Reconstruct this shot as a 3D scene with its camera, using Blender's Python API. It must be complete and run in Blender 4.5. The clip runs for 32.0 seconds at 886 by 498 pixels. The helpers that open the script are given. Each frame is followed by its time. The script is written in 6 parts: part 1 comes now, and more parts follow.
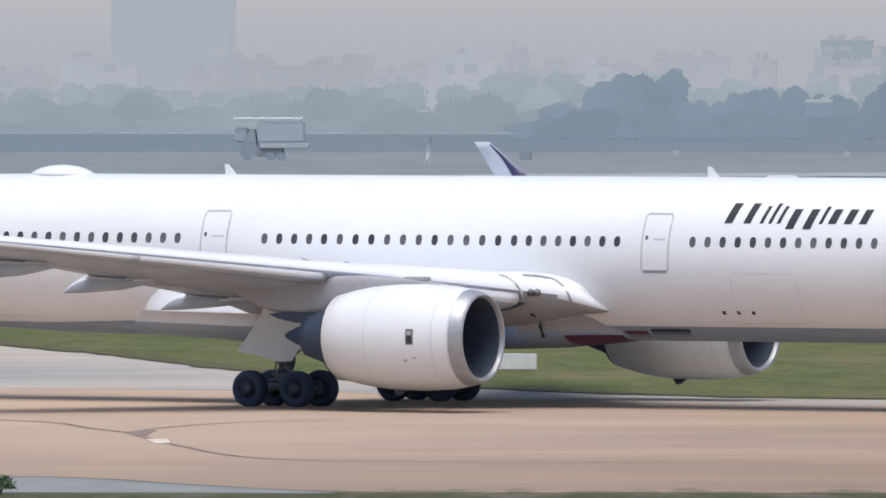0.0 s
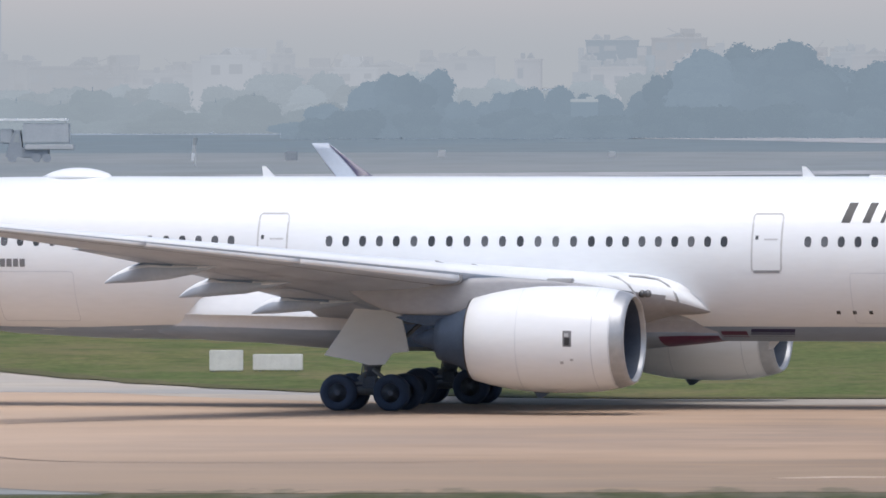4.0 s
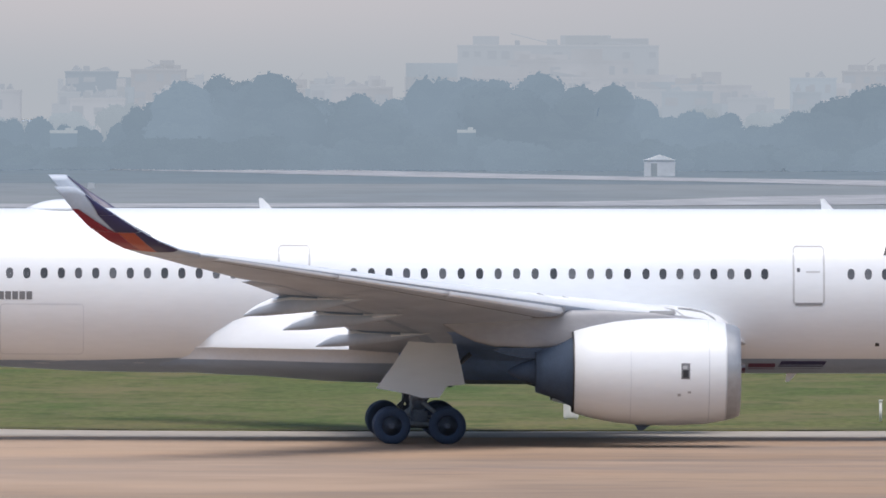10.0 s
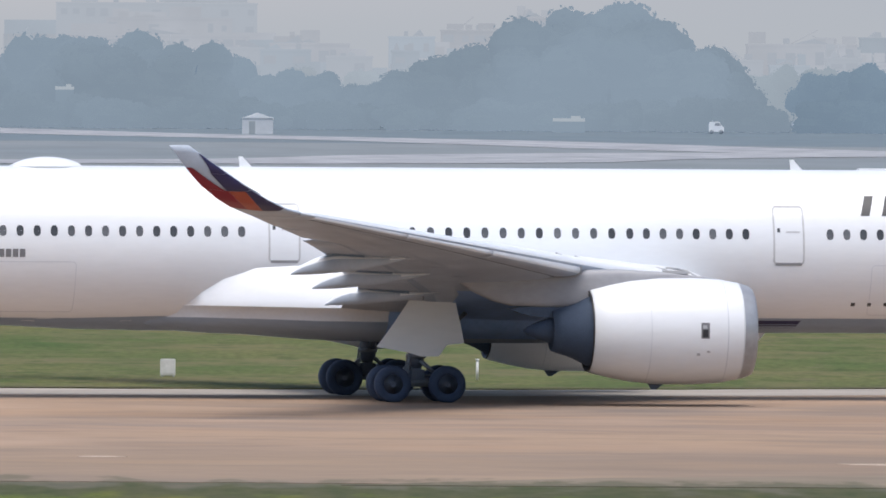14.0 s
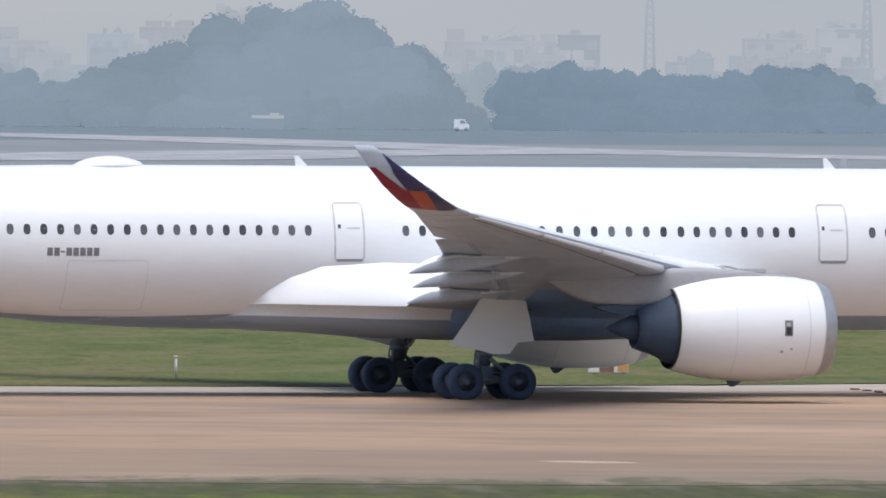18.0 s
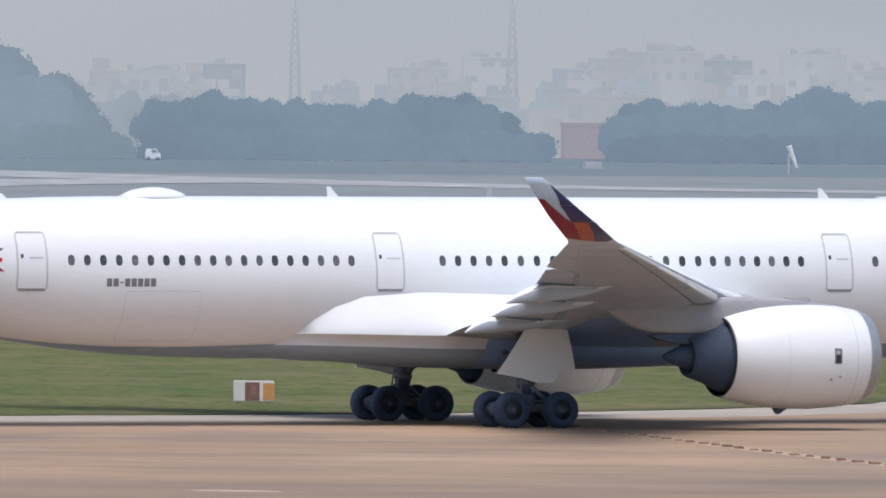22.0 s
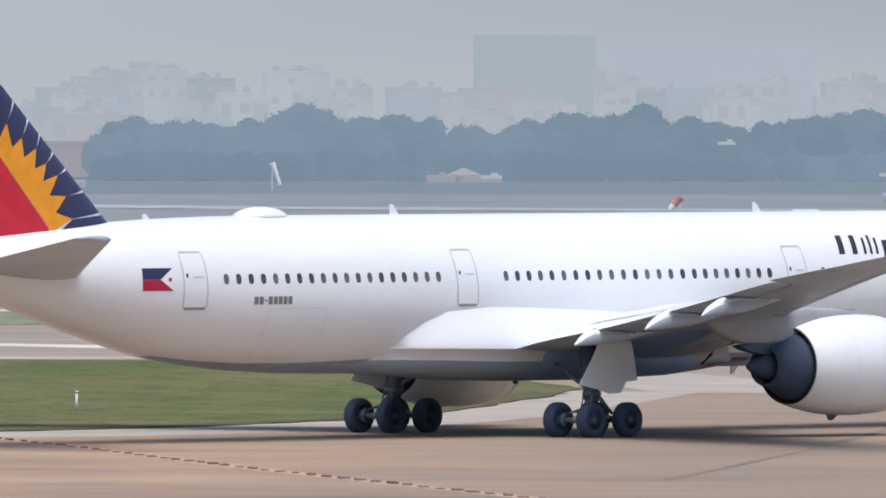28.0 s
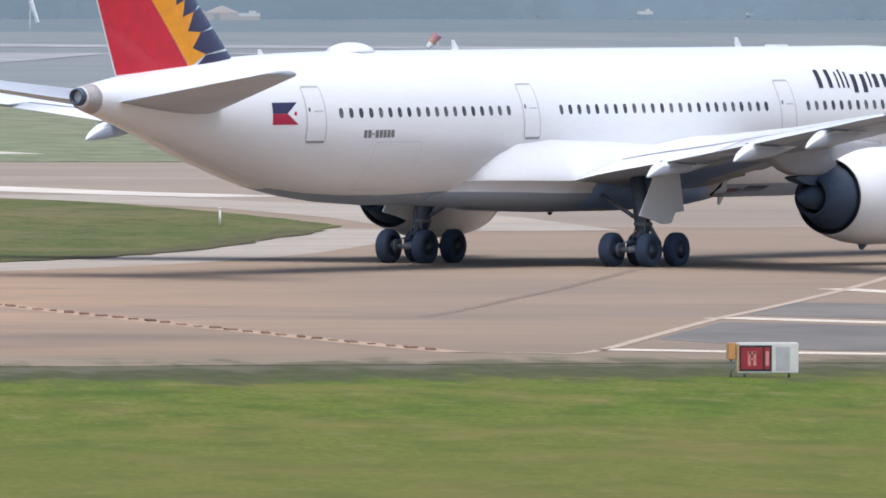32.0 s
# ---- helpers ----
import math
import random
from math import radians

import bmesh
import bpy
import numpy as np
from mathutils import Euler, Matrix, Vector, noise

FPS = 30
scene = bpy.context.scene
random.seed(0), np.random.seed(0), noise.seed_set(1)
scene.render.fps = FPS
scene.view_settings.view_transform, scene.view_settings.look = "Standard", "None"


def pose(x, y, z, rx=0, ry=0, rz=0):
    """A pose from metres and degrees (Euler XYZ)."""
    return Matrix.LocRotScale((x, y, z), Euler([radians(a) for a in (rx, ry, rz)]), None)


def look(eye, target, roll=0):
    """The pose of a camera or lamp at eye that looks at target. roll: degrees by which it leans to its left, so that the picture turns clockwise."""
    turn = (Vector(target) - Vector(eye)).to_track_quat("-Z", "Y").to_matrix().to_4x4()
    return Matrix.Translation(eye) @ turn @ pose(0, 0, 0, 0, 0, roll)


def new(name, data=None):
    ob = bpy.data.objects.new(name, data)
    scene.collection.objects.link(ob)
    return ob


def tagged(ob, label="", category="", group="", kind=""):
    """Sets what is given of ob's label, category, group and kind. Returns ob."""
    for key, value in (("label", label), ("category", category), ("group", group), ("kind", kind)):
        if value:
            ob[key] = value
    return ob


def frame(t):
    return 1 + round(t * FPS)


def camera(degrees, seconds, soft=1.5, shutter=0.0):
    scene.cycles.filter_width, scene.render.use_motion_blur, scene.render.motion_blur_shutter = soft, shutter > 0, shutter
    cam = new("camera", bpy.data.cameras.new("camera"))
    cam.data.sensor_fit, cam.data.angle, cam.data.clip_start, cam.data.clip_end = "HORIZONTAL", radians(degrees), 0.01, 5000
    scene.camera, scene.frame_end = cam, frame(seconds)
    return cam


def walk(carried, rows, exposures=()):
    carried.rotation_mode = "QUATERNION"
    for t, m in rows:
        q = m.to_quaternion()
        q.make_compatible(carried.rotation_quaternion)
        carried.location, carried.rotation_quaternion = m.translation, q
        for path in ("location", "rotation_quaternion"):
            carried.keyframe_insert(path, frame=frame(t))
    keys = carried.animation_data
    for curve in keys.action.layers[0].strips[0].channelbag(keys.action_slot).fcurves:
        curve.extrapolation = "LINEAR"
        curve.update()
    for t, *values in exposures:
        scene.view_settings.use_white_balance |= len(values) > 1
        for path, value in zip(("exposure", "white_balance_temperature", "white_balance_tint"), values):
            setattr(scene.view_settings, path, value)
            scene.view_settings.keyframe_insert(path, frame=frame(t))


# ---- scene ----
# ---- camera: a telephoto view from a fixed stand, panning with the aircraft ----
EYE = Vector((0.0, 0.0, 13.5))
cam = camera(3.372, 32.0, soft=1.7)


def aim(pan, tilt, roll):
    a, b = radians(pan), radians(tilt)
    return look(EYE, EYE + Vector((math.sin(a) * math.cos(b), math.cos(a) * math.cos(b), math.sin(b))), roll)


# seconds, pan to the right, tilt up, roll (degrees)
walk(cam, [(t, aim(p, q, r)) for t, p, q, r in (
    (0, -3.5203, -0.7784, 0.031), (0.5, -3.3870, -0.7256, 0.003), (1, -3.2479, -0.7299, 0.098), (1.5, -3.1396, -0.7642, 0.127), (2, -3.0950, -0.7604, 0.112),
    (2.5, -3.0463, -0.6969, 0.035), (3, -2.9498, -0.7017, -0.036), (3.5, -2.7939, -0.7807, -0.085), (5.5, -2.1434, -0.7665, -0.110), (6, -1.9810, -0.8016, -0.007),
    (6.5, -1.8205, -0.7869, 0.023), (7, -1.6352, -0.7135, 0.018), (7.5, -1.4648, -0.6946, 0.023), (8, -1.3252, -0.7240, 0.076), (8.5, -1.1905, -0.7596, 0.106),
    (9, -1.0352, -0.7526, 0.114), (9.5, -0.8444, -0.7007, 0.122), (10, -0.6439, -0.6571, 0.116), (10.5, -0.5011, -0.7118, 0.123), (11, -0.3834, -0.7760, 0.152),
    (11.5, -0.2235, -0.7717, 0.153), (12, -0.0113, -0.7258, 0.086), (12.5, 0.2194, -0.7249, 0.117), (13, 0.4650, -0.7760, 0.255), (13.5, 0.6985, -0.8114, 0.370),
    (15.5, 1.3143, -0.8054, 0.510), (16, 1.4649, -0.8864, 0.594), (16.5, 1.6395, -0.8863, 0.610), (17, 1.8102, -0.8259, 0.475), (17.5, 1.9405, -0.7927, 0.489),
    (18, 2.0360, -0.8130, 0.475), (18.5, 2.1338, -0.8020, 0.517), (19, 2.2926, -0.7032, 0.475), (19.5, 2.5019, -0.5886, 0.484), (20, 2.7205, -0.5336, 0.488),
    (20.5, 2.9167, -0.5676, 0.418), (21, 3.0905, -0.6192, 0.482), (21.5, 3.2402, -0.6694, 0.531), (22, 3.3851, -0.6923, 0.450), (22.5, 3.5381, -0.6824, 0.427),
    (23, 3.7123, -0.6606, 0.384), (23.5, 3.8654, -0.7523, 0.420), (24, 4.0233, -0.8977, 0.427), (24.5, 4.2048, -0.9473, 0.398), (25, 4.3883, -0.8559, 0.336),
    (25.5, 4.5467, -0.7613, 0.352), (27.5, 5.1710, -0.6745, 0.160), (28, 5.3487, -0.6164, 0.079), (28.5, 5.4973, -0.6250, 0.086), (29, 5.6140, -0.7215, 0.095),
    (29.5, 5.6835, -0.8605, 0.022), (30, 5.7278, -0.9562, -0.057), (30.5, 5.8100, -0.9958, -0.059), (31, 5.9348, -1.0668, -0.034), (31.5, 6.0893, -1.1967, -0.014),
    (32, 6.2715, -1.2324, 0.121))],
     exposures=[(0, 0.12), (7, 0.12), (13, 0.2), (17, 0.21), (19.2, 0.22), (20, 0.14), (23, 0.22), (24.5, 0.28), (26, 0.28), (28, 0.25), (30, 0.31), (32, 0.35)])

# ---- light: hazy tropical daylight, sun high behind thin cloud ----
SUN_EL, SUN_AZ = 72.0, 182.0
world = bpy.data.worlds.new("world")
scene.world = world
world.use_nodes = True
wn = world.node_tree.nodes
sky = wn.new("ShaderNodeTexSky")
sky.sky_type = "NISHITA"
sky.sun_disc = False
sky.sun_elevation = radians(SUN_EL)
sky.sun_rotation = radians(SUN_AZ)
sky.air_density, sky.dust_density, sky.ozone_density = 1.0, 2.6, 2.2
wn["Background"].inputs["Strength"].default_value = 0.145
world.node_tree.links.new(sky.outputs[0], wn["Background"].inputs["Color"])
sun_data = bpy.data.lights.new("sun", "SUN")
sun_data.energy, sun_data.angle, sun_data.color = 2.45, radians(48), (1.0, 0.965, 0.93)
sun = new("sun", sun_data)
sa, se = radians(SUN_AZ), radians(SUN_EL)
sun_way = Vector((math.sin(sa) * math.cos(se), math.cos(sa) * math.cos(se), math.sin(se)))
sun.matrix_world = look(sun_way * 900, (0, 0, 0))


# ---- materials ----
def material(name, colour, rough=0.6, metal=0.0, second=None, scale=(1, 1, 1), size=4.0, fine=None, fine_amount=0.25,
             bump=0.0, coat=0.0, glow=0.0, spread=0.5, per_object=0.0, local=True, haze_glow=None):
    """A surface with variation at two scales: broad patches towards second, and fine grain."""
    m = bpy.data.materials.new(name)
    m.use_nodes = True
    nt = m.node_tree
    n, ln = nt.nodes, nt.links.new
    b = n["Principled BSDF"]
    b.inputs["Roughness"].default_value = rough
    b.inputs["Metallic"].default_value = metal
    b.inputs["Coat Weight"].default_value = coat
    second = second or tuple(c * 0.8 for c in colour)
    if local:
        co = n.new("ShaderNodeTexCoord").outputs["Object"]
    else:
        co = n.new("ShaderNodeNewGeometry").outputs["Position"]
    mp = n.new("ShaderNodeMapping")
    mp.inputs["Scale"].default_value = scale
    ln(co, mp.inputs["Vector"])
    big = n.new("ShaderNodeTexNoise")
    big.inputs["Scale"].default_value = size
    big.inputs["Detail"].default_value = 5
    ln(mp.outputs[0], big.inputs["Vector"])
    ramp = n.new("ShaderNodeMapRange")
    ramp.inputs["From Min"].default_value = 0.5 - spread / 2
    ramp.inputs["From Max"].default_value = 0.5 + spread / 2
    ln(big.outputs["Fac"], ramp.inputs["Value"])
    mix = n.new("ShaderNodeMix")
    mix.data_type = "RGBA"
    mix.inputs[6].default_value = (*colour, 1)
    mix.inputs[7].default_value = (*second, 1)
    ln(ramp.outputs[0], mix.inputs[0])
    out = mix.outputs[2]
    grain = n.new("ShaderNodeTexNoise")
    grain.inputs["Scale"].default_value = fine or size * 9
    grain.inputs["Detail"].default_value = 3
    ln(mp.outputs[0], grain.inputs["Vector"])
    lift = n.new("ShaderNodeMapRange")
    lift.inputs["From Min"].default_value, lift.inputs["From Max"].default_value = 0.25, 0.75
    lift.inputs["To Min"].default_value, lift.inputs["To Max"].default_value = 1 - fine_amount, 1 + fine_amount
    ln(grain.outputs["Fac"], lift.inputs["Value"])
    vary = lift.outputs[0]
    if per_object:
        info = n.new("ShaderNodeObjectInfo")
        sp = n.new("ShaderNodeMapRange")
        sp.inputs["To Min"].default_value, sp.inputs["To Max"].default_value = 1 - per_object, 1 + per_object
        ln(info.outputs["Random"], sp.inputs["Value"])
        mul = n.new("ShaderNodeMath")
        mul.operation = "MULTIPLY"
        ln(vary, mul.inputs[0])
        ln(sp.outputs[0], mul.inputs[1])
        vary = mul.outputs[0]
    sc = n.new("ShaderNodeVectorMath")
    sc.operation = "SCALE"
    ln(out, sc.inputs[0])
    ln(vary, sc.inputs["Scale"])
    ln(sc.outputs[0], b.inputs["Base Color"])
    if bump:
        bp = n.new("ShaderNodeBump")
        bp.inputs["Strength"].default_value = bump
        ln(grain.outputs["Fac"], bp.inputs["Height"])
        ln(bp.outputs[0], b.inputs["Normal"])
    if haze_glow:  # haze before far things, imitated by a pale emission colour
        b.inputs["Emission Color"].default_value = (*haze_glow, 1)
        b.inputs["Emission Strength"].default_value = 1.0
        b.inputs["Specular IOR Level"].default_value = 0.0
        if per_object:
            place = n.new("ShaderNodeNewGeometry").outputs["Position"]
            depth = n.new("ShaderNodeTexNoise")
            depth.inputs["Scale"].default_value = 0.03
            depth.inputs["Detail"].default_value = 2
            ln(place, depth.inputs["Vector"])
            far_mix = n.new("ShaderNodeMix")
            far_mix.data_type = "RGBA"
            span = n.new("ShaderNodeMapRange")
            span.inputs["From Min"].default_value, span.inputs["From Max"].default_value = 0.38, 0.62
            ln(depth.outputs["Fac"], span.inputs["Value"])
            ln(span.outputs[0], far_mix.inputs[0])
            far_mix.inputs[6].default_value = (*[c * 0.945 for c in haze_glow], 1)
            far_mix.inputs[7].default_value = (*[c * 1.07 for c in haze_glow], 1)
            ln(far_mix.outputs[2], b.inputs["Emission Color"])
    if not local and not glow:
        b.inputs["Specular IOR Level"].default_value = 0.12
    if glow:
        ln(sc.outputs[0], b.inputs["Emission Color"])
        b.inputs["Emission Strength"].default_value = glow
    return m


WHITE = material("white_gloss_paint", (0.785, 0.80, 0.82), 0.32, second=(0.74, 0.753, 0.77), scale=(0.25, 1, 1), size=0.8,
                 fine=6, fine_amount=0.02, coat=0.3)
# wing underside paint, its blue shifted to carry shade and haze
WING_GREY = material("grey_wing_paint_and_haze", (0.46, 0.52, 0.605), 0.45, second=(0.36, 0.41, 0.49), size=0.7, fine=8, fine_amount=0.04)
FLANK = material("pale_grey_fairing_paint", (0.66, 0.68, 0.71), 0.4, second=(0.58, 0.60, 0.63), size=0.7, fine=8, fine_amount=0.04)
SIDE_GREY = material("mid_grey_fairing_paint", (0.43, 0.49, 0.575), 0.4, second=(0.37, 0.42, 0.50), size=0.7, fine=8, fine_amount=0.04)
# pylon grey, also used to paint shade round the wing root
PYLON_AND_SHADE = material("mid_grey_pylon_and_shade", (0.36, 0.36, 0.375), 0.5, second=(0.29, 0.29, 0.31), scale=(0.5, 1, 1), size=0.8, fine=7, fine_amount=0.06)
STAB = material("grey_tailplane_paint", (0.40, 0.445, 0.51), 0.45, second=(0.50, 0.545, 0.605), scale=(0.4, 0.2, 1), size=0.9, fine=6, fine_amount=0.05)
# blue that stands in for deep shade under the wing
SHADE_BLUE = material("deep_shade_blue", (0.27, 0.41, 0.68), 0.6, second=(0.21, 0.33, 0.55), size=1.0, fine=5, fine_amount=0.08)
# belly paint, bluer to carry shade; also painted shade on fairings and flaps
BELLY_AND_SHADE = material("grey_belly_paint_and_shade", (0.31, 0.385, 0.495), 0.45, second=(0.245, 0.31, 0.40), scale=(0.3, 1, 1), size=1.0, fine=8, fine_amount=0.06)
DUCT = material("grey_intake_liner", (0.062, 0.080, 0.118), 0.5, size=3)
DOOR_GAP = material("pale_door_gap", (0.56, 0.56, 0.57), 0.5, size=3, fine_amount=0.03)
SILL = material("dark_door_sill", (0.30, 0.30, 0.31), 0.5, size=3, fine_amount=0.03)
REG = material("registration_grey", (0.20, 0.20, 0.21), 0.5, size=3, fine_amount=0.03)
OUTLINE = material("grey_outline", (0.46, 0.46, 0.47), 0.5, size=3, fine_amount=0.03)
PANE = material("dark_cabin_glass", (0.06, 0.064, 0.07), 0.15, second=(0.115, 0.115, 0.12), size=1.2, per_object=0.5, fine_amount=0.03)
TITLE = material("dark_grey_title_paint", (0.03, 0.03, 0.035), 0.4, size=2, fine_amount=0.03)
RUBBER = material("black_rubber", (0.027, 0.046, 0.092), 0.8, second=(0.038, 0.060, 0.108), size=6, bump=0.1)
GEAR_DARK = material("dark_oily_gear_steel", (0.075, 0.098, 0.145), 0.55, metal=0.2, second=(0.10, 0.12, 0.155), size=4)
RIM = material("grey_wheel_metal", (0.40, 0.42, 0.46), 0.5, metal=0.3, size=8)
STEEL = material("grey_gear_steel", (0.20, 0.225, 0.26), 0.5, metal=0.3, size=5)
# exhaust metal, also laid behind the slats as painted shade
DARK_METAL_AND_SHADE = material("dark_exhaust_metal_and_shade", (0.064, 0.094, 0.145), 0.55, metal=0.2, second=(0.048, 0.072, 0.113), size=3)
CORE = material("sooty_core_metal", (0.05, 0.076, 0.125), 0.8, second=(0.038, 0.058, 0.097), size=3)
LIP = material("bare_lip_metal", (0.43, 0.44, 0.46), 0.42, metal=0.5, fine_amount=0.03, size=3)
FAN = material("fan_blade_titanium", (0.06, 0.065, 0.075), 0.4, metal=0.5, size=3)
NAVY = material("navy_paint", (0.022, 0.02, 0.085), 0.35, size=2, coat=0.3, fine_amount=0.03)
RED = material("red_paint", (0.66, 0.012, 0.04), 0.35, size=2, coat=0.3, fine_amount=0.03)
YELLOW = material("amber_paint", (0.95, 0.36, 0.012), 0.35, size=2, coat=0.3, fine_amount=0.03)
# winglet orange and red, darkened to imitate its shaded outer face
ORANGE = material("orange_paint", (0.42, 0.085, 0.045), 0.35, size=2, fine_amount=0.03)
SHADED_RED = material("shaded_red_paint", (0.25, 0.012, 0.03), 0.4, size=2, fine_amount=0.03)
FLAG_RED = material("flag_red_paint", (0.44, 0.010, 0.055), 0.4, size=2, fine_amount=0.03)
CRIMSON = material("crimson_paint", (0.13, 0.035, 0.085), 0.4, size=2, fine_amount=0.03)

GRASS = material("grass_ground", (0.076, 0.127, 0.013), 0.9, second=(0.125, 0.132, 0.026), scale=(0.30, 0.07, 1), size=0.5,
                 fine=15.0, fine_amount=0.34, bump=0.15, local=False)
ISLAND_GRASS = material("mown_island_grass", (0.062, 0.096, 0.026), 0.9, second=(0.132, 0.124, 0.048), scale=(0.22, 0.06, 1), size=0.45,
                        fine=13, fine_amount=0.3, bump=0.15, local=False)
TUFT = material("grass_blades", (0.13, 0.19, 0.045), 0.8, second=(0.18, 0.19, 0.07), scale=(0.3, 0.1, 1), size=0.4, fine=5,
                fine_amount=0.35, local=False)
PAVE = material("tan_concrete", (0.375, 0.260, 0.170), 0.85, second=(0.29, 0.205, 0.153), scale=(0.02, 0.055, 1), size=0.75,
                fine=34, fine_amount=0.12, bump=0.1, local=False)


def stain(m, colour, scale, size, lo, hi, amount, detail=3):
    """Lays stained patches of another colour over a material's surface."""
    nt_ = m.node_tree
    b_ = nt_.nodes["Principled BSDF"]
    src = [k for k in nt_.links if k.to_node == b_ and k.to_socket.name == "Base Color"][0].from_socket
    geo = nt_.nodes.new("ShaderNodeNewGeometry")
    mp_ = nt_.nodes.new("ShaderNodeMapping")
    mp_.inputs["Scale"].default_value = scale
    mp_.inputs["Location"].default_value = (size * 7.3, size * 3.1, 0)
    nz = nt_.nodes.new("ShaderNodeTexNoise")
    nz.inputs["Scale"].default_value = size
    nz.inputs["Detail"].default_value = detail
    nz.inputs["Roughness"].default_value = 0.62
    rg = nt_.nodes.new("ShaderNodeMapRange")
    rg.inputs["From Min"].default_value, rg.inputs["From Max"].default_value = lo, hi
    rg.inputs["To Max"].default_value = amount
    mx = nt_.nodes.new("ShaderNodeMix")
    mx.data_type = "RGBA"
    mx.inputs[7].default_value = (*colour, 1)
    nt_.links.new(geo.outputs["Position"], mp_.inputs["Vector"])
    nt_.links.new(mp_.outputs[0], nz.inputs["Vector"])
    nt_.links.new(nz.outputs["Fac"], rg.inputs["Value"])
    nt_.links.new(rg.outputs[0], mx.inputs[0])
    nt_.links.new(src, mx.inputs[6])
    nt_.links.new(mx.outputs[2], b_.inputs["Base Color"])


stain(PAVE, (0.20, 0.17, 0.15), (0.03, 0.045, 1), 1.0, 0.50, 0.72, 0.75)
stain(PAVE, (0.165, 0.125, 0.10), (0.018, 0.02, 1), 1.0, 0.50, 0.64, 0.45)
stain(PAVE, (0.14, 0.11, 0.09), (0.03, 0.05, 1), 1.6, 0.52, 0.65, 0.46)
stain(PAVE, (0.43, 0.27, 0.16), (0.04, 0.055, 1), 1.3, 0.50, 0.70, 0.5)
stain(PAVE, (0.13, 0.10, 0.085), (0.012, 0.3, 1), 1.0, 0.58, 0.80, 0.14)

stain(PAVE, (0.175, 0.14, 0.115), (0.022, 0.035, 1), 1.5, 0.51, 0.66, 0.45)
stain(PAVE, (0.50, 0.35, 0.245), (0.03, 0.035, 1), 1.7, 0.52, 0.70, 0.42)


def tint_along(m, colour, axis, x0, x1, amount):
    """Older, paler concrete towards one end of the pavement."""
    nt_ = m.node_tree
    b_ = nt_.nodes["Principled BSDF"]
    src = [k for k in nt_.links if k.to_node == b_ and k.to_socket.name == "Base Color"][0].from_socket
    sp_ = nt_.nodes.new("ShaderNodeSeparateXYZ")
    rg = nt_.nodes.new("ShaderNodeMapRange")
    rg.inputs["From Min"].default_value, rg.inputs["From Max"].default_value, rg.inputs["To Max"].default_value = x0, x1, amount
    mx = nt_.nodes.new("ShaderNodeMix")
    mx.data_type = "RGBA"
    mx.inputs[7].default_value = (*colour, 1)
    nt_.links.new(nt_.nodes.new("ShaderNodeNewGeometry").outputs["Position"], sp_.inputs[0])
    nt_.links.new(sp_.outputs[axis], rg.inputs["Value"])
    nt_.links.new(rg.outputs[0], mx.inputs[0])
    nt_.links.new(src, mx.inputs[6])
    nt_.links.new(mx.outputs[2], b_.inputs["Base Color"])


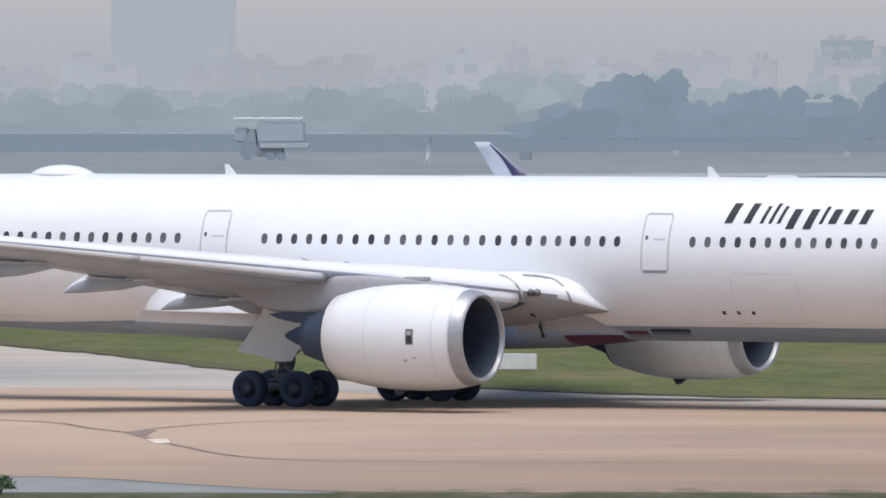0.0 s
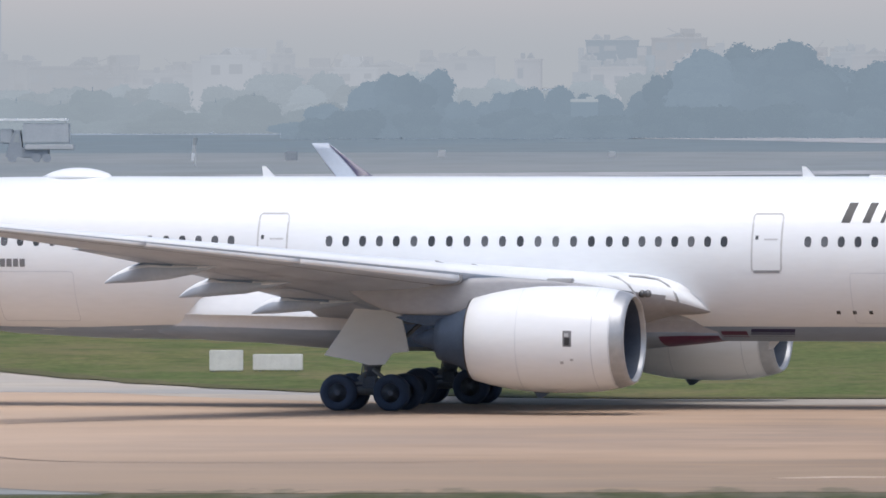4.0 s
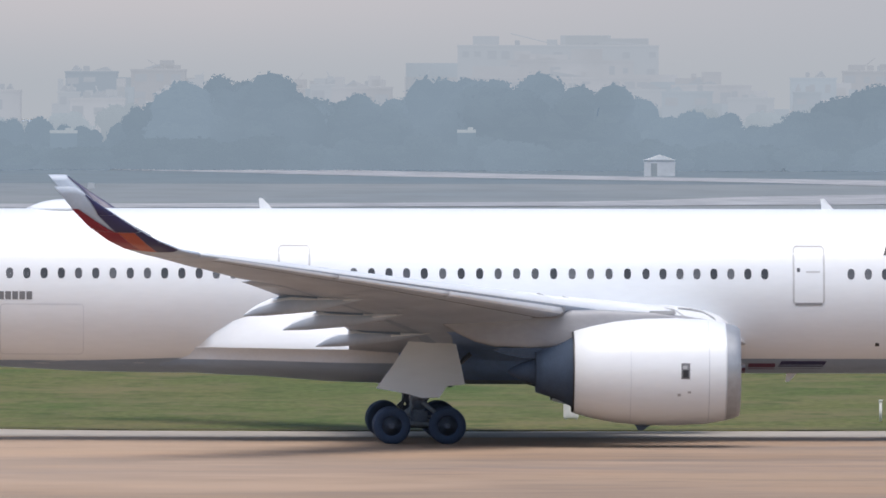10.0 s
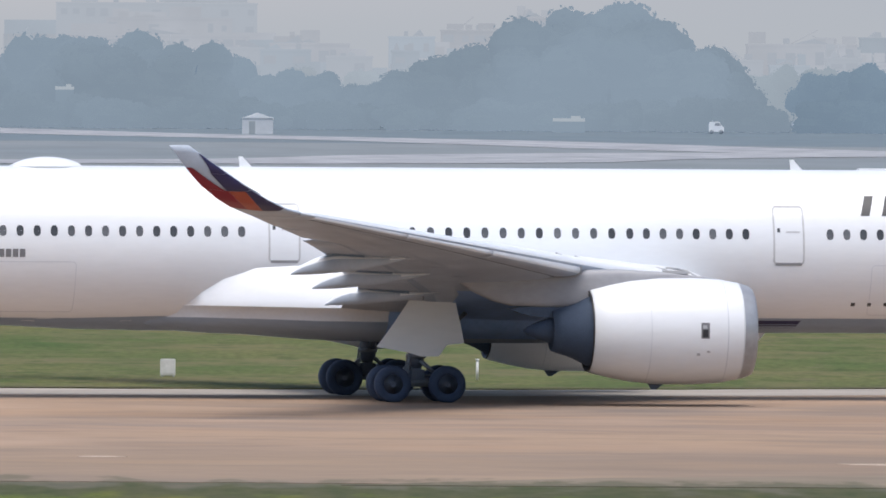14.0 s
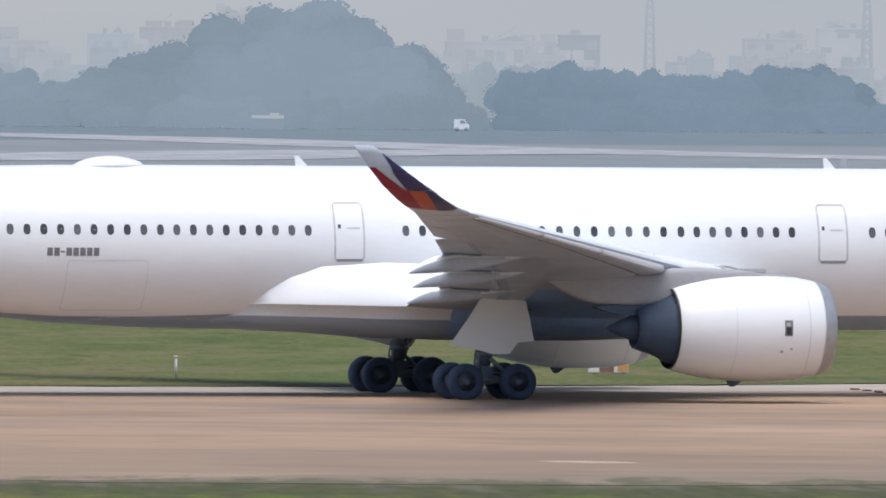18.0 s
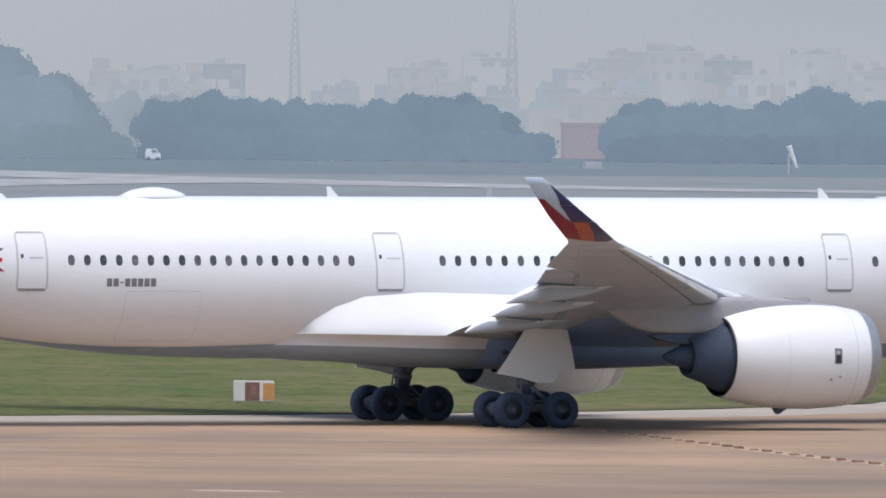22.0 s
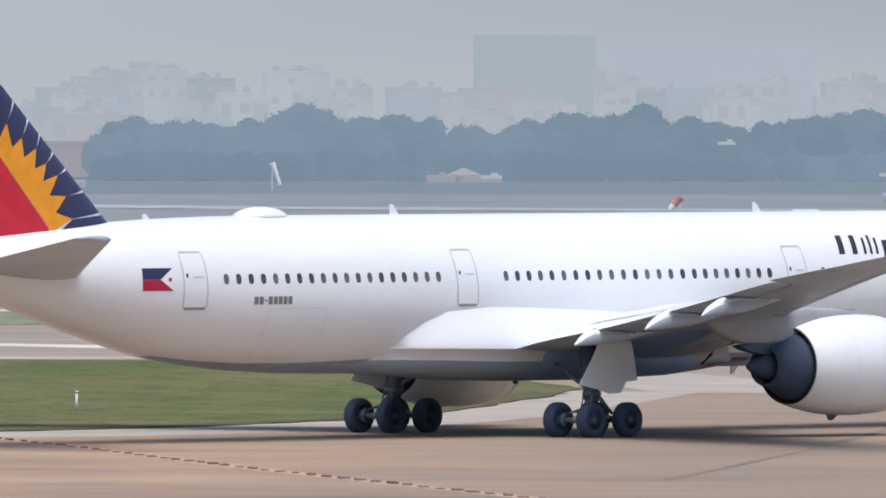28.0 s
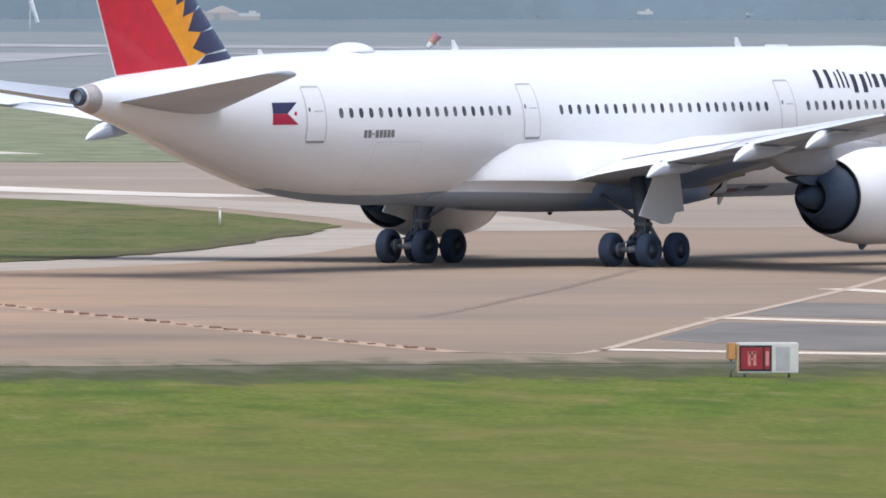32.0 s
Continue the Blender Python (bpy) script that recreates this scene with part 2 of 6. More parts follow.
def verge_blend(m, first, other, y0, y1, amount):
    """Another growth along the pavement edge, with a torn border: the edge bends away by some metres further on."""
    nt_ = m.node_tree
    b_ = nt_.nodes["Principled BSDF"]
    src = [k for k in nt_.links if k.to_node == b_ and k.to_socket.name == "Base Color"][0].from_socket
    geo, sp_ = nt_.nodes.new("ShaderNodeNewGeometry"), nt_.nodes.new("ShaderNodeSeparateXYZ")
    nt_.links.new(geo.outputs["Position"], sp_.inputs[0])
    bend = nt_.nodes.new("ShaderNodeMapRange")
    bend.inputs["From Min"].default_value, bend.inputs["From Max"].default_value, bend.inputs["To Max"].default_value = 24.0, 58.0, -8.3
    nt_.links.new(sp_.outputs["X"], bend.inputs["Value"])
    mp_ = nt_.nodes.new("ShaderNodeMapping")
    mp_.inputs["Scale"].default_value = (1.1, 0.22, 1)
    nt_.links.new(geo.outputs["Position"], mp_.inputs["Vector"])
    noises = []
    for size, detail, low, high in ((0.55, 4, -7.0, 7.0), (1.3, 3, 0.0, 1.0)):
        nz = nt_.nodes.new("ShaderNodeTexNoise")
        nz.inputs["Scale"].default_value, nz.inputs["Detail"].default_value = size, detail
        nt_.links.new(mp_.outputs[0], nz.inputs["Vector"])
        rg = nt_.nodes.new("ShaderNodeMapRange")
        rg.inputs["From Min"].default_value, rg.inputs["From Max"].default_value = 0.25, 0.75
        rg.inputs["To Min"].default_value, rg.inputs["To Max"].default_value = low, high
        nt_.links.new(nz.outputs["Fac"], rg.inputs["Value"])
        noises.append(rg.outputs[0])
    add1, add2 = nt_.nodes.new("ShaderNodeMath"), nt_.nodes.new("ShaderNodeMath")
    nt_.links.new(sp_.outputs["Y"], add1.inputs[0])
    nt_.links.new(bend.outputs[0], add1.inputs[1])
    nt_.links.new(add1.outputs[0], add2.inputs[0])
    nt_.links.new(noises[0], add2.inputs[1])
    ramp_ = nt_.nodes.new("ShaderNodeMapRange")
    ramp_.interpolation_type = "SMOOTHSTEP"
    ramp_.inputs["From Min"].default_value, ramp_.inputs["From Max"].default_value, ramp_.inputs["To Max"].default_value = y0, y1, amount
    nt_.links.new(add2.outputs[0], ramp_.inputs["Value"])
    tone_, mx = nt_.nodes.new("ShaderNodeMix"), nt_.nodes.new("ShaderNodeMix")
    tone_.data_type = mx.data_type = "RGBA"
    tone_.inputs[6].default_value, tone_.inputs[7].default_value = (*first, 1), (*other, 1)
    nt_.links.new(noises[1], tone_.inputs[0])
    nt_.links.new(ramp_.outputs[0], mx.inputs[0])
    nt_.links.new(src, mx.inputs[6])
    nt_.links.new(tone_.outputs[2], mx.inputs[7])
    nt_.links.new(mx.outputs[2], b_.inputs["Base Color"])


tint_along(PAVE, (0.50, 0.38, 0.29), "X", -5.0, -40.0, 0.6)
tint_along(PAVE, (0.225, 0.185, 0.15), "X", 40.0, 60.0, 0.62)
tint_along(PAVE, (0.21, 0.165, 0.125), "Y", 515.0, 462.0, 0.5)
CROSS_PAVE = material("grey_tan_concrete", (0.315, 0.255, 0.205), 0.85, second=(0.235, 0.20, 0.17), scale=(0.02, 0.05, 1), size=0.8,
                      fine=2.2, fine_amount=0.10, local=False)
GREY_PAVE = material("grey_asphalt_shoulder", (0.20, 0.178, 0.158), 0.85, second=(0.27, 0.235, 0.20), scale=(0.15, 0.08, 1),
                     size=0.6, fine=2.5, fine_amount=0.10, bump=0.1, local=False)
SHOULDER = material("dark_grey_shoulder_asphalt", (0.20, 0.162, 0.122), 0.85, second=(0.26, 0.205, 0.15), scale=(0.08, 0.1, 1), size=0.8, fine=2.5, fine_amount=0.12, local=False)
EDGE = material("pale_concrete_edge", (0.40, 0.355, 0.305), 0.85, second=(0.30, 0.265, 0.23), scale=(0.15, 0.3, 1), size=0.8,
                fine=3, fine_amount=0.1, local=False)
APRON = material("weathered_apron_concrete", (0.42, 0.37, 0.315), 0.85, second=(0.29, 0.285, 0.275), scale=(0.03, 0.035, 1), size=1.0, fine=6, fine_amount=0.1, spread=0.25, local=False)
PATCH = material("dark_asphalt_patch", (0.135, 0.128, 0.125), 0.85, second=(0.20, 0.185, 0.165), scale=(0.2, 0.1, 1), size=0.7,
                 fine=3, fine_amount=0.1, local=False)
FADED = material("faded_pink_paint", (0.46, 0.365, 0.29), 0.85, second=(0.34, 0.265, 0.205), size=0.9, fine=5, fine_amount=0.2, local=False)
CURVE_LINE = material("dull_curve_paint", (0.47, 0.385, 0.31), 0.85, second=(0.36, 0.29, 0.235), size=0.8, fine=5, local=False)
LINE = material("worn_white_line_paint", (0.66, 0.60, 0.51), 0.8, second=(0.50, 0.44, 0.37), size=0.8, fine=5, local=False)
RUST = material("rust_red_marks", (0.19, 0.115, 0.088), 0.85, second=(0.26, 0.165, 0.125), size=1, per_object=0.3, local=False)
# far ground colours are shifted to pale blue-grey to imitate haze
FAR_FIELD = material("hazed_airfield", (0.175, 0.20, 0.215), 0.95, second=(0.21, 0.225, 0.23), scale=(0.02, 0.005, 1), size=1.0,
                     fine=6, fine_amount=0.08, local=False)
FAR_MEADOW = material("hazed_meadow", (0.135, 0.175, 0.20), 0.95, second=(0.155, 0.185, 0.20), scale=(0.02, 0.005, 1), size=1.0, fine=6, fine_amount=0.06, local=False)
FAR_PLAIN = material("hazed_plain", (0.245, 0.29, 0.335), 0.95, second=(0.26, 0.30, 0.335), scale=(0.02, 0.004, 1), size=1.0, fine_amount=0.04, local=False)
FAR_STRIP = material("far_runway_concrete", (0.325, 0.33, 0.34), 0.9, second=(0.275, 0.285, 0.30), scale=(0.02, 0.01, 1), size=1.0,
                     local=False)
MID_GRASS = material("dry_mid_grass", (0.16, 0.19, 0.115), 0.95, second=(0.20, 0.20, 0.14), scale=(0.06, 0.02, 1), size=0.8, local=False)


stain(GRASS, (0.05, 0.09, 0.010), (0.45, 0.14, 1), 1.0, 0.46, 0.64, 0.8)
stain(GRASS, (0.17, 0.135, 0.045), (0.12, 0.05, 1), 1.2, 0.48, 0.66, 0.65)
stain(GRASS, (0.20, 0.17, 0.075), (0.35, 0.12, 1), 1.6, 0.56, 0.70, 0.55)
tint_along(GRASS, (0.135, 0.125, 0.035), "Y", 418.0, 372.0, 0.45)
verge_blend(GRASS, (0.042, 0.054, 0.024), (0.088, 0.082, 0.044), 433.0, 443.0, 0.92)
verge_blend(GRASS, (0.11, 0.10, 0.075), (0.15, 0.13, 0.10), 446.5, 452.5, 0.7)
verge_blend(SHOULDER, (0.075, 0.078, 0.045), (0.11, 0.10, 0.065), 459.0, 453.0, 0.8)
verge_blend(PAVE, (0.10, 0.095, 0.06), (0.14, 0.12, 0.085), 456.0, 451.5, 0.7)
stain(ISLAND_GRASS, (0.048, 0.070, 0.022), (0.25, 0.07, 1), 1.0, 0.52, 0.74, 0.7)
stain(ISLAND_GRASS, (0.155, 0.128, 0.066), (0.10, 0.06, 1), 1.1, 0.46, 0.66, 0.72)
stain(ISLAND_GRASS, (0.040, 0.068, 0.017), (0.30, 0.12, 1), 1.7, 0.54, 0.66, 0.6)
stain(ISLAND_GRASS, (0.15, 0.12, 0.075), (0.5, 0.16, 1), 1.2, 0.58, 0.70, 0.5)


# ---- mesh helpers ----
def mesh_of(name, verts, faces, smooth=True):
    me = bpy.data.meshes.new(name)
    me.from_pydata([tuple(v) for v in verts], [], faces)
    me.validate()
    bm = bmesh.new()
    bm.from_mesh(me)
    bmesh.ops.recalc_face_normals(bm, faces=bm.faces)
    bm.to_mesh(me)
    bm.free()
    me.polygons.foreach_set("use_smooth", [smooth] * len(me.polygons))
    return me


def part(name, data, mat, parent, label="", at=None):
    """Links mesh data as one mesh object under a thing or a part."""
    if isinstance(data, tuple):
        data = mesh_of(name, *data)
    if mat and not data.materials:
        data.materials.append(mat)
    ob = new(name, data)
    ob.parent = parent
    if at is not None:
        ob.matrix_basis = at
    if label:
        ob["label"] = label
    return ob


def thing(name, label, category, group="", at=None, kind=""):
    ob = new(name)
    ob.empty_display_size = 0.3
    if at is not None:
        ob.matrix_basis = at
    return tagged(ob, label, category, group, kind)


def setting(name, data, mat, label="", category=""):
    if isinstance(data, tuple):
        data = mesh_of(name, *data)
    data.materials.append(mat)
    return tagged(new(name, data), label, category, "", "structure")


def loft(rings, caps=True, closed=True):
    """Skins rings of equal length."""
    n = len(rings[0])
    v = [p for r in rings for p in r]
    f = []
    for i in range(len(rings) - 1):
        for j in range(n if closed else n - 1):
            k = (j + 1) % n
            f.append((i * n + j, i * n + k, (i + 1) * n + k, (i + 1) * n + j))
    if caps:
        f.append(tuple(range(n)))
        f.append(tuple((len(rings) - 1) * n + j for j in range(n)))
    return v, f


def lathe_x(profile, cy=0.0, cz=0.0, n=40, caps=False):
    """A turned body round an axis along x, from (x, radius) rows."""
    return loft([[(x, cy + r * math.cos(2 * math.pi * j / n), cz + r * math.sin(2 * math.pi * j / n)) for j in range(n)]
                 for x, r in profile], caps)


def tube(points, r, n=10):
    pts = [Vector(p) for p in points]
    rings = []
    for i, p in enumerate(pts):
        d = (pts[min(i + 1, len(pts) - 1)] - pts[max(i - 1, 0)]).normalized()
        a = d.orthogonal().normalized()
        b = d.cross(a)
        rr = r[i] if isinstance(r, (list, tuple)) else r
        rings.append([p + (a * math.cos(2 * math.pi * j / n) + b * math.sin(2 * math.pi * j / n)) * rr for j in range(n)])
    return loft(rings)


def box(cx, cy, cz, sx, sy, sz, bevel=0.03):
    bm = bmesh.new()
    bmesh.ops.create_cube(bm, size=1, matrix=Matrix.Translation((cx, cy, cz)) @ Matrix.Diagonal((sx, sy, sz, 1)))
    if bevel:
        bmesh.ops.bevel(bm, geom=list(bm.edges), offset=min(bevel, min(sx, sy, sz) * 0.3), segments=2, affect="EDGES")
    me = bpy.data.meshes.new("box")
    bm.to_mesh(me)
    bm.free()
    return me


def slab(outline, z0, z1):
    """A flat piece with thickness over an outline in x, y."""
    n = len(outline)
    v = [(x, y, z0) for x, y in outline] + [(x, y, z1) for x, y in outline]
    f = [tuple(range(n)), tuple(range(n, 2 * n))] + [(i, (i + 1) % n, n + (i + 1) % n, n + i) for i in range(n)]
    return v, f, False


def plate_xz(outline, y0, y1):
    n = len(outline)
    v = [(x, y0, z) for x, z in outline] + [(x, y1, z) for x, z in outline]
    f = [tuple(range(n)), tuple(range(n, 2 * n))] + [(i, (i + 1) % n, n + (i + 1) % n, n + i) for i in range(n)]
    return v, f, False


def ribbon(points, width, z, thick=0.004):
    """A painted line of even width along a bent way on the ground."""
    v, f = [], []
    for i, p in enumerate(points):
        a, b = Vector(points[max(i - 1, 0)]), Vector(points[min(i + 1, len(points) - 1)])
        d = (b - a).normalized()
        s = Vector((-d.y, d.x)) * width / 2
        for q in (Vector(p) + s, Vector(p) - s):
            v.append((q.x, q.y, z))
    for i in range(len(points) - 1):
        f.append((2 * i, 2 * i + 1, 2 * i + 3, 2 * i + 2))
    return v, f, False


def smooth_way(points, steps=8):
    """Points along a smooth curve through the given ones."""
    out = []
    P = [Vector(p) for p in points]
    for i in range(len(P) - 1):
        a, b, c, d = P[max(i - 1, 0)], P[i], P[i + 1], P[min(i + 2, len(P) - 1)]
        for k in range(steps):
            t = k / steps
            out.append(0.5 * ((2 * b) + (c - a) * t + (2 * a - 5 * b + 4 * c - d) * t * t + (3 * b - a - 3 * c + d) * t ** 3))
    out.append(P[-1])
    return [tuple(p) for p in out]


def rough_edge(points, amount, seed):
    """The same way with small uneven shifts, as the edge of grown grass has."""
    rnd = random.Random(seed)
    return [(x + rnd.uniform(-amount, amount), y + rnd.uniform(-amount, amount) * 3) for x, y in points]


# ---- ground ----
setting("ground", ([(-3000, -300, 0), (3000, -300, 0), (3000, 4900, 0), (-3000, 4900, 0)], [(0, 1, 2, 3)], False), GRASS,
        "green airfield grass reaching to the horizon", "ground")
ISLAND_NEAR = smooth_way([(-66, 700), (-61, 672), (-54, 650), (-47, 622), (-40, 600), (-33, 585), (-26, 576), (-18, 571.5),
                          (5, 572.5), (22, 578), (38, 587), (48, 598), (56, 616), (63, 643), (69, 669)])
ISLAND_FAR = smooth_way([(69, 669), (68, 685), (65, 712), (59, 736), (40, 740), (0, 738), (-40, 734), (-66, 728), (-70, 715), (-66, 700)])
TAXI = [(-420, 452), (-29, 452), (-2, 453), (24, 453), (35, 458), (58, 461.5), (80, 459), (420, 450), (420, 850), (-420, 850)]
setting("taxiway_pavement", slab(TAXI, -0.3, 0.02), PAVE, "stained tan concrete taxiway pavement", "pavement")
island = rough_edge(ISLAND_NEAR[:-1], 0.12, 3) + rough_edge(ISLAND_FAR[:-1], 0.15, 4)
setting("grass_island", slab(island, -0.2, 0.06), ISLAND_GRASS, "mown grass island between two taxiways", "grass")
setting("grass_rim", ribbon(rough_edge([(x, y + 1.3) for x, y in ISLAND_NEAR[6:-4]], 0.30, 8), 1.9, 0.066),
        material("dark_rim_grass", (0.070, 0.076, 0.032), 0.9, second=(0.115, 0.10, 0.055), scale=(0.35, 0.3, 1), size=0.7, fine=9, fine_amount=0.3, bump=0.15, local=False),
        "dark uncut grass along the pavement's edge", "grass")
# pale concrete edge along the island and the grey shoulders
edge_near = [(x, y - 5.0) for x, y in ISLAND_NEAR[30:]]
setting("pavement_edge", ribbon(edge_near, 9.6, 0.026), EDGE, "pale worn concrete edge strip beside grass", "pavement")
setting("grey_apron", slab([(-220, 588), (-52, 587), (-40, 583), (-24, 574), (-30, 590), (-58, 695), (-220, 695)], 0.0, 0.0275), APRON, "pale grey concrete beside the island", "pavement")
setting("shoulder_west", slab([(-420, 640), (-75, 505), (-52, 476), (-46, 470), (-42.6, 467.2), (-40.6, 466.2), (-38.8, 464.2), (-37.2, 461.0), (-35.6, 458.2), (-33.5, 454.8), (-31, 451), (-420, 451)], 0.0, 0.028),
        material("blue_grey_shoulder", (0.25, 0.255, 0.245), 0.85, second=(0.19, 0.20, 0.195), scale=(0.2, 0.08, 1), size=0.7, fine=3, fine_amount=0.12, local=False), "blue-grey asphalt shoulder with dark edge", "pavement")
setting("shoulder_near", slab([(4, 451), (24, 452), (35, 457), (58, 460.5), (420, 449.5), (420, 461), (64, 470), (45, 470),
                               (24, 466), (12, 460)], 0.0, 0.026), SHOULDER, "grey asphalt taxiway shoulder", "pavement")
setting("taxiway_crossing", slab([(-420, 640), (-66, 640), (-63, 676), (-70, 728), (-66, 738), (-40, 742), (40, 748), (66, 742),
                                  (72, 712), (76, 668), (420, 640), (420, 849), (-420, 849)], 0.0, 0.024), CROSS_PAVE,
        "tan crossing taxiway pavement", "pavement")
setting("crossing_line", ribbon([(-200, 744), (-40, 744), (40, 748), (62, 744), (72, 715), (75, 690), (76, 660)], 9.0, 0.03), EDGE,
        "pale concrete band of crossing taxiway", "pavement")
setting("crossing_line_far", ribbon([(-200, 800), (66, 800), (86, 795)], 2.0, 0.03), EDGE, "pale band on crossing taxiway", "pavement")
setting("middle_grass", slab([(-700, 852), (700, 852), (700, 1120), (-700, 1120)], -0.1, 0.03), MID_GRASS, "dull green grass field", "grass")
setting("far_taxiway", slab([(-900, 1122), (900, 1122), (900, 1190), (-900, 1190)], -0.1, 0.03), GREY_PAVE, "distant grey taxiway", "pavement")
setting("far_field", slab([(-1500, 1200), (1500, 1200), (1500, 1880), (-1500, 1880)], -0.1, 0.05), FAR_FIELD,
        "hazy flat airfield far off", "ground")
setting("hazed_meadow", slab([(-1500, 1880), (1500, 1880), (1500, 2260), (-1500, 2260)], -0.1, 0.054), FAR_MEADOW, "meadow before the trees, tinted blue as haze", "ground")
setting("hazed_plain", slab([(-1500, 2260), (1500, 2260), (1500, 4600), (-1500, 4600)], -0.1, 0.058), FAR_PLAIN, "plain behind the trees, paled as haze", "ground")

backdrop_arc = [(4650 * math.sin(radians(a)), 4650 * math.cos(radians(a))) for a in range(-40, 41, 4)]
SKY_TONE = material("hazy_sky", (0.372, 0.405, 0.46), 1.0, second=(0.395, 0.418, 0.463), size=0.0012, fine=0.004, fine_amount=0.01,
                    scale=(1, 1, 2.5), glow=1.0, local=False)
SKY_TONE.node_tree.nodes["Principled BSDF"].inputs["Specular IOR Level"].default_value = 0
for link in list(SKY_TONE.node_tree.links):
    if link.to_socket.name == "Base Color":
        SKY_TONE.node_tree.links.remove(link)
SKY_TONE.node_tree.nodes["Principled BSDF"].inputs["Base Color"].default_value = (0, 0, 0, 1)
nt = SKY_TONE.node_tree
sep, pos, climb, haze = nt.nodes.new("ShaderNodeSeparateXYZ"), nt.nodes.new("ShaderNodeNewGeometry"), nt.nodes.new("ShaderNodeMapRange"), nt.nodes.new("ShaderNodeMix")
haze.data_type = "RGBA"
nt.links.new(pos.outputs["Position"], sep.inputs[0])
nt.links.new(sep.outputs["Z"], climb.inputs["Value"])
climb.interpolation_type = "SMOOTHSTEP"
climb.inputs["From Min"].default_value, climb.inputs["From Max"].default_value = 8, 44
nt.links.new(climb.outputs[0], haze.inputs[0])
haze.inputs[6].default_value = (0.395, 0.42, 0.46, 1)
tone = [k for k in nt.links if k.to_socket.name == "Emission Color"][0].from_socket
nt.links.new(haze.outputs[2], nt.nodes["Principled BSDF"].inputs["Emission Color"])
side_mix, side_ramp = nt.nodes.new("ShaderNodeMix"), nt.nodes.new("ShaderNodeMapRange")
side_mix.data_type = "RGBA"
nt.links.new(sep.outputs["X"], side_ramp.inputs["Value"])
side_ramp.inputs["From Min"].default_value, side_ramp.inputs["From Max"].default_value = 240, -120
nt.links.new(side_ramp.outputs[0], side_mix.inputs[0])
nt.links.new(tone, side_mix.inputs[6])
side_mix.inputs[7].default_value = (0.508, 0.487, 0.512, 1)
nt.links.new(side_mix.outputs[2], haze.inputs[7])
east_mix, east_ramp = nt.nodes.new("ShaderNodeMix"), nt.nodes.new("ShaderNodeMapRange")
east_mix.data_type = "RGBA"
nt.links.new(sep.outputs["X"], east_ramp.inputs["Value"])
east_ramp.inputs["From Min"].default_value, east_ramp.inputs["From Max"].default_value = 320, 560
nt.links.new(east_ramp.outputs[0], east_mix.inputs[0])
nt.links.new(tone, east_mix.inputs[6])
east_mix.inputs[7].default_value = (0.332, 0.368, 0.42, 1)
nt.links.new(east_mix.outputs[2], side_mix.inputs[6])
setting("haze_glow", ([(x, y, -5) for x, y in backdrop_arc] + [(x, y, 420) for x, y in backdrop_arc],
                     [(i, i + 1, i + 22, i + 21) for i in range(20)], True), SKY_TONE, "pale grey hazy sky at the horizon", "sky")

# ---- the airliner (x forward from the main gear, y to port, z up) ----
airliner = thing("airliner", "white twin-engine airliner with red and yellow tail, taxiing", "airplane")
ZC, RY, RZ = 5.555, 2.98, 3.045


def lerp_rows(rows, x):
    xs = [r[0] for r in rows]
    return [float(np.interp(x, xs, [r[k] for r in rows])) for k in range(1, len(rows[0]))]


# station, top, bottom, half width
HULL = [(-31.5, 7.32, 6.50, 0.40), (-30.5, 7.48, 6.22, 0.60), (-29.0, 7.70, 5.84, 0.92), (-27.35, 7.90, 5.37, 1.25), (-25.5, 8.08, 4.83, 1.60),
        (-23.5, 8.24, 4.25, 1.94), (-21.5, 8.38, 3.72, 2.24), (-19.6, 8.47, 3.28, 2.49), (-17.5, 8.54, 2.95, 2.70),
        (-15.3, 8.58, 2.72, 2.85), (-12.2, 8.60, 2.56, 2.95), (-9.0, 8.60, 2.51, 2.98), (25.0, 8.60, 2.51, 2.98), (27.0, 8.53, 2.53, 2.95),
        (29.0, 8.28, 2.62, 2.78), (30.5, 7.85, 2.80, 2.45), (31.8, 7.15, 3.05, 1.95), (32.9, 6.35, 3.45, 1.35), (33.6, 5.75, 3.9, 0.8), (34.0, 5.1, 4.5, 0.25)]


def hull(x):
    top, bot, w = lerp_rows(HULL, x)
    return (top + bot) / 2, w, (top - bot) / 2


def hull_y(x, z, side=-1, out=0.0):
    zc, w, h = hull(x)
    return side * (w * math.sqrt(max(0.0, 1 - ((z - zc) / h) ** 2)) + out)


stations = sorted(set([r[0] for r in HULL] + list(np.arange(-9, 25.1, 2.0))))
N_RING = 64
rings = []
for x in stations:
    zc, w, h = hull(x)
    rings.append([(x, w * math.cos(2 * math.pi * j / N_RING), zc + h * math.sin(2 * math.pi * j / N_RING)) for j in range(N_RING)])
part("fuselage", loft(rings), WHITE, airliner, "white painted barrel fuselage")
sleeve = []
for x in (-31.53, -31.4, -31.0, -30.75, -30.72):
    zc, w, h = hull(x)
    o = 0.012 if -31.45 < x < -30.73 else -0.02
    sleeve.append([(x, (w + o) * math.cos(2 * math.pi * j / 40), zc + (h + o) * math.sin(2 * math.pi * j / 40)) for j in range(40)])
part("tail_sleeve", loft(sleeve, False), material("heat_tinted_tail_metal", (0.50, 0.46, 0.45), 0.45, metal=0.3, second=(0.40, 0.37, 0.37), size=2),  airliner, "bare grey metal tail cone end")
part("tail_exhaust", lathe_x([(-31.45, 0.36), (-31.72, 0.31), (-31.76, 0.27), (-31.5, 0.24)], 0, 6.95, 24), DARK_METAL_AND_SHADE, airliner, "dark auxiliary exhaust")

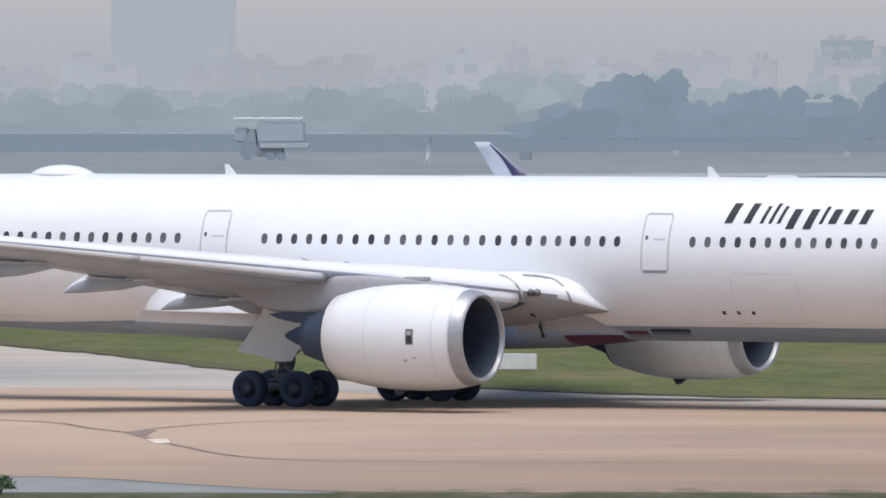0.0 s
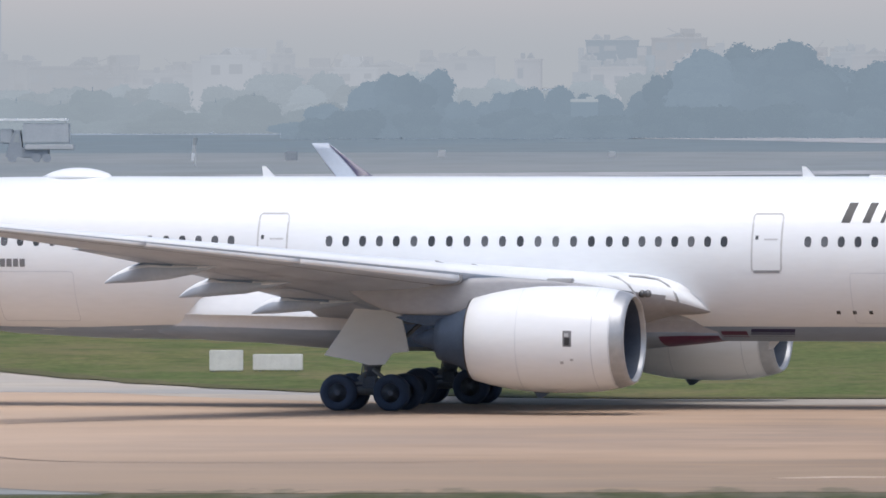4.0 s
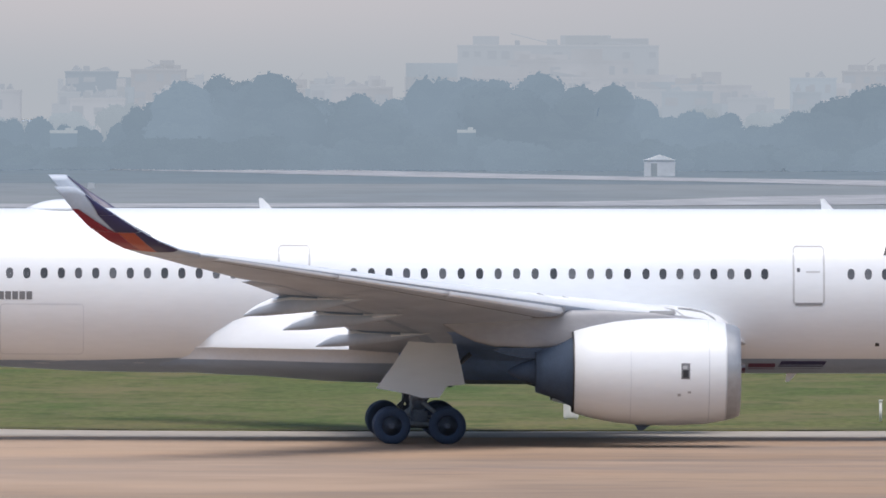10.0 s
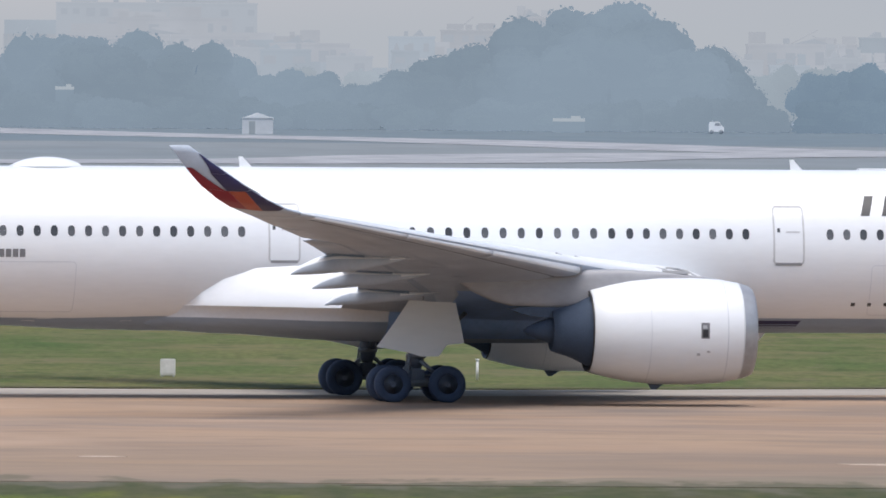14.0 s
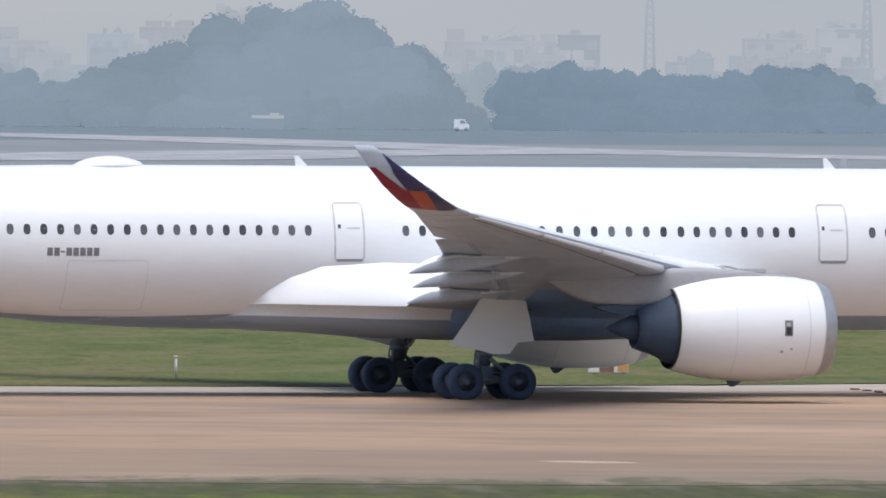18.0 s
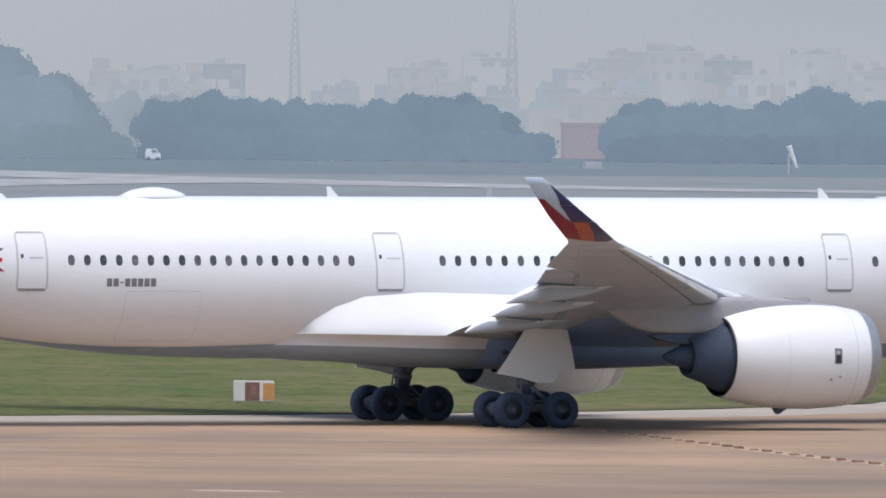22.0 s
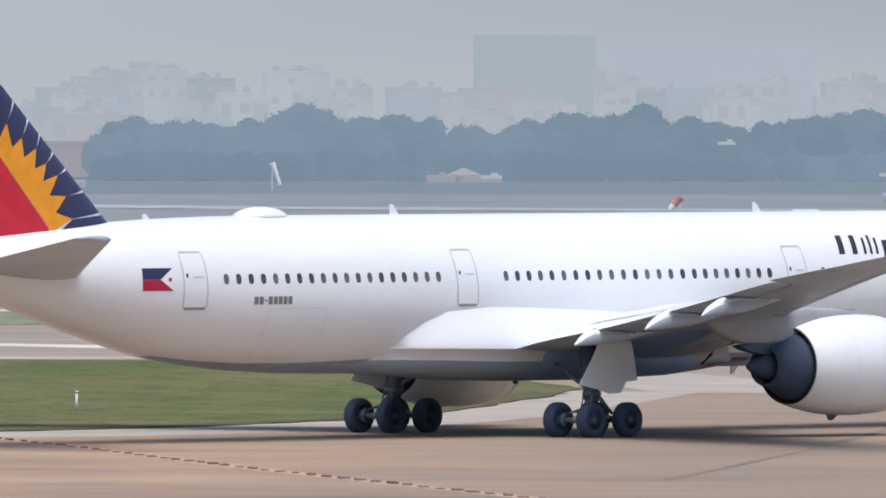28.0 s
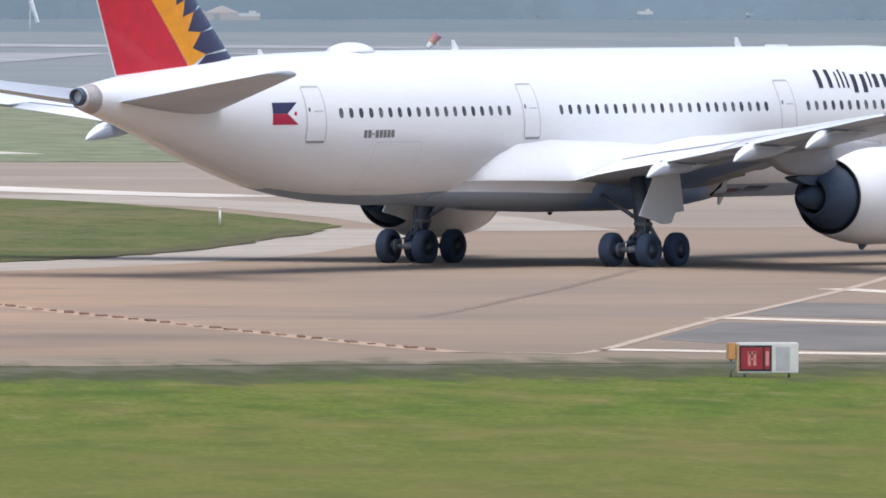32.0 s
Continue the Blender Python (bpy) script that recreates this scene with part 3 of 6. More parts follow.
# belly fairing
FAIR = [(-9.8, 2.64, 1.55, 3.30, 3.33), (-8.8, 2.57, 1.90, 3.46, 3.49), (-8.1, 2.50, 2.22, 3.49, 3.54), (-7.5, 2.455, 2.80, 3.50, 4.05), (-6.8, 2.42, 3.10, 3.49, 4.50),
        (-5.6, 2.38, 3.48, 3.48, 4.92), (-3.2, 2.19, 3.66, 3.44, 5.08), (0.0, 2.10, 3.72, 3.42, 5.0), (5.0, 2.08, 3.60, 3.4, 4.8), (9.0, 2.2, 3.05, 3.35, 4.2), (11.0, 2.38, 2.2, 3.3, 3.5),
        (12.2, 2.515, 1.6, 3.2, 3.24)]
upper, lower, flank = [], [], []
for x, zb, w, zk, zt in FAIR:
    yt = abs(hull_y(x, zt)) - 0.03
    low = [(w * 0.90 * math.sin(a * math.pi / 2), zb + (zk - 0.30 - zb) * (1 - math.cos(a * math.pi / 2)) ** 1.15) for a in (0.0, 0.2, 0.4, 0.6, 0.75, 0.88, 1.0)]
    low += [(w * 0.965, zk - 0.10), (w, zk - 0.01)]
    lower.append([(x, -y, z) for y, z in reversed(low[:6])] + [(x, y, z) for y, z in low[1:6]])
    flank.append(low[5:])
    up = [(w, zk - 0.01), (w, zk + 0.02)]
    for k in range(1, 9):
        a = k / 8
        up.append((w + (yt - w) * a ** 1.25, zk + 0.02 + (zt - zk - 0.02) * a ** 0.95))
    upper.append(up)
# belly grey here also darkens the fairing as if shaded
part("belly_fairing", loft(lower, True, False), BELLY_AND_SHADE, airliner, "grey belly fairing under the wing")
# blue panels that paint deep shade between the gear legs and under the wing roots
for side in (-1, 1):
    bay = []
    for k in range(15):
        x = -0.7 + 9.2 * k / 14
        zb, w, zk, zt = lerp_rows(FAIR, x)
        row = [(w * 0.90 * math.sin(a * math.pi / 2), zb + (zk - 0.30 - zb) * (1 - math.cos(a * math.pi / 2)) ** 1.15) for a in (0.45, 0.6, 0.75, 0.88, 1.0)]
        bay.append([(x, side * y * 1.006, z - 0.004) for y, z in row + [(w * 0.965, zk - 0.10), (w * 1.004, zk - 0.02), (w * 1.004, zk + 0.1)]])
    part("wing_root_shade", loft(bay, False, False), SHADE_BLUE, airliner, "blue panel painting shade under the wing root")
# faces ahead of the gear get a darker grey in place of shade
for side in (-1, 1):
    nose_flank = part("fairing_flank", loft([[(FAIR[i][0], side * y, z) for y, z in u] for i, u in enumerate(flank)], False, False), FLANK, airliner)
    nose_flank.data.materials.append(PYLON_AND_SHADE)
    for p in nose_flank.data.polygons:
        p.material_index = 1 if p.center.x > 4.0 else 0
    bulge = part("wing_root_fairing", loft([[(FAIR[i][0], side * y, z) for y, z in u] for i, u in enumerate(upper)], False, False), WHITE, airliner,
                 "bulging wing-to-body fairing, white behind, shade painted grey in front")
    bulge.data.materials.append(PYLON_AND_SHADE)
    for p in bulge.data.polygons:
        p.material_index = 1 if p.center.x > 4.0 else 0
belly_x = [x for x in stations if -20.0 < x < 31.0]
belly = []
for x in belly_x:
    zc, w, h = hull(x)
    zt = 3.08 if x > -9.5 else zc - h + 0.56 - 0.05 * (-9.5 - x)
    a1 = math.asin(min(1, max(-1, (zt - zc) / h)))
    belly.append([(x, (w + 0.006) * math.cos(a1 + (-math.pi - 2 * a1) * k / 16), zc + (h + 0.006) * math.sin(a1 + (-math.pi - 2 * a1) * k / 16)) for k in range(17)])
part("belly_panel", loft(belly, False, False), BELLY_AND_SHADE, airliner, "grey painted belly")


mark_rows = []
for x in (10.1, 10.5, 11.0, 11.6, 12.2):
    zb, w, zk, zt = lerp_rows(FAIR, x)
    half = [(w * 0.90 * math.sin(a * math.pi / 2) * 1.006, zb - 0.008 + (zk - 0.30 - zb) * (1 - math.cos(a * math.pi / 2)) ** 1.15) for a in (0.0, 0.2, 0.4, 0.6, 0.75)]
    mark_rows.append([(x, -y, z) for y, z in reversed(half)] + [(x, y, z) for y, z in half[1:]])
part("belly_mark", loft(mark_rows, False, False), CRIMSON, airliner, "purple-red painted belly mark")


# wings
def wing_station(a):
    """Leading edge x, trailing edge x, their heights and the thickness at a metres out."""
    glove = float(np.interp(a, [2.3, 2.9, 3.4, 5.0, 7.0, 9.2], [0.1, 0.5, 0.6, 0.45, 0.2, 0.0]))
    le = 11.0 - 0.73 * (a - 3.0) + glove
    te = float(np.interp(a, [2.5, 3.6, 8.0, 12.7, 17.0, 22.0, 29.5], [-2.5, -2.55, -2.6, -3.85, -5.4, -7.4, -10.4]))
    th = float(np.interp(a, [2.5, 4.5, 10, 20, 29.5], [2.15, 1.75, 1.05, 0.55, 0.26]))
    lift = float(np.interp(a, [2.5, 5.0, 20.0, 29.5], [0.1, 0.27, 0.32, 0.0]))
    return le, te, 3.97 + 0.11 * a - 0.26 * glove, 2.76 + 0.152 * a + lift, th


TIP = [(29.5, -8.35, -10.4, 7.215, 7.24, 0.26), (30.4, -9.0, -10.9, 7.36, 7.40, 0.23), (31.2, -9.8, -11.6, 7.70, 7.74, 0.20),
       (31.7, -10.7, -12.3, 8.20, 8.24, 0.17), (32.0, -11.7, -12.9, 8.85, 8.86, 0.13), (32.15, -12.8, -13.5, 9.62, 9.62, 0.06)]


def foil(s):
    return 5.0 * (0.2969 * math.sqrt(max(s, 0)) - 0.126 * s - 0.3516 * s * s + 0.2843 * s ** 3 - 0.1036 * s ** 4)


def foil_ring(side, a, le, te, zl, zt, th, s0, s1, cant=0.0, droop=0.0, steps=9, skin=0.004):
    ss = [s0 + (s1 - s0) * (0.5 - 0.5 * math.cos(math.pi * k / (steps - 1))) for k in range(steps)]
    ring = []
    for sgn, order in ((1.1, ss), (-0.9, ss[::-1])):
        for s in order:
            x = le + (te - le) * s
            z = zl + (zt - zl) * s - droop * max(0.0, (s - s0)) * (le - te)
            off = th * foil(s) * sgn + (skin if sgn > 0 else -skin)
            ring.append((x, side * (a - off * math.sin(cant)), z + off * math.cos(cant)))
    return ring


def wing_piece(side, a0, a1, s0, s1, droop=0.0, n=8, skin=0.004):
    out = []
    for k in range(n):
        a = a0 + (a1 - a0) * k / (n - 1)
        out.append(foil_ring(side, a, *wing_station(a), s0, s1, 0.0, droop, 9 if s1 - s0 < 0.5 else 17, skin))
    return loft(out)


def tip_piece(side, u0, u1, s0, s1, n=4):
    out = []
    for k in range(n):
        u = (u0 + (u1 - u0) * k / (n - 1)) * (len(TIP) - 1)
        i = min(int(u), len(TIP) - 2)
        f = u - i
        row = [p + (q - p) * f for p, q in zip(TIP[i], TIP[i + 1])]
        cant = math.atan2(TIP[i + 1][3] - TIP[i][3], TIP[i + 1][0] - TIP[i][0])
        prev = math.atan2(TIP[i][3] - TIP[max(i - 1, 0)][3], max(0.01, TIP[i][0] - TIP[max(i - 1, 0)][0])) if i else 0.11
        out.append(foil_ring(side, *row, s0, s1, prev + (cant - prev) * f))
    return loft(out)


def tip_skin(side, outer, u0, u1, s0, s1, e0, e1, n=8, m=6):
    """A painted field on one face of the winglet, from the chord span s0 to s1 at u0 to e0 to e1 at u1."""
    rows = []
    for k in range(n):
        u = (u0 + (u1 - u0) * k / (n - 1)) * (len(TIP) - 1)
        i = min(int(u), len(TIP) - 2)
        f = u - i
        row = [p + (q - p) * f for p, q in zip(TIP[i], TIP[i + 1])]
        cant = math.atan2(TIP[i + 1][3] - TIP[i][3], TIP[i + 1][0] - TIP[i][0])
        prev = math.atan2(TIP[i][3] - TIP[max(i - 1, 0)][3], max(0.01, TIP[i][0] - TIP[max(i - 1, 0)][0])) if i else 0.11
        c = prev + (cant - prev) * f
        a_, le, te, zl, zt, th = row
        line = []
        for j in range(m):
            q = k / (n - 1)
            sa, sb = s0 + (e0 - s0) * q, s1 + (e1 - s1) * q
            s_ = sa + (sb - sa) * j / (m - 1)
            off = th * foil(s_) * (-0.9 if outer else 1.1) + (-0.03 if outer else 0.03)
            line.append((le + (te - le) * s_, side * (a_ - off * math.sin(c)), zl + (zt - zl) * s_ + off * math.cos(c)))
        rows.append(line)
    return loft(rows, False, False)


def slat_piece(side, a0, a1, n=14, tilt=13.0, skin=0.012):
    """A leading edge slat, run out a little and turned nose down about its rear edge."""
    rings_ = []
    c, s = math.cos(radians(tilt)), math.sin(radians(tilt))
    for k in range(n):
        a = a0 + (a1 - a0) * k / (n - 1)
        le, te, zl, zt, th = wing_station(a)
        hx, hz = le + (te - le) * 0.125, zl + (zt - zl) * 0.125
        row = []
        for x, y, z in foil_ring(side, a, le, te, zl, zt, th, 0.0, 0.125, 0.0, 0.0, 9, skin):
            dx, dz = x - hx, z - hz
            row.append((hx + dx * c + dz * s, y, hz + 0.008 - dx * s + dz * c))
        rings_.append(row)
    return loft(rings_)


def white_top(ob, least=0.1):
    """Upper faces of a wing piece are white, lower ones grey: shade is partly put into the colour."""
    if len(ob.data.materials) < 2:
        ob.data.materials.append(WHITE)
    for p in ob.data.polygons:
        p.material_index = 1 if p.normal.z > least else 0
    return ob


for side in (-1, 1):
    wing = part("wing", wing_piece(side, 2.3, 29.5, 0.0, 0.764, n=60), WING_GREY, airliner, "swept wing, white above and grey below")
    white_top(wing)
    # inboard lower faces take the darker grey as painted shade
    wing.data.materials.append(PYLON_AND_SHADE)
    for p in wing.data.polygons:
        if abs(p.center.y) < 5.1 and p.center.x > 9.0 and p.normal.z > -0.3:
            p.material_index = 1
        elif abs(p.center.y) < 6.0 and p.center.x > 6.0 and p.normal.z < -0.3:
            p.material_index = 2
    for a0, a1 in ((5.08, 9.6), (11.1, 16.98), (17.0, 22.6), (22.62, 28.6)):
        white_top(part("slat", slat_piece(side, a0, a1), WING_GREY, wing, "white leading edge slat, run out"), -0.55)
    part("slat_end", slat_piece(side, 11.0, 11.12, 2, 13.0, 0.045), SILL, wing, "dark inboard end of the slat")
    part("slat_end", slat_piece(side, 9.58, 9.68, 2, 13.0, 0.03), SILL, wing, "dark outboard end of the slat")
    # joints between the panels of the underside
    for sp in (0.2, 0.42, 0.60):
        joint = []
        for k in range(30):
            a = 11.4 + 17.0 * k / 29
            le, te, zl, zt, th = wing_station(a)
            joint.append([(le + (te - le) * q, side * a, zl + (zt - zl) * q - th * foil(q) * 0.9 - 0.016) for q in (sp, sp + 0.012)])
        part("panel_joint", loft(joint, False, False), SIDE_GREY, wing)
    for a in (13.4, 15.6, 19.2, 21.5, 23.8, 26.2):
        le, te, zl, zt, th = wing_station(a)
        joint = [[(le + (te - le) * q, side * (a + da), zl + (zt - zl) * q - th * foil(q) * 0.9 - 0.018 + 0.11 * da) for da in (0.0, 0.07)] for q in [0.14 + 0.6 * k / 9 for k in range(10)]]
        part("panel_joint", loft(joint, False, False), SIDE_GREY, wing)
    for a, sp in ((12.2, 0.5), (14.5, 0.5), (16.2, 0.5), (18.1, 0.5), (20.3, 0.48), (22.6, 0.48), (24.9, 0.45)):
        le, te, zl, zt, th = wing_station(a)
        hatch = []
        for k in range(12):
            t_ = 2 * math.pi * k / 12
            q = sp + 0.035 * math.cos(t_)
            hatch.append((le + (te - le) * q, side * (a + 0.32 * math.sin(t_)), zl + (zt - zl) * q - th * foil(q) * 0.9 - 0.020 + 0.036 * math.sin(t_)))
        part("access_panel", (hatch, [tuple(range(12))]), SIDE_GREY, wing, "oval access panel")
    # dark strip under the leading edge: painted shade of the hollow the slats leave
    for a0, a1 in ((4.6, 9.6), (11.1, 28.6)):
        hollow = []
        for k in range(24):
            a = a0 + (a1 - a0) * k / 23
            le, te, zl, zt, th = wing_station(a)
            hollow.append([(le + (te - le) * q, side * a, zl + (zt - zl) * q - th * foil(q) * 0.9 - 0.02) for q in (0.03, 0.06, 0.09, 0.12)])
        part("slat_shade_strip", loft(hollow, False, False), DARK_METAL_AND_SHADE, wing, "dark strip painting the shade behind the slat")
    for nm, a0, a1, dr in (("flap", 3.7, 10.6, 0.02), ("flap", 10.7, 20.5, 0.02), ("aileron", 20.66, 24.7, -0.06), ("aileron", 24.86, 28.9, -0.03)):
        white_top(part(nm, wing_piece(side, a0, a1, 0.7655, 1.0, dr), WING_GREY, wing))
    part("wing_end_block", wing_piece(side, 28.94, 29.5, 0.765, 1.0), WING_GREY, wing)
    # grey strip laid on the lower skin as shade of the flap slot
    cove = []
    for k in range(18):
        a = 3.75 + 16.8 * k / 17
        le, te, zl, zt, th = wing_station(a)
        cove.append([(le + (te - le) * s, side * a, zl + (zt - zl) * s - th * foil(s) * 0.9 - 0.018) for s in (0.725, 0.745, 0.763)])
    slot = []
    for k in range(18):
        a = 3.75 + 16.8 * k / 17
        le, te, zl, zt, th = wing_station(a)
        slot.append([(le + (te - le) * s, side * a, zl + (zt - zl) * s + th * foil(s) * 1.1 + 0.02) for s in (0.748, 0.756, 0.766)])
    part("spoiler_gap", loft(slot, False, False), DARK_METAL_AND_SHADE, wing, "dark gap behind the spoilers")
    part("flap_shade_strip", loft(cove, False, False), BELLY_AND_SHADE, wing, "grey strip painting shade before the flap")
    # added blue panel: shade under the inner wing, put in as colour
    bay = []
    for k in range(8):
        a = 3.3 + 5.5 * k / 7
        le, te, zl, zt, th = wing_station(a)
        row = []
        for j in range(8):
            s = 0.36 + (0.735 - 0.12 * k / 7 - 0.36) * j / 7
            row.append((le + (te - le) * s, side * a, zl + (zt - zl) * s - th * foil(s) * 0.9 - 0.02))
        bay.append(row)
    part("inner_wing_shade", loft(bay, False, False), SHADE_BLUE, wing, "blue panel painting shade under the inner wing")
    winglet = part("winglet", tip_piece(side, 0.0, 1.0, 0.0, 1.0, 16), WING_GREY, airliner, "upswept curved wing tip")
    for outer, u0, u1, s0, s1, e0, e1, mat, lab in ((1, 0.24, 0.55, 0.0, 0.40, 0.0, 0.14, NAVY, "navy paint"), (1, 0.24, 0.55, 0.403, 0.68, 0.143, 0.50, ORANGE, "orange paint"),
                                                    (1, 0.24, 0.55, 0.683, 1.0, 0.503, 1.0, SHADED_RED, "red paint"), (1, 0.553, 0.74, 0.0, 0.53, 0.0, 0.44, NAVY, "navy paint"),
                                                    (1, 0.742, 0.93, 0.0, 0.44, 0.0, 0.04, NAVY, "navy paint"), (1, 0.553, 0.80, 0.56, 1.0, 0.80, 1.0, SHADED_RED, "red paint"),
                                                    (0, 0.45, 0.98, 0.02, 0.62, 0.02, 0.10, NAVY, "navy paint")):
        part("winglet_panel", tip_skin(side, outer, u0, u1, s0, s1, e0, e1), mat, winglet, lab)
    # flap track fairings: pointed behind, deep in the middle, running into the wing's underside in front
    for a, xt, zt_, k_ in ((7.9, -3.85, 3.60, 1.0), (12.74, -5.15, 4.28, 0.94), (17.0, -6.65, 4.86, 0.86)):
        le, te, zl, zt, th = wing_station(a)

        def under(x):
            q = (x - le) / (te - le)
            return zl + (zt - zl) * q - th * foil(min(1.0, q)) * 0.9

        pod, crest = [], []
        for k in range(19):
            d = 5.7 * (k / 18) ** 1.25
            x = xt + d * k_
            low_ = zt_ + k_ * float(np.interp(d, [0, 0.95, 2.7, 3.9, 5.7], [0.0, 0.02, 0.16, 0.40, 0.90]))
            top_ = zt_ + k_ * float(np.interp(d, [0, 0.25, 0.5, 1.1, 1.9, 2.8, 5.7], [0.05, 0.27, 0.45, 0.74, 0.95, 1.10, 1.45]))
            if d > 4.4:
                low_ = max(low_, under(x) - 0.30 * (5.7 - d))
            flap_z = under(max(x, te)) + (0.06 if x > te else -0.02)
            top_ = max(min(top_, flap_z), low_ + 0.02)
            half = k_ * float(np.interp(d, [0, 0.3, 0.8, 1.6, 3.0, 4.6, 5.7], [0.03, 0.15, 0.25, 0.33, 0.36, 0.28, 0.10]))
            mid, rr = (top_ + low_) / 2, (top_ - low_) / 2
            pod.append([(x, side * a + half * math.copysign(abs(math.cos(t_)) ** 0.8, math.cos(t_)), mid + rr * math.copysign(abs(math.sin(t_)) ** 0.8, math.sin(t_)))
                        for t_ in [2 * math.pi * j / 18 for j in range(18)]])
            if 0.95 < d < 3.2:
                crest.append((x, top_, half))
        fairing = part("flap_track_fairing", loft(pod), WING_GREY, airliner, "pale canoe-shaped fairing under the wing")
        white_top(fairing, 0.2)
        # grey strips paint the shade that the flap throws on the fairing
        for face in (-1, 1):
            gap = [[(x, side * a + face * h * (0.80 + 0.25 * q), z - 0.02 - (0.10 * min(1.0, i_ * 0.5)) * q * k_) for q in (0.0, 0.5, 1.0)] for i_, (x, z, h) in enumerate(crest)]
            part("fairing_shade", loft(gap, False, False), BELLY_AND_SHADE, fairing, "grey strip painting the flap's shade on the fairing")
    # engine
    cy, cz = side * 10.5, 2.77
    eng = part("engine", lathe_x([(11.05, 1.76), (10.3, 1.90), (9.2, 1.965), (8.0, 1.95), (7.0, 1.86), (6.2, 1.71), (5.5, 1.53), (5.46, 1.49), (6.4, 1.45)], cy, cz, 56),
               WHITE, airliner, "white turbofan engine nacelle")
    part("intake_lip", lathe_x([(11.0, 1.775), (11.35, 1.68), (11.5, 1.60), (11.52, 1.55), (11.46, 1.505), (11.33, 1.47)], cy, cz, 56), LIP, eng, "bare metal intake lip")
    part("intake_duct", lathe_x([(11.33, 1.47), (11.1, 1.45), (10.6, 1.46), (10.0, 1.5), (9.6, 1.5)], cy, cz, 48), DUCT, eng)
    part("spinner", lathe_x([(10.15, 0.02), (9.95, 0.2), (9.6, 0.42), (9.5, 0.45)], cy, cz, 24), FAN, eng, "dark pointed spinner")
    fv, ff = [], []
    for k in range(22):
        a = 2 * math.pi * k / 22
        b0 = len(fv)
        for r, tw, w in ((0.4, 0.9, 0.10), (0.9, 0.6, 0.2), (1.47, 0.3, 0.26)):
            for sg in (-1, 1):
                aa = a + sg * w / r * 0.62
                fv.append((9.6 + sg * 0.12 * tw, cy + r * math.cos(aa), cz + r * math.sin(aa)))
        ff += [(b0, b0 + 1, b0 + 3, b0 + 2), (b0 + 2, b0 + 3, b0 + 5, b0 + 4)]
    part("fan", (fv, ff), FAN, eng, "dark fan blades")
    part("fan_back", lathe_x([(9.3, 0.02), (9.3, 1.5)], cy, cz, 32), RUBBER, eng)
    part("exhaust_nozzle", lathe_x([(6.4, 1.42), (5.55, 1.44), (5.44, 1.50), (5.40, 1.49), (5.42, 1.45), (5.6, 1.41)], cy, cz, 48), TITLE, eng, "black bypass nozzle ring")
    part("core_cowl", lathe_x([(6.2, 1.36), (5.45, 1.31), (5.2, 1.18), (4.95, 1.05), (4.7, 0.95), (4.4, 0.86), (4.1, 0.76), (4.08, 0.70), (4.4, 0.64)], cy, cz, 40), CORE, eng, "dark core cowl")
    part("exhaust_plug", lathe_x([(4.6, 0.55), (4.1, 0.48), (3.6, 0.32), (3.2, 0.14), (3.05, 0.02)], cy, cz, 28), CORE, eng)
    part("nozzle_back", lathe_x([(6.0, 0.5), (6.0, 1.52)], cy, cz, 40), RUBBER, eng)
    # pylon: a rounded beam from the cowl's crown back under the wing
    pyl = [(10.4, 4.66, 4.50, 0.05), (9.6, 4.78, 4.50, 0.20), (8.4, 4.92, 4.40, 0.28), (6.6, 5.02, 3.95, 0.34), (5.5, 5.0, 3.66, 0.36), (3.8, 4.95, 3.60, 0.36),
           (2.6, 4.9, 3.66, 0.34), (1.9, 4.87, 3.84, 0.30), (1.3, 4.85, 4.12, 0.24), (0.8, 4.82, 4.42, 0.18), (0.2, 4.8, 4.74, 0.08)]
    pylon = part("pylon", loft([[(x, cy + h * math.copysign(abs(math.cos(t_)) ** 0.5, math.cos(t_)), (hi + lo) / 2 + (hi - lo) / 2 * math.copysign(abs(math.sin(t_)) ** 0.5, math.sin(t_)))
                                 for t_ in [2 * math.pi * (j + 0.5) / 20 for j in range(20)]] for x, hi, lo, h in pyl]), PYLON_AND_SHADE, airliner, "grey engine pylon under the wing")
    part("heat_shield", plate_xz([(6.0, 3.68), (4.4, 3.63), (2.9, 3.63), (2.5, 3.56), (2.9, 3.40), (3.6, 3.26), (4.8, 3.20), (6.0, 3.25)], cy - 0.26, cy + 0.26), DARK_METAL_AND_SHADE, pylon, "dull metal shield under the pylon")
    part("pylon_crest", box(8.7, cy, 4.90, 1.0, 0.4, 0.16, 0.07), OUTLINE, pylon)
    # data plate and small marks on the outer cowl
    for px, pz, w, h, mat in ((9.48, 2.82, 0.32, 0.58, REG), (9.48, 2.72, 0.2, 0.28, TITLE), (9.46, 2.96, 0.16, 0.12, OUTLINE), (9.62, 2.05, 0.12, 0.08, OUTLINE), (9.25, 1.95, 0.12, 0.1, OUTLINE)):
        grid_v = []
        for xx in (px - w / 2, px + w / 2):
            for k in range(5):
                zz = pz - h / 2 + h * k / 4
                r = float(np.interp(xx, [5.5, 6.2, 7.0, 8.0, 9.2, 10.3, 11.05], [1.53, 1.71, 1.86, 1.95, 1.965, 1.90, 1.76])) + (0.006 if mat is REG else 0.012)
                grid_v.append((xx, cy + side * math.sqrt(r * r - (zz - cz) ** 2), zz))
        part("cowl_mark", (grid_v, [(k, k + 1, k + 6, k + 5) for k in range(4)]), mat, eng)
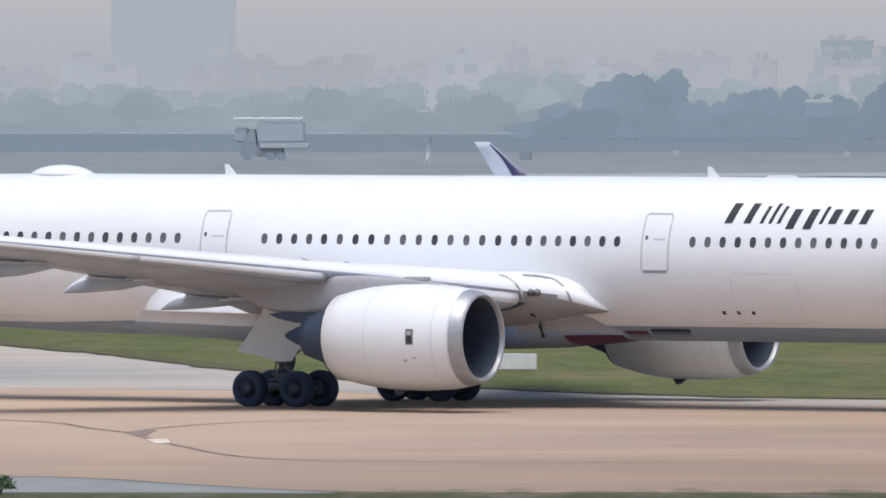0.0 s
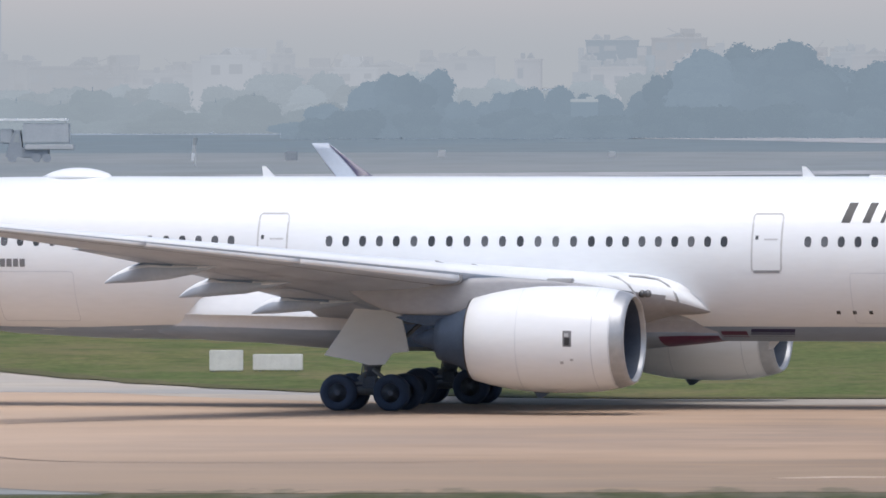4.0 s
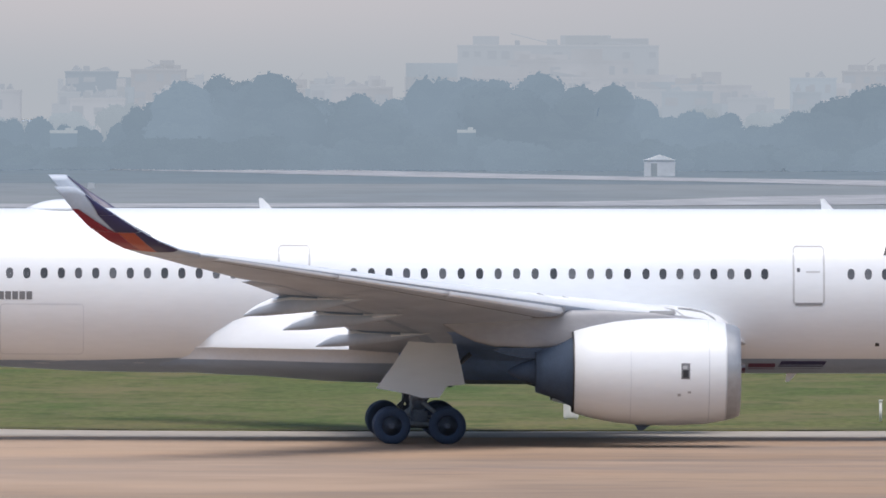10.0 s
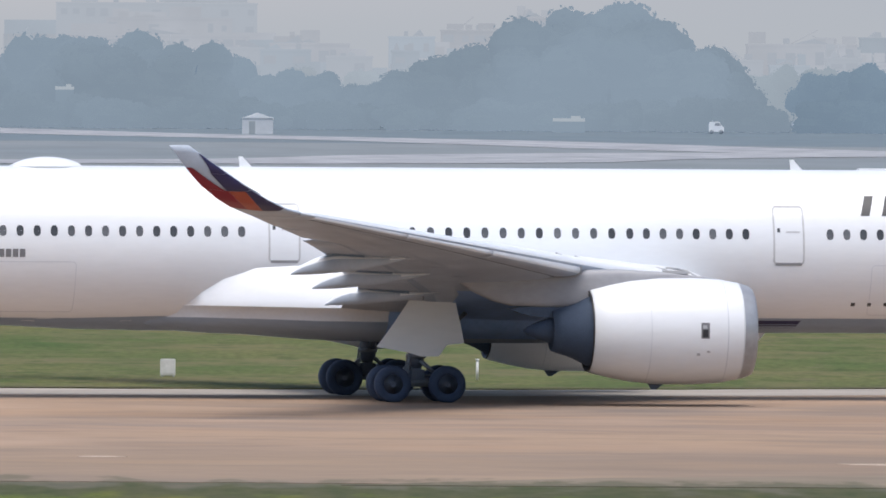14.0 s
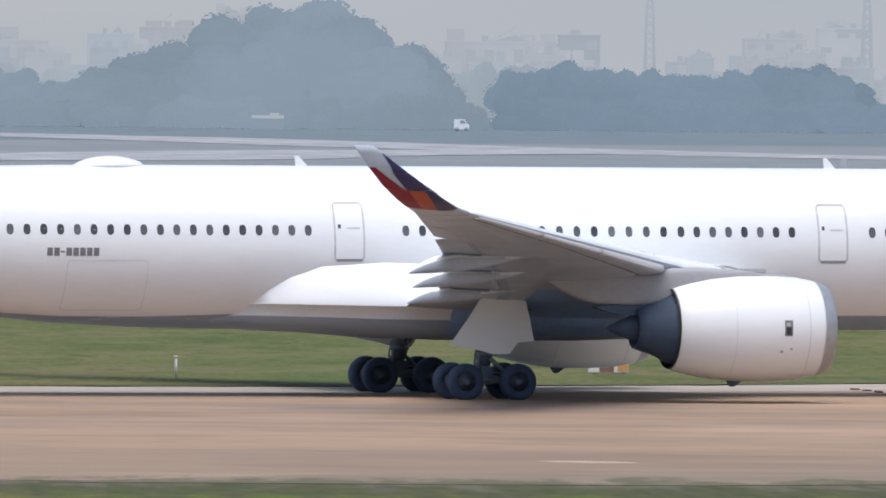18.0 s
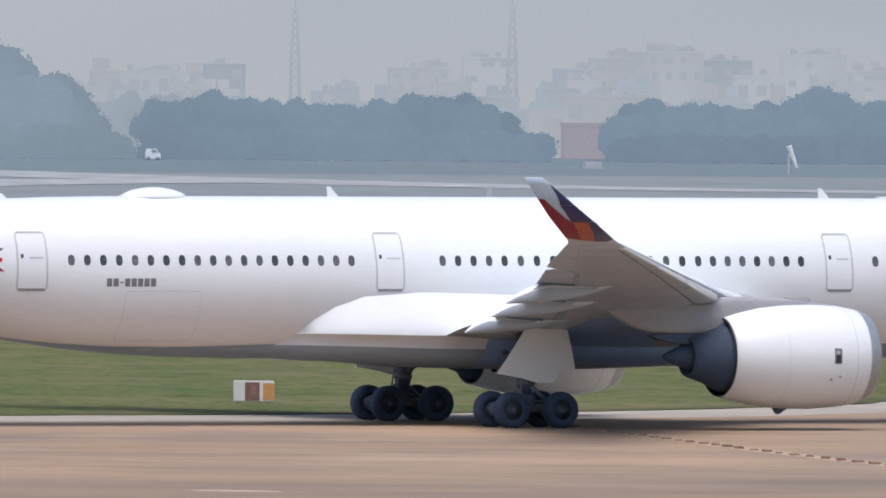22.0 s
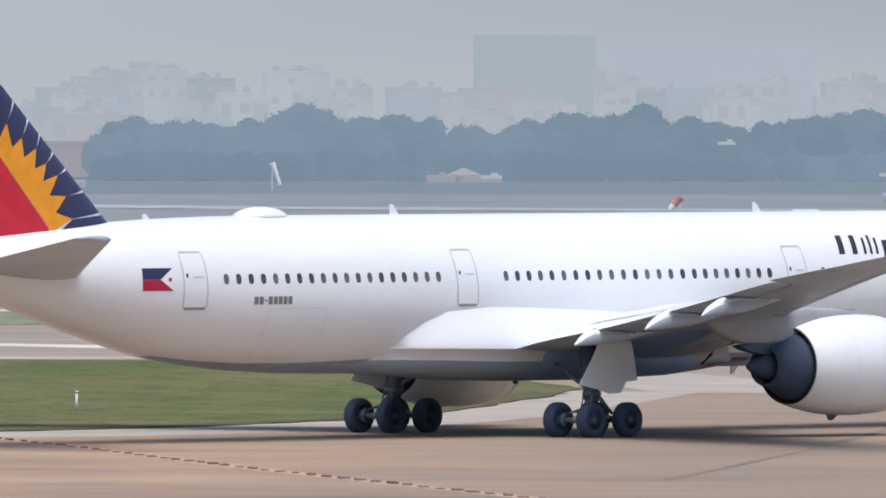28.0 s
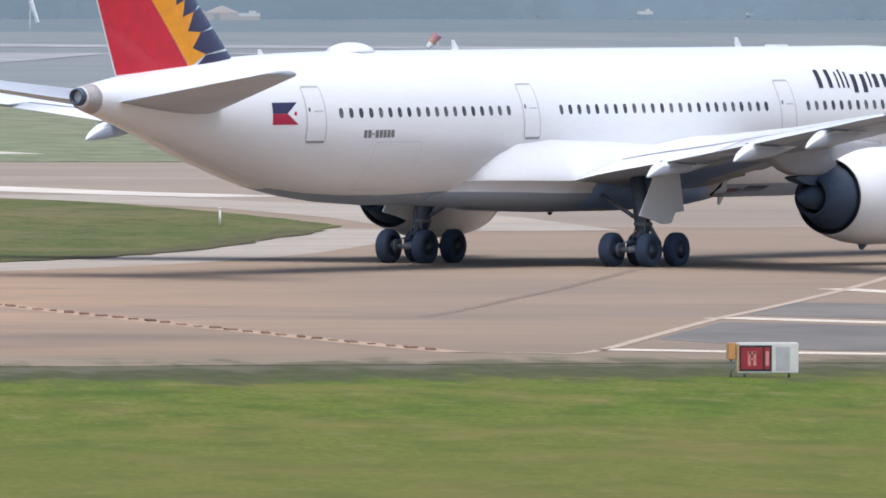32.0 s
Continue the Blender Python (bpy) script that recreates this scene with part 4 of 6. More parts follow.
    for xs_, rs_ in ((7.5, 1.913), (10.35, 1.898), (10.97, 1.785)):
        part("cowl_seam", lathe_x([(xs_ - 0.015, rs_ + 0.004), (xs_ + 0.015, rs_ + 0.004)], cy, cz, 56), FLANK, eng)
    part("drain_mast", plate_xz([(8.3, 0.82), (8.0, 0.62), (7.85, 0.62), (7.7, 0.84)], cy - 0.04, cy + 0.04), DARK_METAL_AND_SHADE, eng)
    # tailplane
    stab = []
    for k in range(6):
        q = k / 5
        a = 0.6 + (9.35 - 0.6) * q
        le, te = -23.6 + (-30.6 + 23.6) * q, -29.8 + (-32.5 + 29.8) * q
        stab.append(foil_ring(side, a, le, te, 6.30 + 1.55 * q, 6.72 + 1.2 * q, 0.75 - 0.5 * q, 0.0, 1.0))
    part("tailplane", loft(stab), STAB, airliner, "grey swept horizontal tailplane")


# pointed fillets where the leading edge meets the hull
for side in (-1, 1):
    fillet = []
    for x, top_, low_, reach in ((7.4, 4.9, 3.9, 1.9), (8.5, 4.93, 3.8, 1.9), (9.7, 4.95, 3.5, 1.75), (10.4, 4.9, 3.48, 1.55), (11.0, 4.66, 3.50, 1.25), (11.5, 4.33, 3.52, 0.9), (11.9, 3.95, 3.56, 0.45), (12.15, 3.68, 3.6, 0.06)):
        mid, rr = (top_ + low_) / 2, (top_ - low_) / 2
        row = []
        for k in range(13):
            t_ = math.pi * (k / 12 - 0.5)
            z = mid + rr * math.sin(t_)
            row.append((x, side * (abs(hull_y(x, z)) - 0.06 + reach * math.cos(t_) ** 0.7), z))
        fillet.append(row)
    # grey underside of the fillet is shade put into the colour
    fil = part("root_fillet", loft(fillet, True, False), PYLON_AND_SHADE, airliner, "white pointed fillet, shade painted grey on its underside")
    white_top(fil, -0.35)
    for way, r_ in (([(9.0, 5.12, 4.97), (9.35, 5.1, 4.93), (9.82, 5.11, 4.62), (10.0, 5.06, 4.35), (10.02, 5.0, 4.08)], 0.055),
                    ([(9.57, 4.24, 4.97), (10.0, 3.85, 4.95), (10.5, 3.56, 4.83), (10.9, 3.63, 4.60), (11.17, 3.68, 4.30), (11.27, 3.56, 3.94)], 0.05)):
        part("fillet_seam", tube([(a_, side * b_, c_) for a_, b_, c_ in way], r_, 8), OUTLINE, fil, "grey joint round the wing root")
    part("fairing_seam", tube([(9.71, side * 3.85, 3.53), (9.6, side * 2.97, 3.34), (9.5, side * 2.82, 3.05), (9.41, side * 2.42, 2.66)], 0.06, 8), TITLE, fil, "dark joint under the wing root")


# fin
def fin_edges(z):
    return -21.3 - 1.085 * (z - 8.3), -29.1 - 0.44 * (z - 7.7)


def fin_half(x, z):
    le, te = fin_edges(z)
    s = min(max((le - x) / (le - te), 0.0), 1.0)
    return (0.90 - 0.07 * (z - 7.7)) * foil(s) + 0.01


fin_rings = []
for z in (7.2, 8.3, 9.4, 10.5, 12.0, 13.5, 15.0, 16.4, 17.05):
    le, te = fin_edges(z)
    if z > 17:
        le -= 0.7
    ss = [0.5 - 0.5 * math.cos(math.pi * k / 11) for k in range(12)]
    fin_rings.append([(le + (te - le) * s, -fin_half(le + (te - le) * s, z), z) for s in ss] + [(le + (te - le) * s, fin_half(le + (te - le) * s, z), z) for s in ss[::-1]])
fin = part("fin", loft(fin_rings), WHITE, airliner, "tall white tail fin")


def fin_paint(name, outline, mat, out):
    """A painted field on both faces of the fin, cut into small cells that follow its curve."""
    for side in (-1, 1):
        bm = bmesh.new()
        face = bm.faces.new([bm.verts.new((x, 0, z)) for x, z in outline])
        for ax, lo, hi in ((0, -33, -20), (2, 7, 18)):
            for k in range(int((hi - lo) / 0.3)):
                co, no = [0, 0, 0], [0, 0, 0]
                co[ax], no[ax] = lo + k * 0.3, 1
                bmesh.ops.bisect_plane(bm, geom=list(bm.verts) + list(bm.edges) + list(bm.faces), plane_co=co, plane_no=no)
        bmesh.ops.triangulate(bm, faces=bm.faces)
        for v in bm.verts:
            v.co.y = side * (fin_half(v.co.x, v.co.z) + out)
        me = bpy.data.meshes.new(name)
        bm.to_mesh(me)
        bm.free()
        part(name, me, mat, fin)


def fin_le(z, inset=0.05):
    return (fin_edges(z)[0] - inset, z)


def fin_te(z, inset=0.06):
    return (fin_edges(z)[1] + inset, z)


APEX = (-28.06, 11.6)
fin_paint("red_field", [fin_te(7.75), fin_te(12.0), fin_te(16.9), (-31.75, 16.9), APEX, (-24.74, 8.03), (-26.9, 7.9)], RED, 0.006)
# amber field with pointed rays, and navy wedges between them along the leading edge
VALLEY = [(-27.47, 11.45), (-26.74, 11.22), (-26.13, 10.85), (-25.57, 10.42), (-25.15, 9.95), (-24.82, 9.41), (-24.52, 8.76)]
RAY = [(-27.72, 12.45), (-27.01, 12.15), (-26.22, 11.58), (-25.44, 11.19), (-24.92, 10.62), (-24.31, 10.17), (-23.91, 9.38), (-23.63, 8.53)]
REACH = [13.75, 12.95, 12.26, 11.69, 11.02, 10.39, 9.55, 8.70]
amber = [(-24.7, 8.03), APEX]
for i, tip in enumerate(RAY):
    amber += [tip] + ([VALLEY[i]] if i < len(VALLEY) else [])
fin_paint("amber_field", amber, YELLOW, 0.012)
fin_paint("navy_wedge", [(-27.98, 11.85), (-29.35, 14.9), (-30.3, 16.9), fin_le(16.9, 0.16), (-28.75, 14.1)], NAVY, 0.014)
fin_paint("navy_wedge", [(-27.95, 11.8), (-28.7, 14.05), fin_le(16.2, 0.16), fin_le(13.95, 0.14), (-27.74, 12.5)], NAVY, 0.014)
for i, v in enumerate(VALLEY):
    fin_paint("navy_wedge", [v, RAY[i], fin_le(REACH[i] - 0.03, 0.13), fin_le(REACH[i + 1] + 0.05, 0.12), RAY[i + 1]], NAVY, 0.016)
fin_paint("navy_wedge", [(-24.25, 8.08), (-23.63, 8.50), fin_le(8.66, 0.1), fin_le(8.36, 0.1), (-22.6, 8.2)], NAVY, 0.016)


def hull_patch(x0, x1, z0, z1, side, out, n=6, skew=0.0, m=2):
    """A thin panel laid on the hull's side."""
    v = []
    for i in range(m):
        for k in range(n):
            q = k / (n - 1)
            z = z0 + (z1 - z0) * q
            x = x0 + (x1 - x0) * i / (m - 1) + skew * q
            v.append((x, hull_y(x, z, side, out), z))
    f = [(i * n + k, i * n + k + 1, (i + 1) * n + k + 1, (i + 1) * n + k) for i in range(m - 1) for k in range(n - 1)]
    return v, f


def hull_frame(x0, x1, z0, z1, side, r, t, out):
    """A thin rounded outline laid on the hull's side, like a door gap."""
    pts = []
    for cx, cz, a0 in ((x1 - r, z1 - r, 0), (x0 + r, z1 - r, 90), (x0 + r, z0 + r, 180), (x1 - r, z0 + r, 270)):
        for k in range(5):
            a = radians(a0 + 22.5 * k)
            pts.append((cx, cz, math.cos(a), math.sin(a), r))
        # straight runs are cut so that they follow the curve of the hull
    dense = []
    for i, p in enumerate(pts):
        q = pts[(i + 1) % len(pts)]
        dense.append(p)
        gap = math.hypot(p[0] + p[2] * r - q[0] - q[2] * r, p[1] + p[3] * r - q[1] - q[3] * r)
        if gap > 0.4:
            for k in range(1, 6):
                f = k / 6
                dense.append((p[0] + (q[0] - p[0]) * f, p[1] + (q[1] - p[1]) * f, p[2], p[3], r))
    v, f = [], []
    for cx, cz, c, s, rr in dense:
        for d in (rr, rr - t):
            x, z = cx + c * d, cz + s * d
            v.append((x, hull_y(x, z, side, out), z))
    n = len(dense)
    f = [(2 * i, 2 * i + 1, 2 * ((i + 1) % n) + 1, 2 * ((i + 1) % n)) for i in range(n)]
    return v, f


# cabin windows, doors and marks on both sides
WIN_Z = 6.225


def window_mesh():
    v = []
    hw, hh = 0.135, 0.20
    for ring, out in ((1.0, 0.004), (0.88, 0.012)):
        for j in range(14):
            a = 2 * math.pi * j / 14
            c, s = math.cos(a), math.sin(a)
            x = math.copysign(abs(c) ** 0.8, c) * hw * ring
            z = math.copysign(abs(s) ** 0.8, s) * hh * ring
            v.append((x, 0, z, out))
    return v


def add_window(x, side):
    outer = []
    pane = []
    for k, (wx, _, wz, out) in enumerate(window_mesh()):
        (outer if k < 14 else pane).append((wx, hull_y(x + wx, WIN_Z + wz, side, 0.006 if k < 14 else 0.010) - hull_y(x, WIN_Z, side), wz))
    key = (round(hull(x)[1], 2), side)
    if key not in WINDOW_CACHE:
        WINDOW_CACHE[key] = mesh_of("window", [p for p in outer], [tuple(range(14))]), None
        WINDOW_CACHE[key][0].materials.append(PANE)
    part("cabin_window", WINDOW_CACHE[key][0], None, airliner, "", pose(x, hull_y(x, WIN_Z, side), WIN_Z))


WINDOW_CACHE = {}
for side in (-1, 1):
    for k in range(19):
        add_window(-17.58 + 0.635 * k, side)
    # the pitch widens over the wing box
    steps = [0.65] * 4 + [0.6825] * 12 + [0.627] * 7
    x = -2.35
    add_window(x, side)
    for s in steps:
        x += s
        add_window(x, side)
    for k in range(18):
        add_window(16.02 + 0.635 * k, side)
    for x0, x1 in ((-19.72, -18.5), (-5.15, -3.95), (13.86, 15.05), (28.0, 29.1)):
        door = part("cabin_door", hull_patch(x0 + 0.04, x1 - 0.04, 5.13, 7.24, side, 0.010, 9, 0.0, 4), WHITE, airliner, "white cabin door with grey outline")
        part("door_outline", hull_frame(x0, x1, 5.09, 7.28, side, 0.16, 0.07, 0.014), DOOR_GAP, door)
        part("door_sill", hull_patch(x0 + 0.1, x1 - 0.1, 5.07, 5.17, side, 0.018, 3, 0.0, 4), SILL, door)
        part("door_lintel", hull_patch(x0 + 0.1, x1 - 0.1, 7.22, 7.285, side, 0.018, 3, 0.0, 4), OUTLINE, door)
        part("door_window", hull_patch(x0 + 0.16, x0 + 0.27, 6.3, 6.45, side, 0.018, 4), PANE, door)
        part("door_handle", hull_patch(x0 + 0.5, x1 - 0.18, 6.28, 6.34, side, 0.018, 2), DOOR_GAP, door)
    part("cargo_door_outline", hull_frame(-15.4, -12.3, 3.2, 5.09, side, 0.15, 0.03, 0.010), FLANK, airliner, "faint cargo door outline")
    part("cargo_door_outline", hull_frame(17.6, 20.4, 3.2, 5.09, side, 0.15, 0.03, 0.010), FLANK, airliner, "faint cargo door outline")
    part("belly_mark", hull_patch(12.3, 13.3, 2.62, 2.90, side, 0.014, 5, 0, 4), CRIMSON, airliner)
    part("belly_mark", hull_patch(13.32, 15.0, 2.62, 2.99, side, 0.014, 5, 0.2, 5), NAVY, airliner)
    for dx in (0.0, 0.62, 1.24):
        part("port_cover", hull_patch(16.95 + dx, 17.1 + dx, 3.55, 3.68, side, 0.01, 3), PANE, airliner)

# registration, titles and flag, as plain bars and shapes in their colours
for side in (-1, 1):
    x = -16.18
    for w in (0.21, 0.21, 0.14, 0.21, 0.21, 0.21, 0.21, 0.21):
        h = 0.06 if w < 0.2 else 0.30
        part("registration_bar", hull_patch(x, x + w, 5.40 - h / 2, 5.40 + h / 2, side, 0.01, 4), REG, airliner)
        x += 0.26 if w > 0.2 else 0.2
    # the title as a row of plain slanted bars: offset, width, foot and head of each
    lean = 0.23 if side < 0 else -0.23
    for dx, w, bot, top in ((0.02, 0.34, 6.92, 7.66), (0.82, 0.30, 6.92, 7.66), (1.50, 0.15, 6.92, 7.56), (1.86, 0.15, 6.92, 7.66), (2.22, 0.15, 6.92, 7.56), (2.62, 0.34, 6.72, 7.46),
                            (3.34, 0.34, 6.72, 7.46), (3.98, 0.15, 6.92, 7.56), (4.36, 0.34, 6.92, 7.46), (5.02, 0.34, 6.92, 7.46), (5.66, 0.32, 6.92, 7.46)):
        part("title_bar", hull_patch(17.2 + dx, 17.2 + dx + w, bot, top, side, 0.01, 6, lean * (top - bot) / 0.76), TITLE, airliner)
    part("flag_border", hull_patch(-21.72, -20.10, 5.74, 6.72, side, 0.008, 8, 0, 8), WHITE, airliner)
    part("flag_blue", hull_patch(-21.66, -20.16, 6.23, 6.66, side, 0.016, 5, 0, 8), NAVY, airliner)
    part("flag_red", hull_patch(-21.66, -20.16, 5.80, 6.225, side, 0.016, 5, 0, 8), FLAG_RED, airliner)
    tv = []
    for i in range(7):
        a = -20.82 + 0.67 * i / 6
        for k in range(5):
            b = 6.23 + (k / 4 - 0.5) * 0.92 * i / 6
            tv.append((a, hull_y(a, b, side, 0.026), b))
    part("flag_triangle", (tv, [(i * 5 + k, i * 5 + k + 1, i * 5 + k + 6, i * 5 + k + 5) for i in range(6) for k in range(4)]), WHITE, airliner)
    part("flag_sun", ([(-20.36 + 0.09 * math.cos(k), hull_y(-20.36 + 0.09 * math.cos(k), 6.23, side, 0.034), 6.23 + 0.09 * math.sin(k)) for k in (0, 1.05, 2.1, 3.14, 4.2, 5.25)], [(0, 1, 2, 3, 4, 5)]), RED, airliner)

# dome, blade aerials, beacon
dome = []
for k in range(13):
    q = k / 12
    x = -14.4 + 2.8 * q
    h = 0.42 * math.sin(math.pi * min(1, max(0.02, q))) ** 0.55
    dome.append([(x, 0.75 * math.sin(math.pi * q) ** 0.5 * math.cos(math.pi * j / 12), 8.51 + h * math.sin(math.pi * j / 12)) for j in range(13)])
part("antenna_dome", loft(dome, True, True), WHITE, airliner, "white satellite antenna dome")
for x in (15.2, -5.65):
    part("blade_aerial", plate_xz([(x + 0.35, 8.57), (x - 0.02, 8.98), (x - 0.16, 8.98), (x - 0.12, 8.57)], -0.03, 0.03), WHITE, airliner)
part("blade_aerial", plate_xz([(-19.0, 8.45), (-19.25, 8.68), (-19.4, 8.68), (-19.4, 8.45)], -0.03, 0.03), WHITE, airliner)
part("roof_fairing", box(18.2, 0, 8.61, 1.1, 0.5, 0.12, 0.05), WHITE, airliner)
part("beacon", lathe_x([(1.42, 0.02), (1.38, 0.07), (1.3, 0.09), (1.22, 0.07), (1.18, 0.02)], 0, 2.05, 14), PANE, airliner, "small dark belly beacon")
for side in (-1, 1):
    for lx_, ly_ in ((10.20, 4.74), (10.36, 4.54)):
        part("wing_root_light", lathe_x([(lx_ - 0.14, 0.02), (lx_ - 0.10, 0.11), (lx_, 0.15), (lx_ + 0.10, 0.11), (lx_ + 0.14, 0.02)], side * ly_, 4.33, 12), PANE, airliner, "dark lens in the wing root")
for x in (6.0, 14.0):
    part("belly_aerial", plate_xz([(x + 0.2, 2.55), (x - 0.1, 2.2), (x - 0.25, 2.2), (x - 0.2, 2.55)], -0.03, 0.03), WHITE, airliner)

# landing gear
wheel_tyre = mesh_of("tyre", *[loft([[(r * math.cos(2 * math.pi * j / 32), y, r * math.sin(2 * math.pi * j / 32)) for j in range(32)]
                                     for y, r in ((-0.20, 0.36), (-0.255, 0.42), (-0.265, 0.52), (-0.24, 0.62), (-0.17, 0.675), (-0.1, 0.685), (0.1, 0.685), (0.17, 0.675),
                                                  (0.24, 0.62), (0.265, 0.52), (0.255, 0.42), (0.20, 0.36))], False)][0])
wheel_tyre.materials.append(RUBBER)
rim_v, rim_f = loft([[(r * math.cos(2 * math.pi * j / 24), y, r * math.sin(2 * math.pi * j / 24)) for j in range(24)]
                     for y, r in ((-0.20, 0.36), (-0.19, 0.33), (-0.10, 0.29), (-0.09, 0.16), (-0.20, 0.12), (-0.21, 0.02), (0.21, 0.02), (0.20, 0.12), (0.09, 0.16), (0.10, 0.29), (0.19, 0.33), (0.20, 0.36))], True)
for k in range(9):
    a = 2 * math.pi * k / 9
    for y in (-0.105, 0.105):
        b0 = len(rim_v)
        for da, r in ((-0.09, 0.19), (0.09, 0.19), (0.07, 0.27), (-0.07, 0.27)):
            rim_v.append((r * math.cos(a + da), y + math.copysign(0.012, y), r * math.sin(a + da)))
        rim_f.append((b0, b0 + 1, b0 + 2, b0 + 3))
rim_mesh = mesh_of("rim", rim_v, rim_f)
rim_mesh.materials.append(RIM)
rim_mesh.materials.append(GEAR_DARK)
for p in rim_mesh.polygons:
    p.material_index = 1 if math.hypot(p.center.x, p.center.z) < 0.24 else 0
wheels = []


def add_wheel(x, y):
    w = new("wheel")
    w.parent = airliner
    w.matrix_basis = pose(x, y, 0.683)
    part("tyre", wheel_tyre, None, w, "black rubber tyre")
    part("rim", rim_mesh, None, w, "grey metal rim")
    wheels.append((w, x, y))


for side in (-1, 1):
    cy = side * 5.3
    for x in (-1.02, 1.02):
        for dy in (-0.865, 0.865):
            add_wheel(x, cy + dy)
        part("axle", tube([(x, cy - 0.8, 0.683), (x, cy + 0.8, 0.683)], 0.1), STEEL, airliner)
    part("bogie_beam", tube([(-1.15, cy, 0.68), (-0.4, cy, 0.74), (0.4, cy, 0.74), (1.15, cy, 0.68)], [0.13, 0.17, 0.17, 0.13]), STEEL, airliner, "steel bogie beam")
    part("gear_leg", tube([(0, cy, 0.74), (0.0, cy, 1.5), (0.0, cy - side * 0.05, 1.55), (0.1, cy - side * 0.4, 3.9)], [0.13, 0.13, 0.21, 0.21], 14), STEEL, airliner, "main landing gear leg")
    part("side_stay", tube([(0.05, cy - side * 0.1, 1.75), (0.1, cy - side * 2.4, 3.0)], 0.085), STEEL, airliner)
    part("drag_stay", tube([(0.05, cy, 1.7), (1.9, cy - side * 0.3, 3.3)], 0.08), STEEL, airliner)
    part("leg_housing", tube([(0.0, cy - side * 0.02, 1.25), (0.0, cy - side * 0.05, 1.5), (0.03, cy - side * 0.15, 2.3), (0.1, cy - side * 0.4, 3.8)], [0.20, 0.31, 0.33, 0.30], 14), GEAR_DARK, airliner, "dark upper gear leg housing")
    part("leg_fork", box(0.0, cy, 1.02, 0.62, 0.5, 0.62, 0.12), GEAR_DARK, airliner)
    part("leg_collar", tube([(0.0, cy - side * 0.05, 1.62), (0.0, cy - side * 0.05, 1.78)], 0.37, 14), STEEL, airliner)
    for dy in (-0.42, 0.42):
        part("brake_block", tube([(-1.02, cy + dy, 0.683), (-1.02, cy + dy * 1.25, 0.683)], 0.30, 14), GEAR_DARK, airliner)
        part("brake_block", tube([(1.02, cy + dy, 0.683), (1.02, cy + dy * 1.25, 0.683)], 0.30, 14), GEAR_DARK, airliner)
        part("hydraulic_line", tube([(-0.12, cy + dy * 0.4, 2.4), (-0.30, cy + dy * 0.5, 1.6), (-0.35, cy + dy * 0.7, 1.1), (-0.9, cy + dy, 0.95)], 0.035, 6), STEEL, airliner)
    part("pitch_trimmer", tube([(0.12, cy + side * 0.22, 1.55), (0.85, cy + side * 0.22, 0.92)], [0.09, 0.06], 8), STEEL, airliner, "bare metal bogie trimmer")
    part("torque_link", plate_xz([(-0.16, 1.55), (-0.55, 1.2), (-0.16, 0.85), (-0.28, 1.2)], cy - 0.1, cy + 0.1), STEEL, airliner)
    part("brake_rod", tube([(-0.9, cy + 0.25, 1.0), (0.9, cy + 0.25, 1.0)], 0.04), STEEL, airliner)
    door = [(-1.60, 2.06), (-0.95, 2.95), (-0.4, 3.8), (1.3, 3.8), (1.52, 2.9), (1.66, 2.2), (1.02, 2.14), (0.72, 1.72), (0.1, 1.70), (-0.5, 1.86)]
    part("gear_door", plate_xz(door, side * 6.05, side * 6.11), WHITE, airliner, "white main gear leg door")
for dy in (-0.35, 0.35):
    add_wheel(28.66, dy)
part("nose_leg", tube([(28.66, 0, 0.68), (28.66, 0, 1.6), (28.3, 0, 2.9)], [0.1, 0.13, 0.15]), STEEL, airliner, "nose landing gear leg")
part("nose_axle", tube([(28.66, -0.35, 0.683), (28.66, 0.35, 0.683)], 0.07), STEEL, airliner)
for s in (-1, 1):
    part("nose_gear_door", plate_xz([(28.0, 2.7), (28.1, 1.9), (29.6, 1.95), (29.8, 2.8)], s * 0.55, s * 0.58), WHITE, airliner)
    part("windscreen", hull_patch(31.0, 31.9, 6.2, 6.75, s, 0.012, 4, -0.2, 4), PANE, airliner, "dark cockpit windscreen")

# ---- grass blades standing on the turf ----
def grass_field(name, inside, x0, x1, y0, y1, count, h0, h1, seed, label):
    rng = np.random.default_rng(seed)
    xs, ys = rng.uniform(x0, x1, count), rng.uniform(y0, y1, count)
    keep = inside(xs, ys)
    xs, ys = xs[keep], ys[keep]
    n = len(xs)
    h = rng.uniform(h0, h1, n) * (0.55 + 0.9 * rng.random(n) ** 3)
    w = rng.uniform(0.05, 0.16, n)
    lean = rng.normal(0, 0.06, (n, 2))
    v = np.zeros((n, 5, 3))
    for k, (dx, dy, f) in enumerate(((-1, 0, 0), (1, 0.2, 0), (-0.5, 0.1, 1.0), (0.15, 0, 0.75), (0.7, 0, 1.05))):
        v[:, k, 0] = xs + dx * w + lean[:, 0] * f
        v[:, k, 1] = ys + dy * w + lean[:, 1] * f
        v[:, k, 2] = h * f
    me = bpy.data.meshes.new(name)
    me.vertices.add(n * 5)
    me.vertices.foreach_set("co", v.ravel())
    idx = (np.arange(n)[:, None] * 5 + np.array([0, 3, 2, 0, 1, 3, 1, 4, 3])[None]).ravel()
    me.loops.add(n * 9)
    me.loops.foreach_set("vertex_index", idx.astype(np.int32))
    me.polygons.add(n * 3)
    me.polygons.foreach_set("loop_start", np.arange(0, n * 9, 3, dtype=np.int32))
    me.update(calc_edges=True)
    me.materials.append(TUFT)
    return tagged(new(name, me), label, "grass", "", "stuff")


isl_x = np.array([p[0] for p in ISLAND_NEAR])
isl_y = np.array([p[1] for p in ISLAND_NEAR])
order = np.argsort(isl_x)
